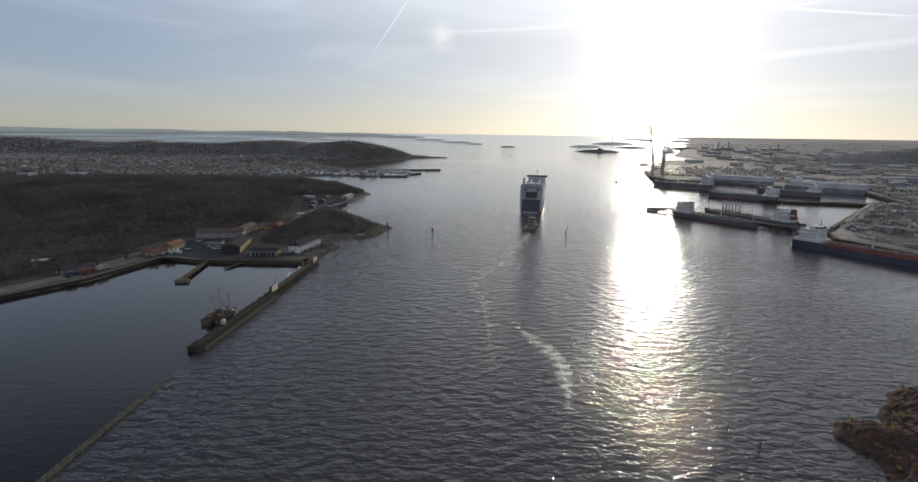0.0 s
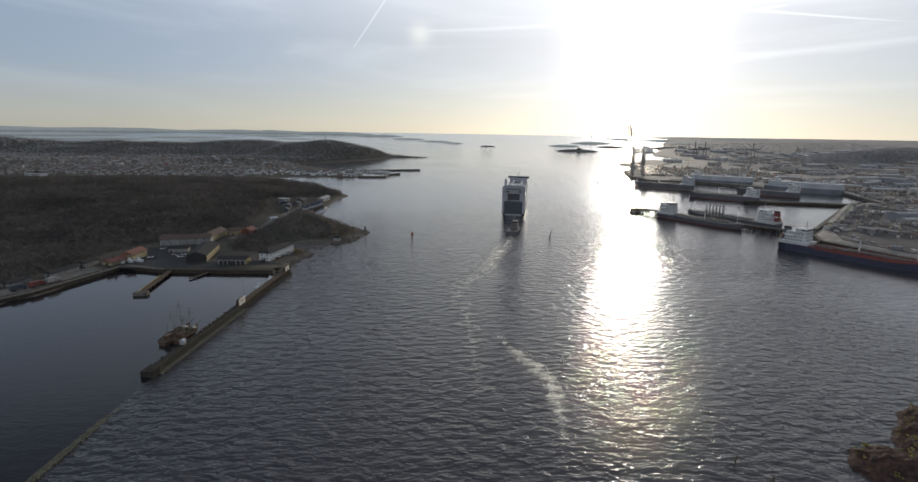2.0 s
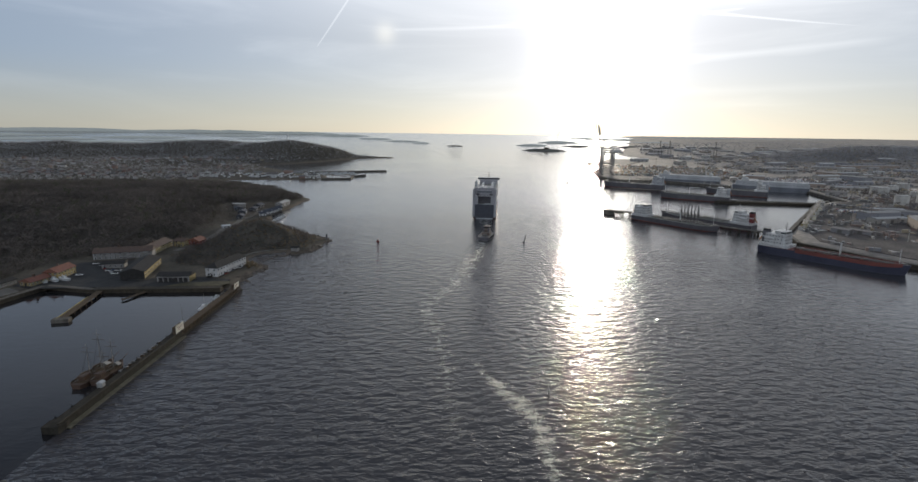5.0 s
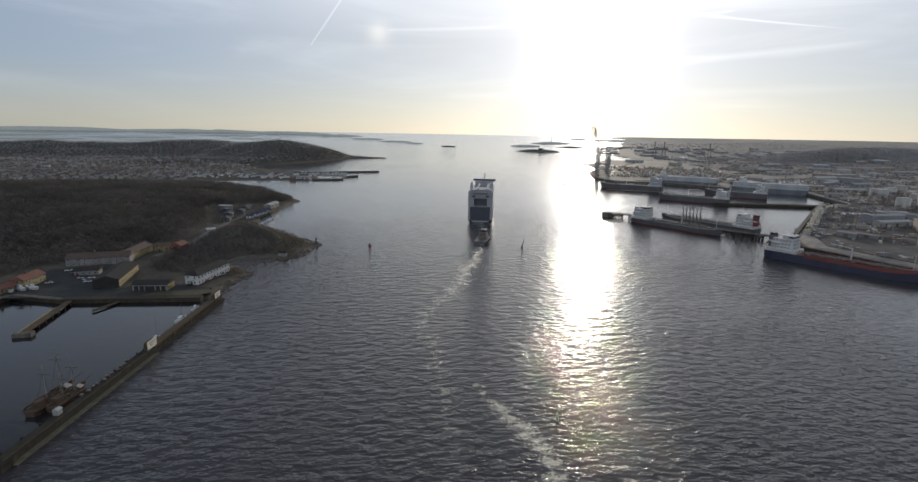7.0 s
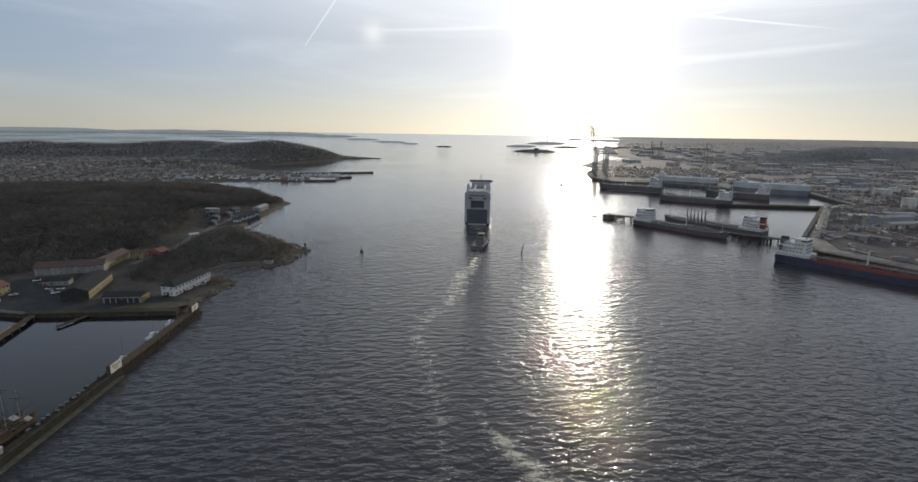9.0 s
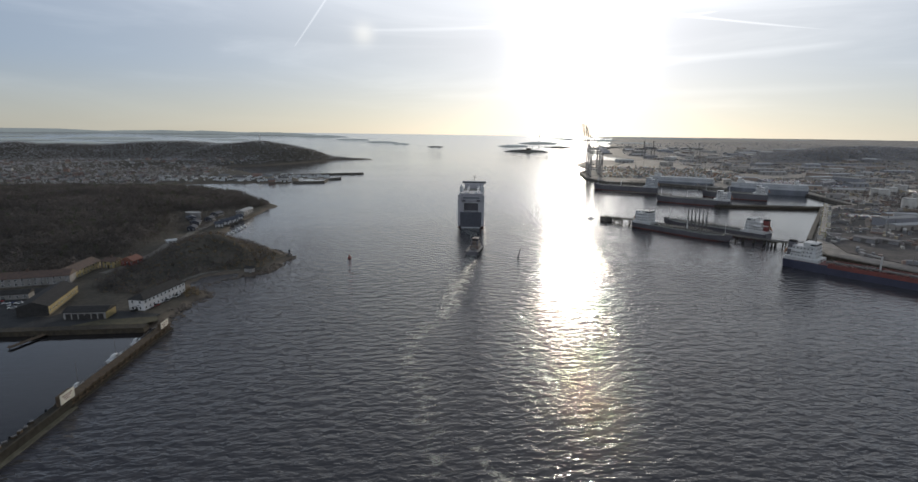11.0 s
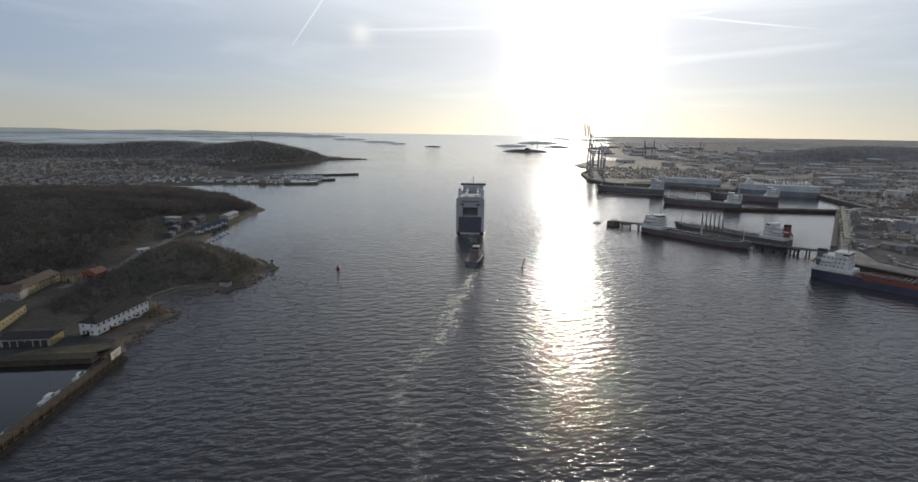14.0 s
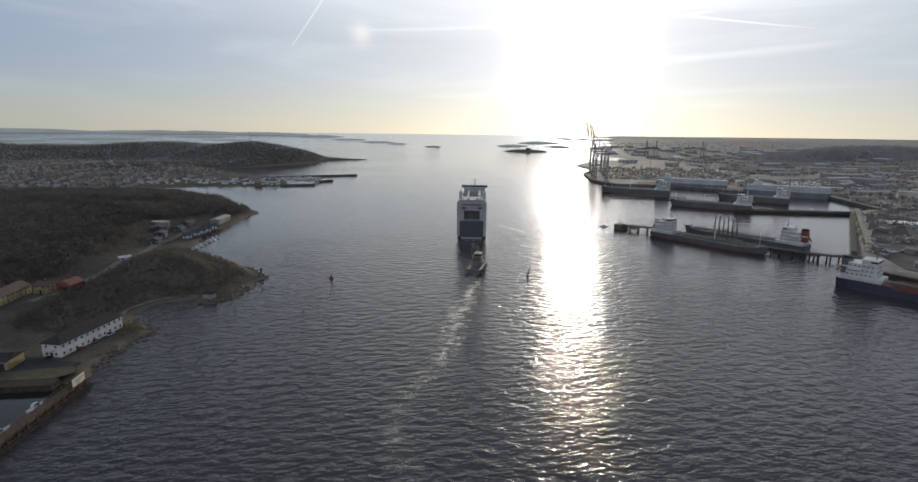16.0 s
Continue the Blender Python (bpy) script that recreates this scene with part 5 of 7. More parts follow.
solid("yard_paving", Build().slab([(-252, 404), (-238, 398), (-200, 399), (-126, 399), (-124, 414), (-134, 417), (-170, 428), (-178, 414), (-195, 416), (-203, 470), (-246, 462)], 2.2, 2.62), M_ASPHALT, "dark asphalt of the harbour yard", "pavement", kind="structure")
solid("grass_strip", Build().slab([(-160, 399.5), (-126, 399.5), (-121, 404), (-124, 410), (-150, 407)], 2.4, 2.7), M_GRASS, "strip of yellowed winter grass on the quay", "grass", kind="structure")


solid("beach", Build().slab([(-133, 466), (-137, 483), (-130, 498), (-118, 504.5), (-109, 506), (-109, 512), (-120, 511), (-134, 504), (-143, 486), (-140, 466)], -1.0, 1.75), M_GRAVEL, "strip of pale shingle beach below the thicket", "beach", kind="structure")


def lane(line, half, label):
    """A road that follows the ground."""
    b = Build()
    rings = []
    for (x0, y0), (x1, y1) in zip(line, line[1:]):
        l = math.hypot(x1 - x0, y1 - y0)
        nx, ny = (y1 - y0) / l * half, -(x1 - x0) / l * half
        for i in range(int(l / 3)):
            t = i / int(l / 3)
            x, y = x0 + (x1 - x0) * t, y0 + (y1 - y0) * t
            z = max(west_z(x - nx, y - ny), west_z(x, y), west_z(x + nx, y + ny)) + 0.2
            rings.append([(x - nx, y - ny, z - 1.5), (x + nx, y + ny, z - 1.5), (x + nx, y + ny, z), (x - nx, y - ny, z)])
    b.loft(rings)
    return solid("lane", b, M_GRAVEL, label, "road", kind="structure")


lane([(-196, 500), (-184, 548), (-182, 600), (-188, 636), (-186, 660), (-188, 700), (-184, 732)], 2.6, "pale lane climbing past the houses to the bay")

# the long mole
mole = thing("pier", Matrix(), "long stone and timber pier closing the harbour basin", "pier", kind="structure")
MOLE = heading(-123.4, 239.0, -118.4, 320.0)
part("pier_body", Build().box(-2.1, 0, -4, 2.0, 83.2, 2.2, MOLE), M_PIER, mole)
part("pier_deck", Build().box(-2.2, -0.1, 2.2, 1.4, 83.2, 2.45, MOLE), M_PIER, mole, "worn dark concrete deck of the pier")
part("parapet", Build().box(1.4, -0.1, 2.0, 2.02, 83.2, 3.0, MOLE), M_PIER, mole, "dark stone parapet on the seaward edge")
part("parapet_cap", Build().box(1.34, -0.15, 3.0, 2.1, 83.2, 3.12, MOLE), M_WALL_WET, mole)
part("ledge", Build().box(2.0, 2, -4, 3.9, 83, 0.35, MOLE), M_LEDGE, mole, "low stone ledge just above the water")
part("pier_head", Build().slab([(-3.0, -1.6), (2.6, -1.6), (2.8, 2.2), (2.2, 4.4), (-2.6, 4.4), (-3.2, 2.2)], -4, 2.55), M_PIER, mole).matrix_basis = MOLE
MOLE2 = heading(-118.4, 321.0, -114.6, 398.0)
part("timber_deck", Build().box(-2.8, 0, 2.0, 1.6, 78, 2.5, MOLE2), M_TIMBER, mole, "weathered timber deck")
part("inner_wall", Build().box(-2.8, 0, -4, 0.2, 78, 2.0, MOLE2), M_PIER, mole)
part("outer_ledge", Build().box(0.8, 0, -4, 2.8, 78, 0.5, MOLE2), M_PIER, mole)
post_mesh = Build().box(-0.22, -0.22, -2.5, 0.22, 0.22, 3.4).mesh("timber_post", M_TIMBER)
brace_mesh = Build().beam((0, 0, 0.6), (0, 2.2, 2.1), 0.16).beam((0, 4.4, 0.6), (0, 2.2, 2.1), 0.16).mesh("brace", M_TIMBER)
for i in range(18):
    for mesh, name, dx in ((post_mesh, "timber_post", 1.85), (brace_mesh, "brace", 1.75)):
        o = new(name, mesh)
        o.parent, o.matrix_basis = mole, MOLE2 @ pose(dx, 0.8 + i * 4.4, 0)
part("wale", Build().box(1.62, 0, 2.55, 1.9, 78, 3.0, MOLE2).box(1.62, 0, 0.7, 1.86, 78, 1.0, MOLE2), M_TIMBER, mole)
rb = Build()
rail(rb, [(-2.6, 0, 2.5), (-2.6, 78, 2.5)], every=3)
part("railing", rb, M_STEEL, mole).matrix_basis = MOLE2
for i in range(10):
    part("bollard", Build().drum(-2.1, 4 + i * 8, 2.4, 3.1, 0.28, 8).drum(-2.1, 4 + i * 8, 3.0, 3.2, 0.4, 8), M_BLACK, mole).matrix_basis = MOLE


def range_board(m, l, h, label):
    b = thing("range_board", m, label, "sign", "white boards on the pier")
    part("panel", Build().box(0.0, 0, 0.5, 0.25, l, h), M_CREAM, b, "cream-painted boarding")
    part("backing", Build().box(-1.6, 0.1, 0.0, -0.02, l - 0.1, h - 0.5), M_TIMBER, b, "dark timber backing")
    for k, (f0, f1) in enumerate(((0.12, 0.86), (0.2, 0.74), (0.3, 0.62))):
        part("lettering_bar", Build().box(0.25, l * f0, h - 1.1 - 0.75 * k, 0.27, l * f1, h - 0.8 - 0.75 * k), M_TILE, b, "faded reddish line of lettering")
    for i in range(4):
        part("strut", Build().beam((-3.0, 0.6 + i * (l - 1.2) / 3, 0), (-0.2, 0.6 + i * (l - 1.2) / 3, h - 0.6), 0.14), M_TIMBER, b)
    return b


range_board(MOLE @ pose(1.0, 79.0, 2.45), 7.2, 4.2, "large cream board on dark timber struts on the pier")
range_board(MOLE2 @ pose(1.2, 69.0, 2.5), 7.0, 3.6, "large cream board at the pier's landward end")

# inner jetty with a cross head
jt = thing("jetty", heading(-195, 394, -187, 343), "timber jetty with yellow edge reaching into the basin", "jetty")
part("deck", Build().box(-1.8, 0, 1.5, 1.8, 50, 1.9), M_TIMBER, jt)
part("edge", Build().box(1.82, 12, 1.4, 2.1, 50, 2.15), M_YELLOW_EDGE_SUN, jt, "yellow painted edge beam")
part("head", Build().box(-4.2, 47.5, -1.5, 3.8, 51.5, 2.0), M_CONCRETE, jt)
for i in range(7):
    for x in (-1.5, 1.5):
        part("pile", Build().drum(x, 3 + i * 7, -4, 1.6, 0.3, 8), M_TIMBER, jt)
sj = thing("jetty", heading(-168, 394, -174, 378), "small timber landing stage in the basin", "jetty")
part("deck", Build().box(-1.2, 0, 0.8, 1.2, 17, 1.1), M_TIMBER, sj)
for i in range(4):
    part("pile", Build().drum(1.0, 1 + i * 5, -3, 1.8, 0.2, 8), M_TIMBER, sj)


# old sailing ships alongside the pier
def ketch(m, l, label, tall):
    s = thing("sailing_ship", m, label, "boat", "old sailing ships at the pier")
    part("hull", Build().loft(hull_rings(l, l * 0.26, 1.9, 1.0, sheer=1.3, bluff=0.25, counter=0.7)), M_HULL_WOOD, s)
    part("deck", Build().box(-l * 0.1, l * 0.08, 1.9, l * 0.1, l * 0.8, 2.05), M_TIMBER, s)
    part("bulwark", Build().loft([[(r[4][0] * 1.01, r[4][1], r[4][2]), (r[4][0] * 1.01, r[4][1], r[4][2] + 0.7), (r[4][0] * 0.96, r[4][1], r[4][2] + 0.7), (r[4][0] * 0.96, r[4][1], r[4][2])] for r in hull_rings(l, l * 0.26, 1.9, 1.0, sheer=1.3, bluff=0.25, counter=0.7)[:-1]]), M_TIMBER, s)
    part("deckhouse", Build().box(-1.3, l * 0.14, 2.0, 1.3, l * 0.3, 3.9).box(-1.5, l * 0.13, 3.9, 1.5, l * 0.31, 4.05), M_HULL_WOOD, s)
    part("hatch", Build().box(-1.1, l * 0.45, 2.0, 1.1, l * 0.58, 2.6), M_TIMBER, s)
    for y, h in ((0.36, tall * 0.82), (0.66, tall)):
        mast = part("mast", Build().beam((0, l * y, 1.5), (0, l * y, h), 0.15, 0.07, 6), M_SPAR, s)
        part("yard", Build().beam((-2.6, l * y, h * 0.78), (2.6, l * y, h * 0.78), 0.09).beam((-1.7, l * y, h * 0.9), (1.7, l * y, h * 0.9), 0.07), M_TIMBER, mast)
        part("boom", Build().beam((0, l * y, 4.2), (0, l * (y - 0.24), 4.7), 0.13).beam((0, l * y, 4.45), (0, l * (y - 0.22), 5.0), 0.24, 0.2, 6), M_TIMBER, mast, "boom with furled brown sail")
        for sx in (-1, 1):
            for back, up in ((0.8, 0.86), (1.6, 0.8)):
                part("shroud", Build().beam((sx * l * 0.12, l * y - back, 2.3), (0, l * y, h * up), 0.03), M_BLACK, mast)
    for k in range(14):
        a, off = (k * 37 % 26) - 13, ((k * 29) % 11 - 5) * 0.2 * l / 22
        yy = l * (0.16 + 0.045 * k)
        part("spar_timber", Build().beam((off - 0.5, yy - 2.4, 2.5 + k % 4 * 0.35), (off + 0.5 + a * 0.06, yy + 2.4, 2.7 + k % 3 * 0.5), 0.13, 0.09), M_SPAR if k % 4 == 0 else M_TIMBER, s)
    part("awning", Build().gable(-l * 0.085, l * 0.72, l * 0.085, l * 0.82, 2.9, 3.9, 0.1, 0.06), M_SPAR, s, "pale canvas awning over the foredeck")
    part("bowsprit", Build().beam((0, l * 0.92, 3.2), (0, l * 1.2, 4.6), 0.16, 0.08), M_HULL_WOOD, s)
    return s


ketch(heading(-134.4, 269, -131.4, 295), 22, "old brown two-masted sailing ship moored at the pier", 19)
ketch(heading(-129.2, 271.5, -126.6, 295), 18, "smaller brown two-masted sailing boat moored alongside", 15)
kiosk = thing("hut", MOLE @ pose(-1.4, 26, 2.45), "small pale blue hut on the pier deck", "hut")
part("wall", Build().box(-1.0, 0, 0, 1.0, 2.0, 1.9), M_PALE_ROOF, kiosk)
part("roof", Build().gable(-1.0, 0, 1.0, 2.0, 1.9, 2.4, 0.15, 0.1), M_SHIP_GREY, kiosk)
for i in range(11):
    crate = thing("crate", MOLE @ pose(-1.9 + (i * 37 % 10) * 0.12, 40 + i * 2.9, 2.45, 0, 0, i * 23), "stacked fishing crates and gear on the pier", "crate", "gear on the pier")
    part("box", Build().box(-0.5, -0.7, 0, 0.5, 0.7, 0.45 + (i % 3) * 0.2), M_TIMBER if i % 3 else M_STEEL, crate)
    part("lid", Build().box(-0.54, -0.74, 0.45 + (i % 3) * 0.2, 0.54, 0.74, 0.52 + (i % 3) * 0.2), M_STEEL, crate)


def motorboat(m, l, label, group="small boats", name="motorboat", mast=0.0):
    s = thing(name, m, label, "boat", group)
    part("hull", Build().loft(hull_rings(l, l * 0.3, 1.1, 0.5, sheer=0.5, bluff=0.28, counter=0.9)), M_PLASTIC, s)
    part("cabin", Build().loft([[(-l * 0.1, l * 0.3, 1.1), (l * 0.1, l * 0.3, 1.1), (l * 0.09, l * 0.68, 1.1), (-l * 0.09, l * 0.68, 1.1)], [(-l * 0.085, l * 0.33, 2.5), (l * 0.085, l * 0.33, 2.5), (l * 0.07, l * 0.58, 2.5), (-l * 0.07, l * 0.58, 2.5)]]), M_PLASTIC, s)
    part("windscreen", Build().box(-l * 0.088, l * 0.45, 1.7, l * 0.088, l * 0.6, 2.2), M_PANE, s)
    if mast:
        part("mast", Build().beam((0, l * 0.55, 1.0), (0, l * 0.55, mast), 0.09, 0.06), M_STEEL, s)
        part("boom", Build().beam((0, l * 0.55, 2.4), (0, l * 0.12, 2.6), 0.12), M_PLASTIC, s)
    return s


motorboat(heading(-122.4, 358.5, -121.4, 370), 10, "white motor cruiser moored inside the pier", mast=9)
motorboat(heading(-122.6, 333, -122.0, 344), 7, "white fishing boat moored inside the pier", mast=11)
motorboat(heading(-121.4, 377, -120.8, 384), 7, "small grey motorboat moored inside the pier")
for i in range(7):
    motorboat(pose(-155.6 + 0.62 * i, 634 + 8.6 * i, 0, 0, 0, 62 + (i * 53) % 30), 5.5 + i % 3 * 0.6, "small white pleasure boat moored off the beach", "pleasure boats off the beach")

# buildings
white = house(heading(-138.2, 419.8, -130.1, 454.2) @ pose(0, 0, 2.5), 8.6, 35.4, 6.4, 2.6, M_WHITE_WALL, M_SLATE, "long white two-storey building with dark hipped roof", hip=4.5, gap=2.95, chimney=False)
part("stair", Build().box(-2.2, -1.6, -0.5, -0.7, 0, 1.0).beam((-2.2, -1.5, 1.9), (1.8, -0.3, 3.6), 0.12), M_SLATE, white)
store = house(pose(-158, 408.5, 2.5), 20, 10, 4.2, 1.6, M_GREY_WALL, M_SLATE, "low grey storage building with yellowish gable wall", along="x", glazed=False, chimney=False)
part("gable_wall", Build().box(10.02, 0.1, 0, 10.12, 9.9, 4.2), M_YELLOW, store, "faded yellow gable wall")
for i in range(6):
    part("gate", Build().box(-9 + i * 3.1, -0.12, 0, -6.6 + i * 3.1, 0.03, 3.1), M_SLATE, store, "dark sliding gate")
hall = house(heading(-186.5, 415.5, -194, 455) @ pose(0, 0, 2.5), 14, 40, 5.2, 2.6, M_YELLOW, M_SLATE, "long yellow harbour hall with dark roof", gap=3.4, floors=1, chimney=False)
part("dark_gable_face", Build().box(-6.98, -0.09, 0, 6.98, -0.01, 5.2).add([(-6.9, -0.05, 5.2), (6.9, -0.05, 5.2), (0, -0.05, 7.6)], ((0, 1, 2),)), M_SLATE, hall, "dark gable front")
house(heading(-242, 473, -203, 482) @ pose(0, 0, 2.6), 11, 39, 5.5, 3.0, M_GREY_WALL, M_BROWN_ROOF, "long grey and white terrace block with brown roof", gap=3.2)
house(heading(-211, 482, -211, 517) @ pose(0, 0, 2.6), 11, 35, 5.0, 2.8, M_YELLOW, M_BROWN_ROOF, "long yellow barrack building with brown roof", gap=3.2)
house(pose(-199, 514, west_z(-199, 514), 0, 0, -8), 8, 9, 5.0, 2.0, M_YELLOW, M_BROWN_ROOF, "small yellow plastered house", along="x")
house(pose(-188.5, 518, west_z(-188, 520), 0, 0, -12), 9, 10, 4.0, 2.8, M_RED_WALL, M_TILE, "red timber house with orange tiled roof")
house(heading(-237.5, 416.5, -236.5, 436) @ pose(0, 0, 2.6), 9, 17, 5.0, 2.6, M_YELLOW, M_TILE, "yellow two-storey house with orange tiled roof", gap=2.6)
house(heading(-243, 402, -239.5, 417) @ pose(0, 0, 2.6), 8, 13.5, 3.0, 2.0, M_YELLOW, M_TILE, "low yellow wing with orange tiled roof", floors=1, gap=2.6)
for x, y, w, l, a, h in ((-262, 372, 6, 20, -12, 3.0), (-272, 350, 6, 14, -14, 2.8), (-258, 398, 6, 12, -8, 3.2), (-222, 447, 7, 14, -80, 3.6)):
    house(pose(x, y, west_z(x, y), 0, 0, a), w, l, h, 1.4, M_GREY_WALL, M_SLATE, "low grey shed beside the quay road", "shed", "sheds along the quay", floors=1, chimney=False)
shelter = thing("shelter", pose(-302, 372, west_z(-302, 372), 0, 0, 20), "open shelter with a flat white roof", "shelter")
part("roof", Build().box(-5, -3.5, 3.6, 5, 3.5, 3.9), M_PLASTIC, shelter)
for x in (-4.6, 4.6):
    for y in (-3, 3):
        part("post", Build().box(x - 0.15, y - 0.15, -2, x + 0.15, y + 0.15, 3.6), M_STEEL, shelter)
# houses on the inner bay
for i, (x, y) in enumerate([(-178, 671), (-176, 684), (-175, 697), (-174, 709), (-173, 722)]):
    house(pose(x, y, west_z(x, y) * 0.6 + 1.2, 0, 0, -68), 5, 7, 3.4, 2.2, M_WHITE_WALL, M_BLUE_WALL, "small white gabled waterfront house with blue-grey roof", group="white gabled houses on the bay", chimney=False)
house(heading(-173, 740, -170, 768) @ pose(0, 0, 3.0), 9, 28, 5.0, 1.8, M_GREY_WALL, M_PALE_ROOF, "long pale waterfront building with a light metal roof", chimney=False)
for x, y, w, l, a, mt in ((-196, 668, 12, 18, 10, M_BLUE_WALL), (-206, 690, 12, 16, 30, M_BLUE_WALL), (-194, 700, 11, 16, 0, M_BLUE_WALL), (-196, 725, 12, 20, -8, M_BLUE_WALL), (-190, 642, 10, 14, 5, M_BLUE_WALL)):
    house(pose(x, y, west_z(x, y), 0, 0, a), w * 0.68, l * 0.7, 3.6, 1.7, mt, M_BLUE_WALL, "blue-grey timber house above the bay", group="blue-grey houses above the bay", chimney=False)
arch = thing("clubhouse", pose(-214, 716, west_z(-214, 716), 0, 0, -20), "low clubhouse with a white curved roof", "building")
part("wall", Build().slab([(9 * math.cos(t), 4.4 * math.sin(t)) for t in (math.tau * i / 24 for i in range(24))], -3, 3.6), M_GREY_WALL, arch)
part("roof", Build().slab([(9.6 * math.cos(t), 4.9 * math.sin(t)) for t in (math.tau * i / 24 for i in range(24))], 3.6, 4.0), M_PALE_ROOF, arch)
house(pose(-186, 578, west_z(-186, 578), 0, 0, -55), 5, 7, 2.6, 1.0, M_WHITE_WALL, M_PLASTIC, "small white-roofed cabin by the road", "cabin", floors=1, chimney=False)

# vehicles in the yard
first_car = car(pose(-212, 440, 2.62, 0, 0, 20))
for i in range(17):
    u, v = (i * 0.618) % 1, (i * 0.382 + 0.17 * (i // 7)) % 1
    copy_thing(first_car, pose(-236 + 36 * u, 424 + 36 * v, 2.62, 0, 0, (20, 110, 25, 100)[i % 4] + (i * 7) % 11))
for i in range(3):
    copy_thing(first_car, pose(-131.6 + i * 2.2, 428 + i * 8.2, west_z(-130, 428 + i * 8.2) + 0.1, 0, 0, -12))
for i in range(8):
    copy_thing(first_car, pose(-208 + i * 3.2, 704 + (i % 2) * 4, west_z(-208 + i * 3.2, 704) + 0.05, 0, 0, 15))


def truck(x, y, a, mat, label):
    t = thing("truck", pose(x, y, 2.72, 0, 0, a), label, "truck", "trucks on the quay")
    part("box_body", Build().box(-1.25, -4.5, 0.9, 1.25, 2.0, 3.6), mat, t)
    part("cab", Build().loft([[(-1.2, 2.2, z), (1.2, 2.2, z), (1.2, y1, z), (-1.2, y1, z)] for z, y1 in ((0.6, 4.3), (1.6, 4.3), (2.8, 3.8))]), mat, t)
    part("windscreen", Build().box(-1.05, 3.95, 1.7, 1.05, 4.2, 2.5), M_PANE, t)
    for wx in (-1.1, 1.1):
        for wy in (-3.4, -2.2, 3.2):
            part("wheel", Build().beam((wx - 0.15, wy, 0.5), (wx + 0.15, wy, 0.5), 0.5, n=10), M_TYRE, t)


truck(-254, 352, -15, M_SHIP_RED, "red box truck parked on the quay road")
truck(-259, 344, -20, M_BLUE_WALL, "dark blue truck parked on the quay road")
truck(-250.5, 361, -12, M_GREY_WALL, "grey box truck parked on the quay road")
for x, y, a in ((-231, 412, 60), (-225, 414, 70), (-236, 409, 50)):
    b = motorboat(pose(x, y, 3.1, 0, 0, a), 9, "white boat laid up on trestles ashore", "boats laid up ashore")
    part("trestle", Build().box(-1.0, 1.5, -0.6, 1.0, 1.8, -0.25).box(-1.0, 5.5, -0.6, 1.0, 5.8, -0.25), M_TIMBER, b)

# sheltered basin, smooth inside the pier
basin = [(-122.5, 60), (-122.5, 150), (-122.0, 238), (-117, 320), (-114, 398), (-200, 399), (-219, 409), (-232, 404), (-248, 342), (-271, 303), (-310, 241), (-430, 182), (-430, 60)]
solid("basin_water", Build().add([(x, y, 0.03) for x, y in basin], (tuple(range(len(basin) - 1, -1, -1))[::-1],)), M_BASIN, "smooth dark sheltered water inside the pier", "water", kind="structure")
# worn breakwater, almost awash
sunk = Build()
rng = random.Random(5)
for i in range(150):
    y = 146 + i * 0.62
    top = 0.5 - max(0, y - 185) * 0.02
    for k in range(2):
        x = -121.6 + k * 1.1 + rng.uniform(-0.2, 0.2)
        sunk.box(-0.6, -0.42, -2, 0.6, 0.42, top + rng.uniform(-0.12, 0.12), pose(x, y, 0, rng.uniform(-5, 5), rng.uniform(-5, 5), rng.uniform(-15, 15)))
solid("breakwater", sunk, M_LEDGE, "worn stone breakwater barely above the water", "breakwater", kind="stuff")

# ---- eastern port ----
M_BOULDER = material("grey_granite", (0.16, 0.135, 0.11), (0.08, 0.066, 0.055), 0.6, 0.85, bump=0.5, bump_scale=1.5, random_value=0.25, spec=0.2)
M_TANK = material("pale_tank_steel", (0.52, 0.51, 0.48), (0.38, 0.36, 0.33), 0.1, 0.5, stretch=(1, 1, 0.3), random_value=0.25)
# shed, container and gear tones lightened and drawn together to imitate haze
M_SHED = palette("shed_walls", [(0.33, 0.31, 0.29), (0.44, 0.43, 0.41), (0.27, 0.26, 0.26), (0.33, 0.26, 0.21), (0.4, 0.37, 0.33), (0.28, 0.28, 0.3)], 0.6)
M_SHED_ROOF = palette("shed_roofs", [(0.28, 0.265, 0.25), (0.34, 0.335, 0.33), (0.2, 0.19, 0.18), (0.42, 0.415, 0.41), (0.25, 0.22, 0.2)], 0.5)
M_BOXES = palette("container_paint", [(0.27, 0.15, 0.1), (0.14, 0.17, 0.2), (0.42, 0.4, 0.36), (0.36, 0.27, 0.16), (0.18, 0.2, 0.17), (0.52, 0.5, 0.46), (0.26, 0.19, 0.15)], 0.4, "ShaderNodeNewGeometry", "Random Per Island")
M_GEAR = palette("equipment_paint", [(0.21, 0.19, 0.175), (0.29, 0.265, 0.25), (0.15, 0.145, 0.14), (0.38, 0.36, 0.33), (0.24, 0.17, 0.14), (0.2, 0.2, 0.21), (0.36, 0.3, 0.21)], 0.5, "ShaderNodeNewGeometry", "Random Per Island")
M_LOT = palette("parked_car_paint", [(0.5, 0.5, 0.5), (0.1, 0.1, 0.11), (0.65, 0.65, 0.63), (0.2, 0.05, 0.05), (0.08, 0.1, 0.18)], 0.3, "ShaderNodeNewGeometry", "Random Per Island")
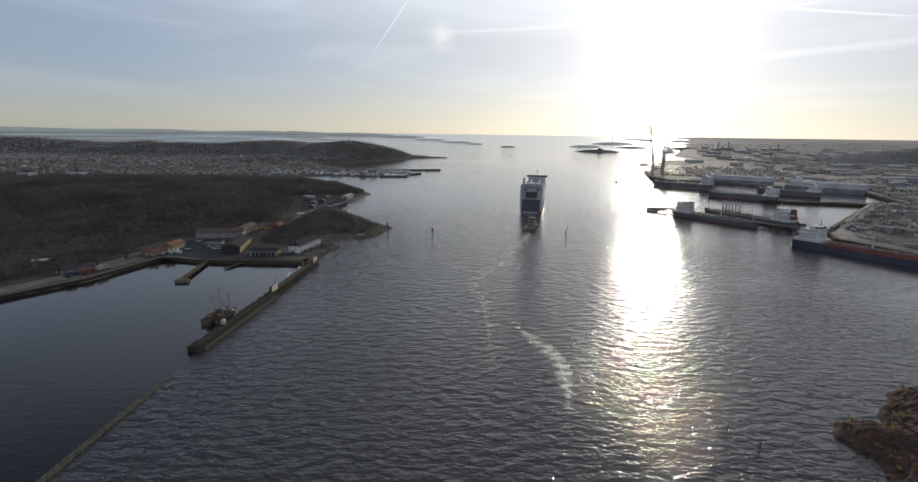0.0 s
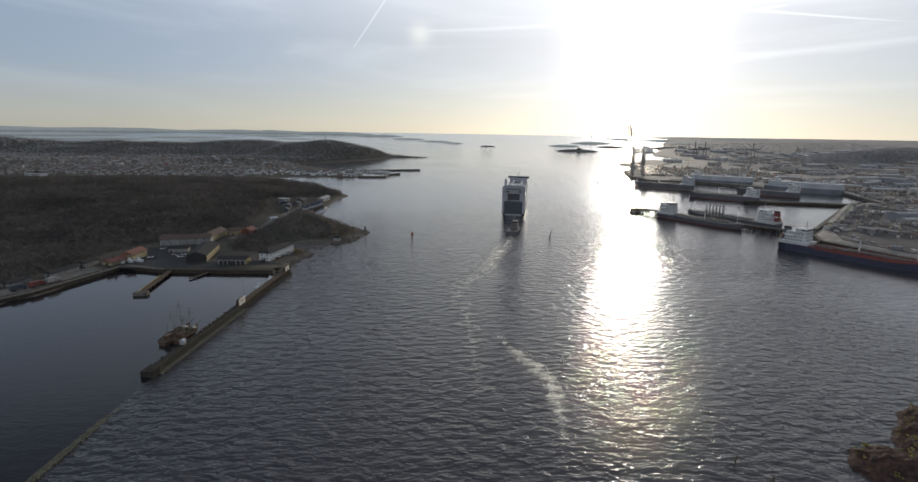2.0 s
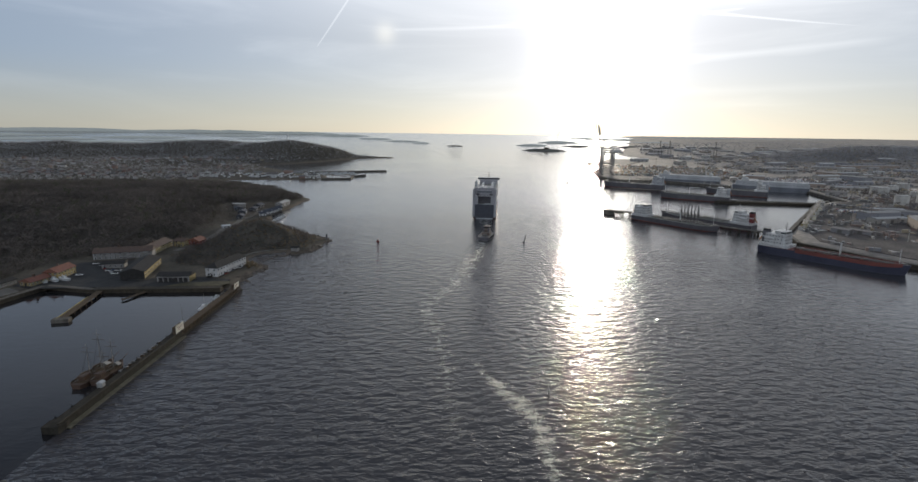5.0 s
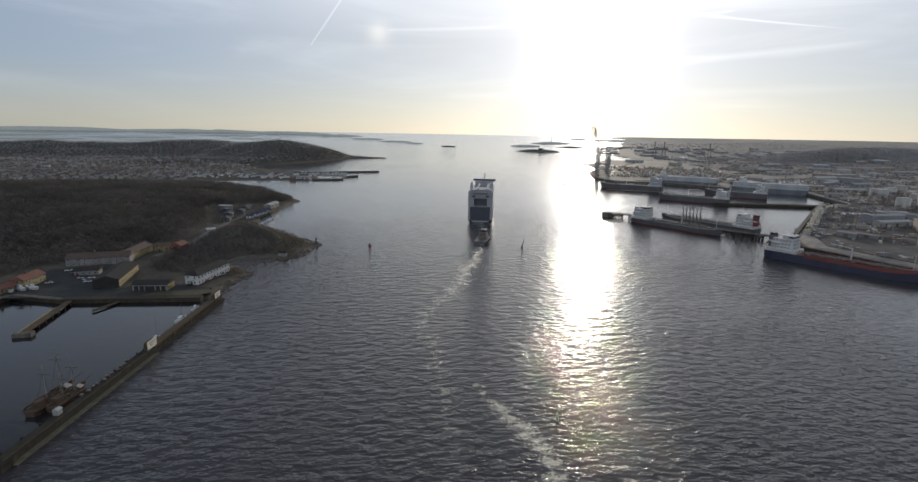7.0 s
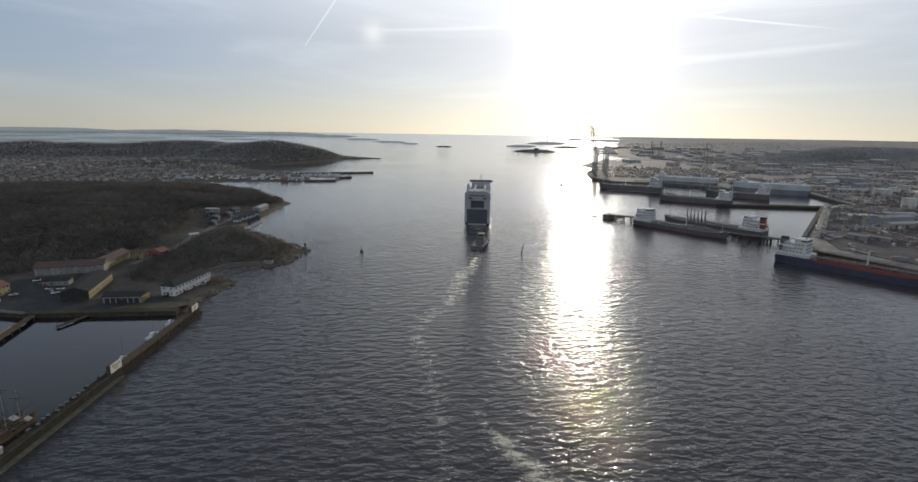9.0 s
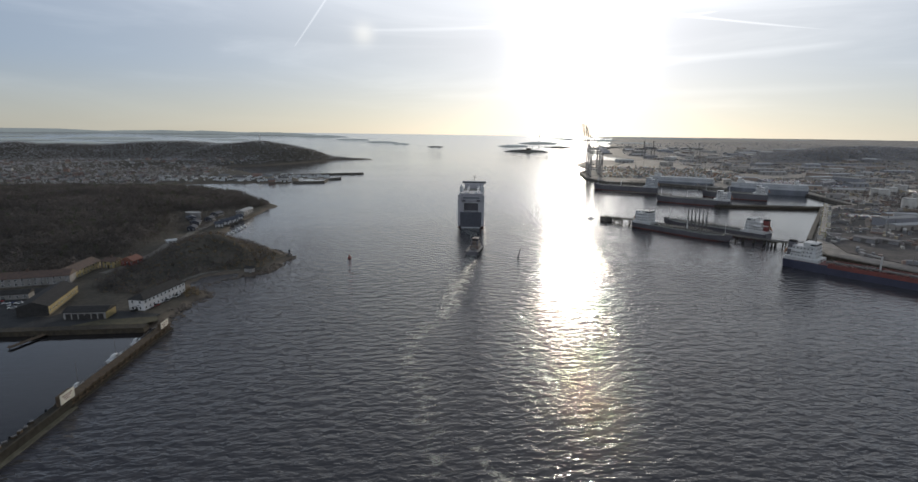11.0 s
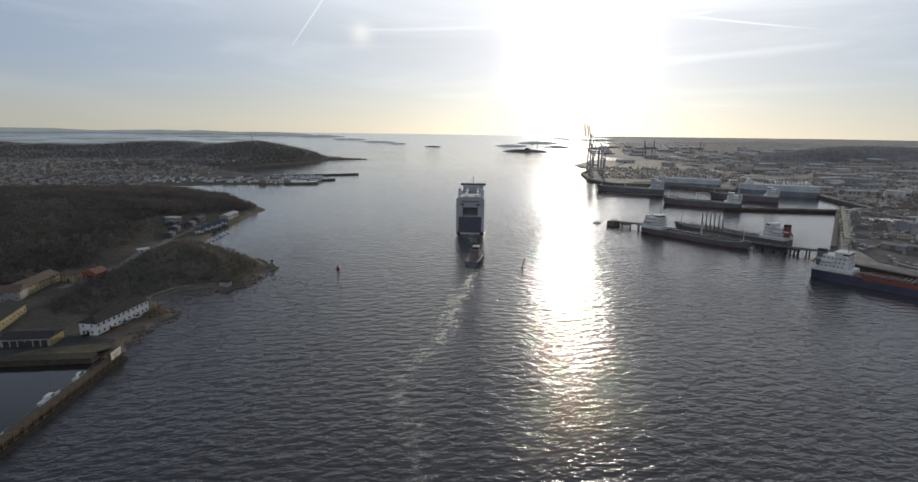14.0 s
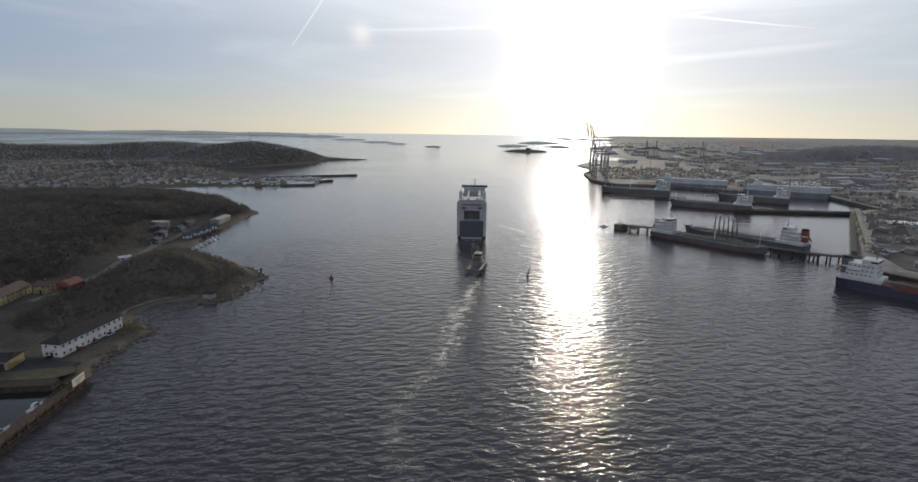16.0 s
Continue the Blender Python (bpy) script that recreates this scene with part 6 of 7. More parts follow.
M_CRANE = material("crane_steel", (0.29, 0.275, 0.265), (0.2, 0.19, 0.185), 0.2, 0.5)
M_TOWN_WALL = palette("town_walls", [(0.5, 0.49, 0.47), (0.34, 0.31, 0.28), (0.26, 0.235, 0.21), (0.25, 0.16, 0.13), (0.42, 0.42, 0.42), (0.32, 0.28, 0.21)], 0.8)
M_ROW_WALL = material("white_gable_render", (0.5, 0.47, 0.44), (0.36, 0.34, 0.31), 0.3, 0.8)
M_TOWN_ROOF = palette("town_roofs", [(0.16, 0.12, 0.105), (0.12, 0.11, 0.105), (0.2, 0.13, 0.105), (0.17, 0.17, 0.17)], 0.7)


def east_z(x, y):
    return float(east_height(np.array([float(x)]), np.array([float(y)]))[0])


quay("quay_oil_harbour", [(391, 572), (586, 777), (625, 804)], 4.0, 4.4, "long concrete quay lit yellow by the low sun", body=M_CONCRETE)
quay("quay_inner", [(656, 806), (701, 945), (691, 977), (601, 1012), (521, 1132), (430, 1142), (422, 1228), (468, 1400), (547, 1532)], 6.0, 4.4, "concrete quay of the inner port", body=M_CONCRETE)
quay("quay_berth", [(521, 258), (441, 349), (382, 440), (354, 512), (372, 550)], 3.0, 4.2, "low quay behind the tanker berth")


def pile_jetty(line, width, top, label, gap=9.0, name="jetty"):
    j = thing(name, Matrix(), label, "jetty")
    for (x0, y0), (x1, y1) in zip(line, line[1:]):
        m = heading(x0, y0, x1, y1)
        l = math.hypot(x1 - x0, y1 - y0)
        part("deck", Build().box(-width / 2, -0.5, top - 0.7, width / 2, l + 0.5, top, m), M_CONCRETE, j)
        part("pipe", Build().beam(m @ Vector((width * 0.28, 0, top + 0.6)), m @ Vector((width * 0.28, l, top + 0.6)), 0.3, n=6).beam(m @ Vector((width * 0.05, 0, top + 0.6)), m @ Vector((width * 0.05, l, top + 0.6)), 0.25, n=6), M_STEEL, j)
        rb = Build()
        rail(rb, [(-width / 2, 0, top), (-width / 2, l, top)], every=4)
        part("railing", rb, M_STEEL, j).matrix_basis = m
        for i in range(int(l / gap) + 1):
            for sx in (-0.36, 0.36):
                part("post", Build().drum(0, 0, -5, top - 0.7, 0.55, 8), M_WALL_WET, j).matrix_basis = m @ pose(sx * width, i * gap, 0)
    return j


j1 = pile_jetty([(244, 706), (272, 682), (330, 584), (352, 558), (374, 552)], 7, 5.0, "concrete tanker jetty on piles with pipes")
part("jetty_head", Build().box(-5, -5, -5, 5, 5, 5.2, pose(244, 706, 0, 0, 0, 30)), M_CONCRETE, j1)
part("platform", Build().box(-8, -13, 3.6, 8, 13, 5.4, heading(305.5, 623, 333, 575)), M_CONCRETE, j1)


def loading_arm(m):
    a = thing("loading_arm", m, "tall grey marine loading arm on the jetty", "loading arm", "loading arms on the jetty")
    part("riser", Build().drum(0, 0, 0, 9, 0.8, 8).drum(0, 0, 0, 0.6, 1.4, 8), M_STEEL, a)
    part("inner_arm", Build().beam((0, 0, 9), (0.8, 0, 19), 0.5, 0.35, 6), M_STEEL, a)
    part("outer_arm", Build().beam((0.8, 0.5, 19), (2.6, 0.5, 8.5), 0.36, 0.26, 6), M_STEEL, a)
    part("counterweight", Build().box(-1.6, -0.6, 7.0, -0.4, 0.6, 8.6), M_STEEL, a)
    part("stay", Build().beam((-1.0, -0.5, 8), (0.6, -0.5, 17.5), 0.16).beam((0.8, -0.4, 19), (0.4, -0.4, 21.2), 0.3, 0.2), M_STEEL, a)


for i in range(6):
    loading_arm(heading(300.5 + i * 2.0, 632 - i * 3.5, 320, 598) @ pose(0.0, 0, 5.4))
for x, y in ((252, 694), (322, 606), (346, 566)):
    dol = thing("mooring_dolphin", pose(x, y, 0), "concrete mooring dolphin with bollard", "dolphin", "mooring dolphins")
    part("cap", Build().box(-3, -3, 2.8, 3, 3, 4.4), M_CONCRETE, dol)
    for sx in (-2, 2):
        for sy in (-2, 2):
            part("pile", Build().drum(sx, sy, -5, 2.8, 0.5, 8), M_WALL_WET, dol)
    part("bollard", Build().drum(0, 0, 4.4, 5.2, 0.4, 8), M_BLACK, dol)

bw = Build().slab([(448, 814), (452, 806), (592, 772), (594, 781)], -4, 3.0)
solid("breakwater", bw, M_WALL_WET, "dark straight stone breakwater with level top", "breakwater", kind="structure")
pile_jetty([(452, 812), (592, 778)], 3, 4.2, "walkway with pipes along the breakwater", 12, "walkway")
pile_jetty([(352, 985), (452, 938)], 6, 3.6, "low outer jetty on piles", 10)

# pipe rack and sheds on the oil quay
rack = thing("pipe_rack", heading(410, 581, 596, 785), "yellow-lit pipe rack running along the oil quay", "pipe rack")
for i in range(28):
    # yellow colour on the trestles stands for low sunlight on the steel
    part("trestle", Build().box(-2.6, i * 9.8, -1, -2.2, i * 9.8 + 0.4, 5).box(2.2, i * 9.8, -1, 2.6, i * 9.8 + 0.4, 5).box(-2.6, i * 9.8, 4.6, 2.6, i * 9.8 + 0.4, 5), M_YELLOW_EDGE_SUN, rack)
for k, x in enumerate((-1.8, -1.0, -0.1, 0.9, 1.8)):
    part("pipe", Build().beam((x, -2, 5.4), (x, 268, 5.4), 0.34, n=6), M_STEEL, rack)
rack.location.z = 4.0
for i in range(16):
    u = i / 16
    x, y = 402 + 186 * u, 575 + 204 * u
    sh = thing("pump_house", heading(x + (i % 3) * 2, y - (i % 3) * 2, x + 186, y + 204, 4.0), "small pale pump house on the oil quay", "building", "pump houses on the oil quay")
    part("wall", Build().box(-2.2, 0, -1, 2.2, 4 + i % 4 * 2, 3 + i % 3), M_CREAM if i % 2 else M_TANK, sh)
    part("roof", Build().box(-2.5, -0.3, 3 + i % 3, 2.5, 4.3 + i % 4 * 2, 3.3 + i % 3), M_SHED_ROOF, sh)


M_APRON = material("worn_port_asphalt", (0.15, 0.132, 0.122), (0.085, 0.076, 0.072), 0.05, 0.85, bump=0.2, bump_scale=0.8, fine=0.3, spec=0.15)
solid("terminal_paving", Build().slab([(376, 516), (400, 448), (456, 362), (545, 300), (760, 360), (900, 600), (820, 760), (690, 800), (640, 796), (592, 768), (408, 574)], 3.4, 4.47), M_APRON, "worn brown-grey asphalt apron behind the tanker berth", "pavement", kind="structure")


# roads and the clutter of the terminal
def port_road(line, width, label="dark asphalt road through the port"):
    b = Build()
    for (x0, y0), (x1, y1) in zip(line, line[1:]):
        l = math.hypot(x1 - x0, y1 - y0)
        n = max(1, int(l / 30))
        m = heading(x0, y0, x1, y1)
        for i in range(n):
            p, q = m @ Vector((0, i * l / n, 0)), m @ Vector((0, (i + 1) * l / n, 0))
            za, zb = east_z(p.x, p.y) + 0.5, east_z(q.x, q.y) + 0.5
            w = width / 2
            b.add([m @ Vector((-w, i * l / n - 0.3, za)), m @ Vector((w, i * l / n - 0.3, za)), m @ Vector((w, (i + 1) * l / n + 0.3, zb)), m @ Vector((-w, (i + 1) * l / n + 0.3, zb)),
                   m @ Vector((-w, i * l / n - 0.3, za - 1.5)), m @ Vector((w, i * l / n - 0.3, za - 1.5)), m @ Vector((w, (i + 1) * l / n + 0.3, zb - 1.5)), m @ Vector((-w, (i + 1) * l / n + 0.3, zb - 1.5))],
                  ((0, 1, 2, 3), (0, 3, 7, 4), (1, 5, 6, 2)))
    return solid("road", b, M_ASPHALT, label, "road", kind="structure")


port_road([(400, 500), (430, 560), (620, 760), (668, 800), (730, 960), (800, 1200)], 12)
port_road([(430, 560), (560, 520), (800, 480), (1100, 500)], 10)
port_road([(668, 800), (820, 740), (1100, 700), (1500, 720)], 12)
port_road([(730, 960), (900, 1010), (1200, 1050), (1700, 1150)], 14)
port_road([(480, 1160), (640, 1180), (800, 1200), (1200, 1320), (1800, 1500)], 14)
port_road([(520, 1240), (600, 1560), (820, 1900)], 12)
crng = random.Random(77)
gear = Build()
n = 0
cl = []
for k in range(600):
    d = 520 + 2100 * crng.random() ** 0.75
    a = radians(crng.uniform(30, 56))
    cl.append((d * math.sin(a), 100 + d * math.cos(a), crng.choice((43, -47, 60, -30, 5)), crng.uniform(8, 30)))
cx_, cy_ = [], []
rows_ = []
for x, y, t, r in cl:
    for i in range(crng.randrange(6, 18)):
        u, v = crng.gauss(0, r), crng.gauss(0, r * 0.35)
        q = pose(x, y, 0, 0, 0, t) @ Vector((u, v, 0))
        cx_.append(q.x), cy_.append(q.y), rows_.append(t)
sd_ = shore_distance(np.array(cx_), np.array(cy_), EAST)
zz_ = east_height(np.array(cx_), np.array(cy_))
for x, y, t, s_, z_ in zip(cx_, cy_, rows_, sd_, zz_):
    if s_ < 12 or (430 < x < 760 and 1200 < y < 1640) or (790 < x < 900 and 1330 < y < 1580):
        continue
    w, l, h = crng.uniform(1.2, 3.2), crng.uniform(2, 13), crng.uniform(0.8, 4.2)
    if crng.random() < 0.1:
        w, l, h = 0.5, 0.5, crng.uniform(6, 15)
    gear.box(-w / 2, -l / 2, -0.5, w / 2, l / 2, h, pose(x, y, z_, 0, 0, t + crng.choice((0, 0, 90))))
solid("port_equipment", gear, M_GEAR, "scattered containers, huts, pipe bundles and machinery on the terminal", "equipment", kind="stuff")

# low pipe runs, pump skids and stacked gear on the apron behind the berth
yard = Build()
for k in range(46):
    x, y = crng.uniform(410, 700), crng.uniform(470, 770)
    if y > 565 + (x - 400) * 1.02 or y < 470 + (x - 430) * 0.3:
        continue
    t, n_ = crng.choice((43, -47)), crng.randrange(5, 16)
    for i in range(n_):
        q = pose(x, y, 4.4, 0, 0, t) @ pose(crng.gauss(0, 9), i * 2.6 - n_ * 1.3, 0, 0, 0, crng.choice((0, 90)))
        if shore_distance(np.array([q.translation.x]), np.array([q.translation.y]), EAST)[0] > 9:
            yard.box(-crng.uniform(0.3, 1.1), -crng.uniform(1, 6), -0.4, crng.uniform(0.3, 1.1), crng.uniform(1, 6), crng.uniform(0.5, 2.6), q)
solid("yard_gear", yard, M_GEAR, "low pipe bundles, skids and stacked gear on the apron", "equipment", kind="stuff")

# container cranes with raised booms
def crane(x, y, turn, boom_up=72, scale=1.0):
    z = east_z(x, y)
    c = thing("container_crane", pose(x, y, z, 0, 0, turn) @ Matrix.Scale(scale, 4), "tall grey container crane with its boom raised", "crane", "container cranes on the quay")
    for sx in (-9, 9):
        for sy in (-11, 11):
            leg = part("leg", Build().beam((sx, sy, 0), (sx * 0.8, sy, 46), 1.3, 1.0), M_CRANE, c)
            part("bogie", Build().box(sx - 3, sy - 1, 0, sx + 3, sy + 1, 2.2), M_STEEL, leg)
    for sy in (-11, 11):
        part("portal_beam", Build().box(-10, sy - 0.8, 14, 10, sy + 0.8, 16.2), M_CRANE, c)
        part("upper_beam", Build().box(-8, sy - 0.8, 44, 8, sy + 0.8, 46.5), M_CRANE, c)
        part("brace", Build().beam((-9, sy, 16), (7.5, sy, 44), 0.6).beam((9, sy, 16), (-7.5, sy, 44), 0.6), M_CRANE, c)
    for sx in (-8.6, 8.6):
        part("sill_beam", Build().box(sx - 0.8, -11, 14, sx + 0.8, 11, 16), M_CRANE, c)
    part("girder", Build().box(-3, -30, 46, -1.4, 13, 49).box(1.4, -30, 46, 3, 13, 49), M_CRANE, c)
    part("machine_house", Build().box(-4, -24, 49, 4, -10, 54), M_SHIP_GREY, c)
    a = radians(boom_up)
    tip = (0, 13 + 52 * math.cos(a), 48 + 52 * math.sin(a))
    bm = Build()
    for sx in (-2.2, 2.2):
        bm.beam((sx, 13, 48), (sx, tip[1], tip[2]), 0.95, 0.7)
    for i in range(7):
        f = (i + 0.5) / 7
        bm.beam((-2.2, 13 + (tip[1] - 13) * f, 48 + (tip[2] - 48) * f), (2.2, 13 + (tip[1] - 13) * f, 48 + (tip[2] - 48) * f), 0.35)
    part("boom", bm, M_CRANE, c, "raised boom")
    part("apex_frame", Build().beam((-7, 9, 46), (0, 6, 76), 0.8, 0.5).beam((7, 9, 46), (0, 6, 76), 0.8, 0.5).beam((0, 6, 76), (0, -20, 49), 0.35).beam((0, 6, 76), (0, tip[1] * 0.8 + 2.6, 48 + (tip[2] - 48) * 0.7), 0.25), M_CRANE, c)
    part("cab", Build().box(-1.5, 6, 42, 1.5, 9.5, 45), M_SHIP_WHITE, c)
    part("spreader", Build().box(-3.2, 1, 24, 3.2, 3.4, 25).beam((-2, 2, 25), (-1, 2, 46), 0.08).beam((2, 2, 25), (1, 2, 46), 0.08), M_STEEL, c)
    return c


for x, y, t, up, sc in ((449, 1262, 78, 80, 1.1), (470, 1330, 76, 82, 1.15), (500, 1420, 70, 78, 1.2), (532, 1505, 70, 82, 1.25)):
    crane(x, y, t, up, sc)
for x, y, h in ((1061, 2276, 66), (1107, 2283, 66), (1339, 2320, 60)):
    z = east_z(x, y)
    far = thing("gantry_crane", pose(x, y, z, 0, 0, 24), "slender dark gantry crane at the far terminal", "crane", "cranes of the far terminal")
    for sx in (-11, 11):
        part("leg", Build().beam((sx, 0, -1), (sx * 0.7, 0, h * 0.5), 1.4, 1.1), M_STEEL, far)
    part("girder", Build().box(-26, -2, h * 0.5, 20, 2, h * 0.5 + 4), M_STEEL, far)
    part("mast", Build().beam((0, 0, h * 0.5), (0, 0, h), 1.9, 1.5), M_STEEL, far)
    part("masthead", Build().box(-2.6, -2, h - 3, 2.6, 2, h), M_STEEL, far)

# container stacks
rng = random.Random(8)
stack = Build()
for r in range(26):
    for c in range(44):
        if rng.random() < 0.2:
            continue
        u, v = r * 14 + rng.uniform(-0.3, 0.3), c * 7.2
        if c % 9 == 8:
            continue
        h = rng.choice((1, 1, 2, 2, 3))
        p = Matrix.Translation((470, 1255, 4.0)) @ pose(0, 0, 0, 0, 0, -14) @ Vector((v, u, 0))
        if shore_distance(np.array([p.x]), np.array([p.y]), EAST)[0] < 26:
            continue
        for k in range(h):
            stack.box(-3.05, -1.22, 0.1 + k * 2.6, 3.05, 1.22, 2.62 + k * 2.6, pose(p.x, p.y, east_z(p.x, p.y), 0, 0, 62 + rng.uniform(-1, 1)))
solid("containers", stack, M_BOXES, "stacked steel shipping containers in rusty reds, blues and greys", "containers", kind="stuff")


def parked_rows(x, y, turn, rows, cols, label, skip=0.12, name="parked_cars", gx=2.7, gy=8.5):
    b = Build()
    m = pose(x, y, 0, 0, 0, turn)
    for r in range(rows):
        for c in range(cols):
            if rng.random() < skip:
                continue
            p = m @ Vector((c * gx, r * gy, 0))
            q = pose(p.x, p.y, east_z(p.x, p.y), 0, 0, turn)
            b.loft([[q @ Vector(v) for v in ((-0.9, -2.2, 0.3), (0.9, -2.2, 0.3), (0.9, 2.2, 0.3), (-0.9, 2.2, 0.3))], [q @ Vector(v) for v in ((-0.9, -2.1, 0.9), (0.9, -2.1, 0.9), (0.9, 2.1, 0.9), (-0.9, 2.1, 0.9))],
                    [q @ Vector(v) for v in ((-0.7, -1.2, 1.45), (0.7, -1.2, 1.45), (0.7, 0.6, 1.45), (-0.7, 0.6, 1.45))]])
    return solid(name, b, M_LOT, label, "cars", kind="stuff")


parked_rows(740, 1130, -35, 14, 60, "rows of new cars parked on the terminal")
parked_rows(860, 900, -35, 12, 70, "long rows of parked export cars")
parked_rows(640, 1260, -20, 14, 60, "rows of parked cars behind the container yard")
parked_rows(455, 470, -58, 1, 22, "short row of cars parked behind the berth", 0.2)
parked_rows(552, 700, -32, 3, 16, "few rows of cars parked beside the oil quay", 0.2)


def shed(x, y, w, l, h, turn, label="plain industrial shed with a low roof", name="warehouse", pitch=0.06):
    s = thing(name, pose(x, y, east_z(x, y), 0, 0, turn), label, "building", "port sheds")
    part("wall", Build().box(-w / 2, -l / 2, -2, w / 2, l / 2, h), M_SHED, s)
    part("roof", Build().gable(-w / 2, -l / 2, w / 2, l / 2, h + 0.03, h + w * pitch + 0.6, 0.5, 0.4), M_SHED_ROOF, s)
    n = max(1, int(l / 14))
    for i in range(min(n, 6)):
        yy = -l / 2 + (i + 0.5) * l / min(n, 6)
        part("gate", Build().box(-w / 2 - 0.08, yy - 2, 0, -w / 2 - 0.01, yy + 2, 4.2), M_STEEL, s)
    part("gable_gate", Build().box(-2.5, -l / 2 - 0.08, 0, 2.5, -l / 2 - 0.01, 4.5), M_STEEL, s)
    return s


for row in ((432, 556, 9, 17, 5, 22), (449, 551, 7, 20, 4, 22), (538, 615, 12, 44, 6, 98), (600, 660, 14, 42, 7, 48), (610, 690, 10, 36, 5, 78), (640, 640, 16, 30, 8, 48), (1047, 1278, 16, 96, 8, 96), (1360, 1542, 24, 190, 9, 91),
            (855, 1076, 14, 66, 7, 120), (930, 1180, 20, 60, 9, 100), (760, 1010, 14, 40, 7, 60), (700, 880, 10, 30, 6, 50)):
    shed(*row)
srng = random.Random(21)
placed = []
while len(placed) < 120:
    d = 700 + 2600 * srng.random() ** 0.8
    a = radians(srng.uniform(24, 52))
    x, y = d * math.sin(a), 100 + d * math.cos(a)
    if shore_distance(np.array([x]), np.array([y]), EAST)[0] < 60 or (430 < x < 760 and 1200 < y < 1640) or any(math.hypot(x - p, y - q) < 45 for p, q in placed) or (1300 < x < 2000 and 1700 < y < 2150):
        continue
    placed.append((x, y))
    k = 0.55 + d / 3000
    shed(x, y, srng.uniform(10, 26) * k, srng.uniform(18, 70) * k, srng.uniform(5, 11), srng.choice((-35, 55, 80, 95, 10)) + srng.uniform(-6, 6))


def oil_tank(x, y, r, h):
    t = thing("storage_tank", pose(x, y, east_z(x, y)), "pale cylindrical oil storage tank", "tank", "oil tanks")
    part("shell", Build().drum(0, 0, -1, h, r, 28), M_TANK, t)
    part("roof", Build().drum(0, 0, h, h + r * 0.09, r * 1.01, 28, r * 0.1), M_TANK, t)
    part("rim", Build().drum(0, 0, h - 0.5, h + 0.05, r + 0.15, 28), M_STEEL, t)
    part("stair", Build().beam((r + 0.4, 0, 0), (r * 0.72, r * 0.75, h), 0.3), M_STEEL, t)


n = 0
while n < 46:
    x, y = srng.uniform(680, 1250), srng.uniform(560, 1000)
    if any(math.hypot(x - p, y - q) < 42 for p, q in placed) or x < 560 + (y - 560) * 0.7:
        continue
    placed.append((x, y))
    oil_tank(x, y, srng.uniform(8, 17), srng.uniform(8, 15))
    n += 1
for x, y, h in ((455, 520, 22), (480, 600, 24), (540, 700, 24), (620, 760, 24), (700, 1000, 28), (620, 1180, 30), (560, 1300, 32), (640, 1420, 32), (760, 1340, 32), (900, 1260, 30), (820, 820, 26)):
    lm = thing("light_mast", pose(x, y, east_z(x, y)), "tall steel floodlight mast in the port", "lamp", "floodlight masts")
    part("pole", Build().beam((0, 0, -1), (0, 0, h), 0.35, 0.15, 6), M_STEEL, lm)
    part("lamp_ring", Build().drum(0, 0, h - 0.6, h, 1.4, 8), M_STEEL, lm)

M_POOL = water_material("still_pool", 0.05, 0.04, 0.03)
for x, y, a, b, t in ((845, 1455, 110, 12, 169.5), (950, 1400, 60, 9, 104), (880, 1385, 34, 8, 96), (1420, 2000, 90, 18, 95), (1250, 1700, 70, 9, 92), (1010, 1560, 50, 9, 100)):
    ring = [(a * math.cos(q) * (1 + 0.15 * math.sin(3 * q)), b * math.sin(q) * (1 + 0.2 * math.cos(2 * q))) for q in (math.tau * i / 28 for i in range(28))]
    solid("pool", Build().slab(ring, -0.5, 1.2), M_POOL, "shallow pool of standing water reflecting the sky", "water", pose(x, y, east_z(x, y), 0, 0, t - 90), kind="structure")

# ---- town and marina in the west ----
def town_house(x, y, z, turn, w, l, h, label="small detached house with a pitched roof", group="houses of the town", wall=None, name="house"):
    o = thing(name, pose(x, y, z, 0, 0, turn), label, "building", group)
    b = Build().box(-w / 2, -l / 2, -3, w / 2, l / 2, h)
    for yy, s in ((-l / 2, 1), (l / 2, -1)):
        b.add([(-w / 2, yy, h), (w / 2, yy, h), (0, yy, h + w * 0.36)], ((0, 1, 2) if s > 0 else (2, 1, 0),))
    part("wall", b, wall or M_TOWN_WALL, o)
    part("roof", Build().gable(-w / 2, -l / 2, w / 2, l / 2, h + 0.05, h + w * 0.38, 0.5, 0.3), M_TOWN_ROOF, o)
    return o


kinds = [town_house(-700 - 20 * i, 1200, west_z(-700 - 20 * i, 1200), 30 * i, 6.5 + 0.7 * (i % 3), 8 + 1.4 * (i % 4), 3.2 + 0.8 * (i % 3)) for i in range(8)]
n = 0
while n < 230:
    x, y = -380 - 1250 * srng.random() ** 1.2, srng.uniform(1070, 1700)
    if shore_distance(np.array([x]), np.array([y]), WEST)[0] < 25:
        continue
    copy_thing(kinds[n % 8], pose(x, y, west_z(x, y), 0, 0, srng.choice((20, 110, 35, 65)) + srng.uniform(-12, 12)))
    n += 1
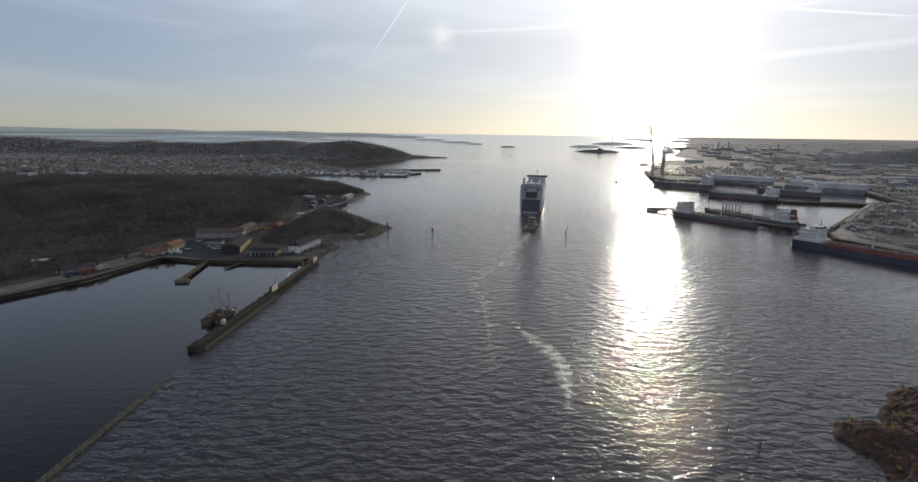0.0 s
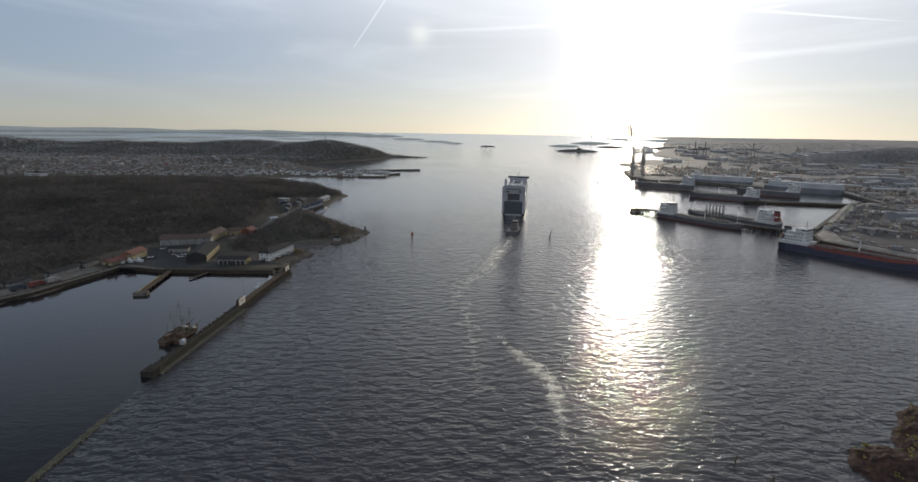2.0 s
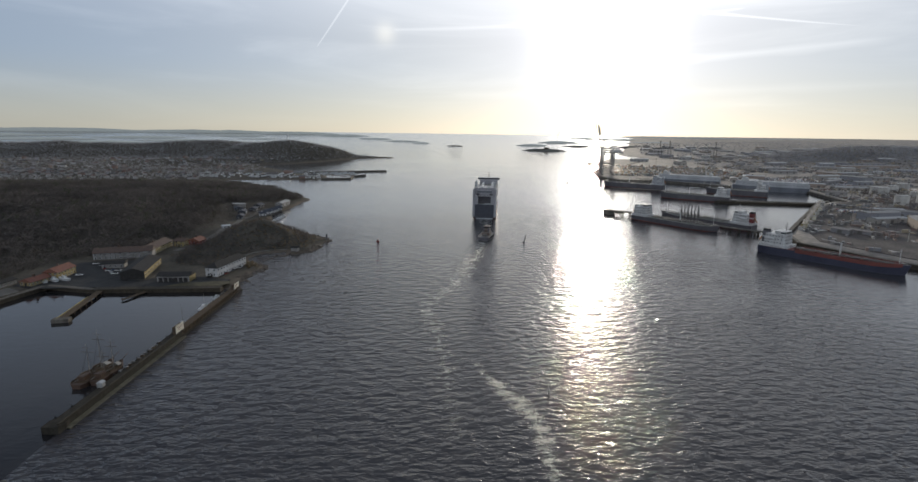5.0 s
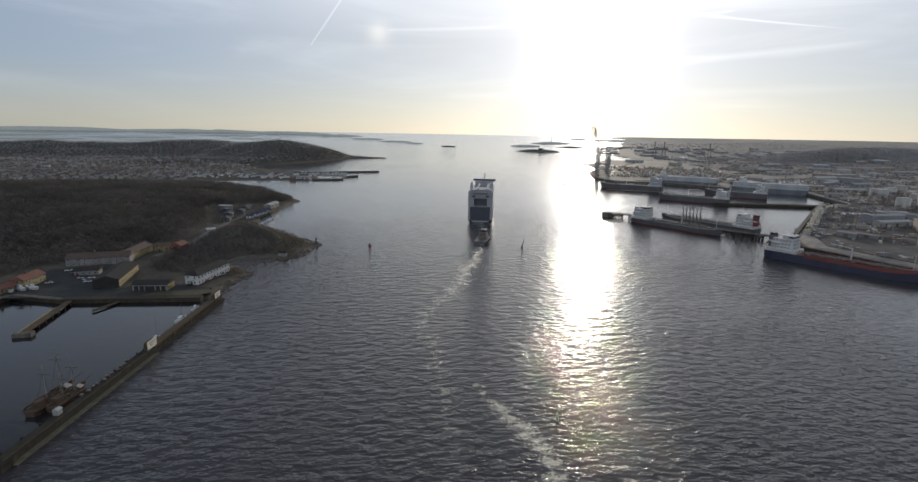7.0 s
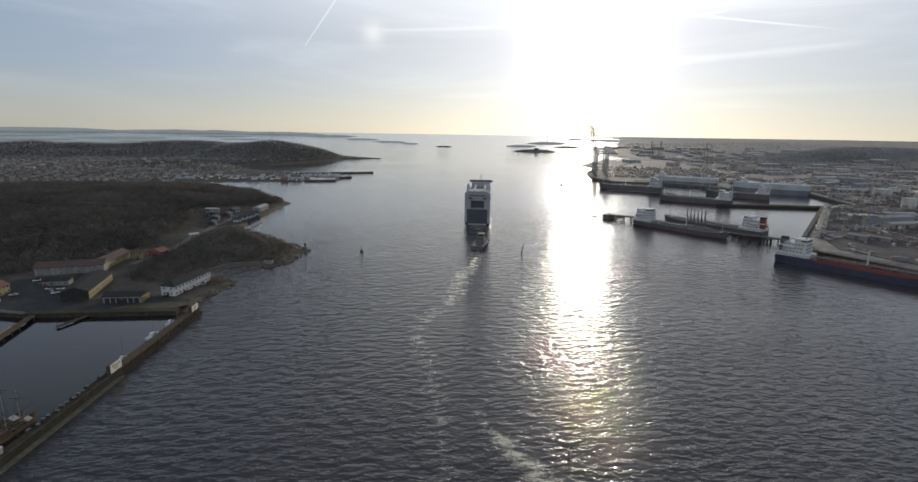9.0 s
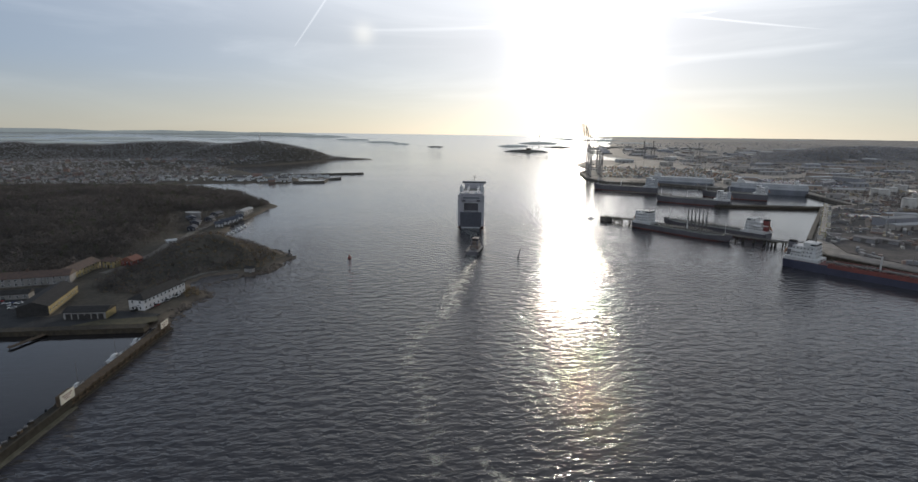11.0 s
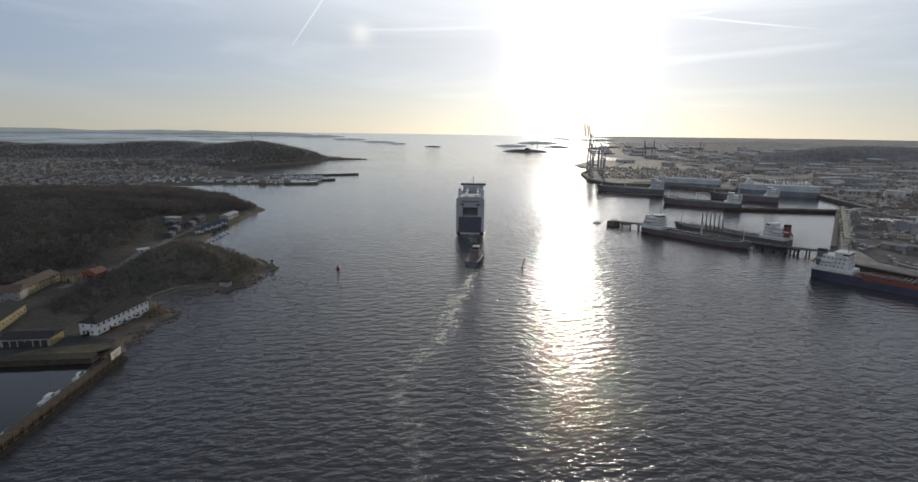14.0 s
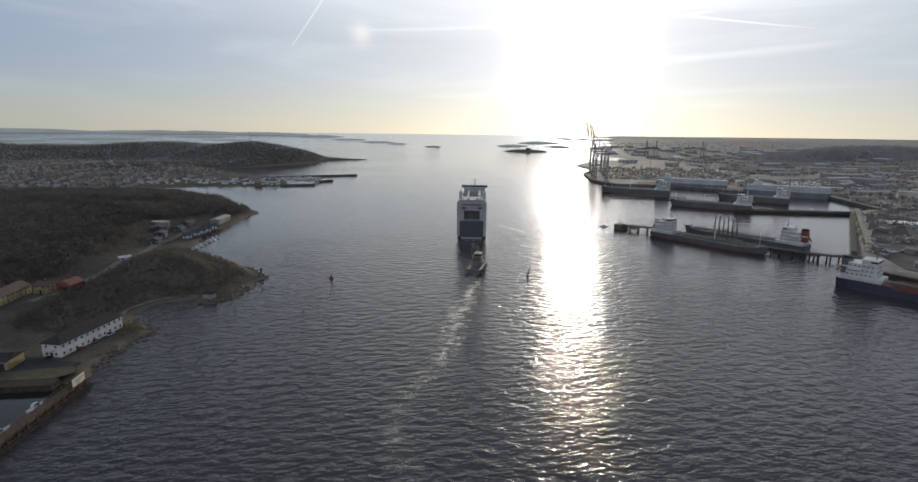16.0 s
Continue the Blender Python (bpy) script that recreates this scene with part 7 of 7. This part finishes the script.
# terraces in rows above the marina
row_house = town_house(-430, 1108, west_z(-430, 1108), 40, 6, 9, 4.4, "white-gabled terraced house in a row", "terraced houses above the marina", M_ROW_WALL, "terraced_house")
for r in range(16):
    for c in range(9):
        x, y = -395 - r * 27 - c * 5 + srng.uniform(-4, 4), 1112 + c * 17 + (r % 2) * 6 + srng.uniform(-4, 4)
        if r + c and srng.random() < 0.62:
            copy_thing(row_house, pose(x, y, west_z(x, y), 0, 0, 40 + srng.uniform(-5, 5)))
for x, y, w, l, h in ((-740, 800, 14, 44, 15), (-800, 830, 14, 40, 18), (-700, 850, 13, 30, 12), (-640, 880, 12, 34, 10)):
    o = thing("apartment_block", pose(x, y, west_z(x, y), 0, 0, 72), "pale apartment block rising above the wood", "building", "apartment blocks on the hill")
    part("wall", Build().box(-w / 2, 0, -4, w / 2, l, h), M_WHITE_WALL, o)
    part("roof", Build().box(-w / 2 - 0.4, -0.4, h, w / 2 + 0.4, l + 0.4, h + 0.6).box(-2, l * 0.4, h + 0.6, 2, l * 0.5, h + 2.6), M_SLATE, o)
    for k in range(int(h / 3)):
        part("window_band", Build().box(-w / 2 - 0.05, 1, k * 3 + 1.0, w / 2 + 0.05, l - 1, k * 3 + 2.1), M_PANE, o)

for line in ([(-257, 1300), (-160, 1345), (-73, 1371)], [(-189, 1150), (-135, 1160), (-134, 1215)], [(-135, 1215), (-112, 1240)]):
    b = Build()
    for (x0, y0), (x1, y1) in zip(line, line[1:]):
        b.box(-2.6, -2, -4, 2.6, math.hypot(x1 - x0, y1 - y0) + 2, 2.6, heading(x0, y0, x1, y1)).box(-1.5, -2, 2.6, 1.5, math.hypot(x1 - x0, y1 - y0) + 2, 3.4, heading(x0, y0, x1, y1))
    solid("breakwater", b, M_CONCRETE, "long low stone breakwater of the marina", "breakwater", kind="structure")
for k in range(5):
    solid("pontoon", Build().box(-1.2, 0, -0.5, 1.2, 60, 0.7), M_TIMBER, "floating pontoon in the marina", "pontoon", heading(-250 + k * 22, 1290 - k * 16, -205 + k * 22, 1335 - k * 16), group="marina pontoons")
sail = motorboat(heading(-300, 1160, -298, 1175), 9, "white sailing yacht in the marina", "yachts in the marina", "yacht", mast=12)
for i in range(230):
    if i < 150:      # laid up ashore
        x, y = -470 + 275 * srng.random(), 1152 + 110 * srng.random()
        zz = west_z(x, y) + 0.5
    else:
        x, y = -250 + 110 * srng.random(), 1262 + 80 * srng.random()
        zz = 0.0
        if shore_distance(np.array([x]), np.array([y]), WEST)[0] > -8:
            continue
    copy_thing(sail, pose(x, y, zz, 0, 0, srng.uniform(0, 360)))
for x, y, w, l, h in ((-215, 1190, 9, 18, 4), (-250, 1215, 9, 20, 4.5), (-300, 1200, 9, 24, 4), (-340, 1240, 9, 20, 4), (-230, 1160, 7, 12, 3.5), (-280, 1255, 8, 18, 4)):
    town_house(x, y, west_z(x, y), 80, w, l, h, "low marina building among laid-up boats", "marina buildings")


# ---- sea marks ----
def spar_buoy(x, y, h, lean, mat, label, fat=0.9):
    b = thing("buoy", pose(x, y, 0, 0, lean, 0), label, "buoy", "sea marks")
    part("float", Build().drum(0, 0, -1.2, 0.9, fat, 12).drum(0, 0, 0.9, 1.6, fat, 12, 0.4), mat, b)
    part("spar", Build().drum(0, 0, 1.4, h, 0.4, 8, 0.3), mat, b)
    part("topmark", Build().drum(0, 0, h, h + 1.3, 0.42 * min(1.0, fat), 10, 0.12), mat, b)
    return b


spar_buoy(-36, 543, 2.2, 2, M_FUNNEL, "squat dark red channel buoy", 1.4)
spar_buoy(99, 537, 6.5, 14, M_SHIP_DARK, "leaning dark green spar buoy")
spar_buoy(50, 254, 2.0, -4, M_SHIP_DARK, "small dark spar buoy", 0.45)
spar_buoy(309, 1108, 6, 0, M_SHIP_DARK, "dark fairway buoy in the glitter", 3.2)
for x, y, l in ((88, 181, 8), (94, 171, -6)):
    s = thing("stake", pose(x, y, 0, 0, l, 0), "dark timber stake standing in shallow water", "stake", "sea marks")
    part("pole", Build().drum(0, 0, -3, 3.4, 0.22, 8, 0.16), M_TIMBER, s)
    part("crossbar", Build().box(-0.6, -0.1, 2.5, 0.6, 0.1, 2.8).box(-0.4, -0.1, 1.6, 0.4, 0.1, 1.9), M_TIMBER, s)
motorboat(pose(236, 722, 0, 0, 0, 80), 9, "small open boat near the jetty head")
beacon = thing("beacon", pose(-83, 548.5, 0.6), "small white and dark harbour beacon on the point", "lighthouse")
part("base", Build().drum(0, 0, -1, 2.0, 2.0, 10), M_CONCRETE, beacon)
part("tower", Build().drum(0, 0, 2.0, 4.4, 0.9, 10, 0.7), M_SHIP_DARK, beacon)
part("lantern", Build().drum(0, 0, 4.4, 5.4, 0.9, 10).drum(0, 0, 5.4, 6.0, 0.95, 10, 0.1), M_PANE, beacon)
hutp = thing("boathouse", pose(-101, 501, west_z(-101, 501), 0, 0, 75), "small grey boathouse on the point", "building")
part("wall", Build().box(-2, -3, -1.5, 2, 3, 2.4), M_GREY_WALL, hutp)
part("roof", Build().gable(-2, -3, 2, 3, 2.4, 3.6, 0.3, 0.15), M_SLATE, hutp)

mx, my = -418, 1862
tower = thing("radio_mast", pose(mx, my, west_z(mx, my)), "slim grey radio mast on the wooded hill", "mast")
part("column", Build().beam((0, 0, -1), (0, 0, 30), 1.2, 0.6, 6), M_SHIP_GREY, tower)
part("platform", Build().drum(0, 0, 18, 20, 2.4, 8), M_SHIP_GREY, tower)

# wind turbine and fort on the skerries
ta, td = radians(15.5), 3750
tx, ty = td * math.sin(ta), 100 + td * math.cos(ta)
tz = float(sea_z(np.array(tx), np.array(ty)))
turb = thing("wind_turbine", pose(tx, ty, tz + 6, 0, 0, -15), "white wind turbine on a distant skerry", "wind turbine")
part("tower", Build().drum(0, 0, -6, 45, 2.2, 10, 1.4), M_SHIP_GREY, turb)
part("nacelle", Build().box(-1.5, -4, 44, 1.5, 3, 47.5), M_SHIP_GREY, turb)
for k in range(3):
    t = radians(25 + 120 * k)
    part("blade", Build().beam((0, -4.4, 46), (24 * math.sin(t), -4.4, 46 + 24 * math.cos(t)), 1.2, 0.3), M_SHIP_GREY, turb)
fa, fd = radians(14.4), 2780
fx, fy = fd * math.sin(fa), 100 + fd * math.cos(fa)
fort = thing("fort", pose(fx, fy, float(sea_z(np.array(fx), np.array(fy))) + 5, 0, 0, -14), "low round stone fort on a skerry", "fort")
part("tower", Build().drum(0, 0, -5, 13, 14, 16, 12), M_WALL_WET, fort)
part("wall", Build().slab([(-40, -12), (38, -12), (40, 12), (-42, 12)], -5, 4.5), M_WALL_WET, fort)

# rocks along the shores
rrng = random.Random(14)
BOULDER = []
for k in range(5):
    b = Build()
    rings = []
    for h, s in ((-0.6, 0.8), (-0.1, 1.0), (0.3, 0.85), (0.55, 0.45)):
        rings.append([(s * (1 + rrng.uniform(-0.2, 0.2)) * math.cos(math.tau * i / 7), s * (1 + rrng.uniform(-0.2, 0.2)) * math.sin(math.tau * i / 7), h + rrng.uniform(-0.1, 0.1)) for i in range(7)])
    BOULDER.append(b.loft(rings).mesh("boulder", M_BOULDER))
shore = [(-117, 410), (-119, 425), (-116, 440), (-110, 451), (-116, 458), (-127, 470), (-114, 486), (-98, 497), (-90, 504), (-86, 519), (-80, 546), (-87, 559), (-100, 577)]
for k in range(300):
    i = rrng.randrange(len(shore) - 1)
    f = rrng.random()
    x = shore[i][0] + (shore[i + 1][0] - shore[i][0]) * f + rrng.gauss(0, 1.6)
    y = shore[i][1] + (shore[i + 1][1] - shore[i][1]) * f + rrng.gauss(0, 1.6)
    r = rrng.uniform(0.5, 1.5)
    o = new("boulder", BOULDER[k % 5])
    o.matrix_world = pose(x, y, max(-0.2, west_z(x, y)), 0, 0, rrng.uniform(0, 360)) @ Matrix.Diagonal((r, r * rrng.uniform(0.7, 1.2), r * 0.9, 1))
    tagged(o, "rounded grey-brown shore boulder", "rock", "boulders along the shore")


# ---- wakes ----
def foam_glint_material(name, cover, tone=0.3):
    """Broken foam with sun glitter painted in: opaque specks where a noise is high, clear water between, thinning out
    towards the ribbon's edges.
    """
    m = bpy.data.materials.new(name)
    m.use_nodes = True
    nt = m.node_tree
    N, L = nt.nodes.new, nt.links.new
    b = nt.nodes["Principled BSDF"]
    b.inputs["Base Color"].default_value = (tone * 0.95, tone, tone * 0.9, 1)
    b.inputs["Roughness"].default_value = 0.3
    tc, at = N("ShaderNodeTexCoord"), N("ShaderNodeAttribute")
    at.attribute_name = "thickness"
    vals = []
    for sc, det in ((3.2, 3), (0.22, 3)):
        n = N("ShaderNodeTexNoise")
        n.inputs["Scale"].default_value, n.inputs["Detail"].default_value, n.inputs["Roughness"].default_value = sc, det, 0.7
        mp = N("ShaderNodeMapping")
        mp.inputs["Scale"].default_value = (0.55, 1.25, 1)
        L(tc.outputs["Object"], mp.inputs["Vector"])
        L(mp.outputs[0], n.inputs["Vector"])
        vals.append(n.outputs["Fac"])
    mul = N("ShaderNodeMath")
    mul.operation = "MULTIPLY"
    L(vals[0], mul.inputs[0])
    L(vals[1], mul.inputs[1])
    add = N("ShaderNodeMath")
    add.operation = "MULTIPLY"
    L(mul.outputs[0], add.inputs[0])
    L(at.outputs["Fac"], add.inputs[1])
    rng_ = N("ShaderNodeMapRange")
    rng_.inputs[1].default_value, rng_.inputs[2].default_value = cover, cover + 0.03
    L(add.outputs[0], rng_.inputs[0])
    tr, mix = N("ShaderNodeBsdfTransparent"), N("ShaderNodeMixShader")
    rng_.inputs[4].default_value = 0.6
    L(rng_.outputs[0], mix.inputs[0])
    L(tr.outputs[0], mix.inputs[1])
    L(b.outputs[0], mix.inputs[2])
    L(mix.outputs[0], nt.nodes["Material Output"].inputs[0])
    bump = N("ShaderNodeBump")
    bump.inputs["Distance"].default_value = 0.4
    L(vals[0], bump.inputs["Height"])
    L(bump.outputs[0], b.inputs["Normal"])
    return m


def wake(line, mat, label, z=0.06):
    """A ribbon on the water along (x, y, half width, strength)."""
    pts = []
    for k in range(len(line) - 1):
        p0, p1, p2, p3 = (np.array(line[min(max(k + j, 0), len(line) - 1)], float) for j in (-1, 0, 1, 2))
        for i in range(6):
            t = i / 6
            pts.append(0.5 * (2 * p1 + (p2 - p0) * t + (2 * p0 - 5 * p1 + 4 * p2 - p3) * t * t + (3 * p1 - p0 - 3 * p2 + p3) * t ** 3))
    pts.append(np.array(line[-1], float))
    verts, faces, thick = [], [], []
    across = (-1, -0.55, 0, 0.55, 1)
    for k, p in enumerate(pts):
        d = pts[min(k + 1, len(pts) - 1)][:2] - pts[max(k - 1, 0)][:2]
        d /= max(1e-6, np.hypot(*d))
        for a in across:
            verts.append((p[0] - d[1] * a * p[2], p[1] + d[0] * a * p[2], z))
            thick.append(max(0.0, p[3]) * (1 - 0.75 * a * a) * (1 if abs(a) < 1 else 0.6))
        if k:
            n = len(across)
            faces += [((k - 1) * n + i, (k - 1) * n + i + 1, k * n + i + 1, k * n + i) for i in range(n - 1)]
    me = bpy.data.meshes.new("wake")
    me.from_pydata(verts, [], faces)
    me.attributes.new("thickness", "FLOAT", "POINT").data.foreach_set("value", thick)
    me.materials.append(mat)
    return tagged(new("wake", me), label, "wake", kind="structure")


M_FOAM_GLINT = foam_glint_material("foam_and_painted_glints", 0.278, 0.4)
wake([(65, 556, 7.22, 1.29), (58, 526, 10.1, 1.17), (52, 502, 11.6, 1.15), (41, 461, 13, 1.15), (32, 427, 11.6, 1.13), (23, 401, 10.1, 1.09), (11, 380, 11.6, 1.04), (6, 360, 11.6, 1.01), (7, 330, 13, 1.01), (10, 296, 13, 0.984), (11, 262, 13, 0.941), (10, 225, 11.6, 0.856)], M_FOAM_GLINT, "pale broken foam trail behind the tugboat")
# pale specks painted here stand for sun glitter on the wave crests
wake([(20, 297, 5.1, 0.729), (27, 275, 7.14, 1.04), (34, 257, 8.16, 1.25), (39, 242, 8.16, 1.25), (40.5, 224, 7.14, 1.2), (39, 205, 6.12, 1.09), (35, 184, 5.1, 0.885)], M_FOAM_GLINT, "curved streak of pale specks painting sun glitter on wake waves", 0.07)
wake([(79, 667, 10, 1.15), (77, 650, 11, 1.05), (74, 625, 10, 1.0), (70, 590, 8, 1.0)], M_FOAM_GLINT, "churned water behind the cargo ship", 0.08)
wake([(113, 757, 2, 1.0), (122, 731, 4, 1.05), (135, 700, 5, 1.05), (141, 668, 6, 1.0), (150, 630, 6, 0.92), (151, 596, 5, 0.8)], M_FOAM_GLINT, "bow wave spreading from the cargo ship", 0.07)
wake([(84, 200, 2, 0.8), (90, 190, 2.5, 0.95), (97, 176, 2.5, 0.9)], M_FOAM_GLINT, "ripples round the stakes", 0.07)
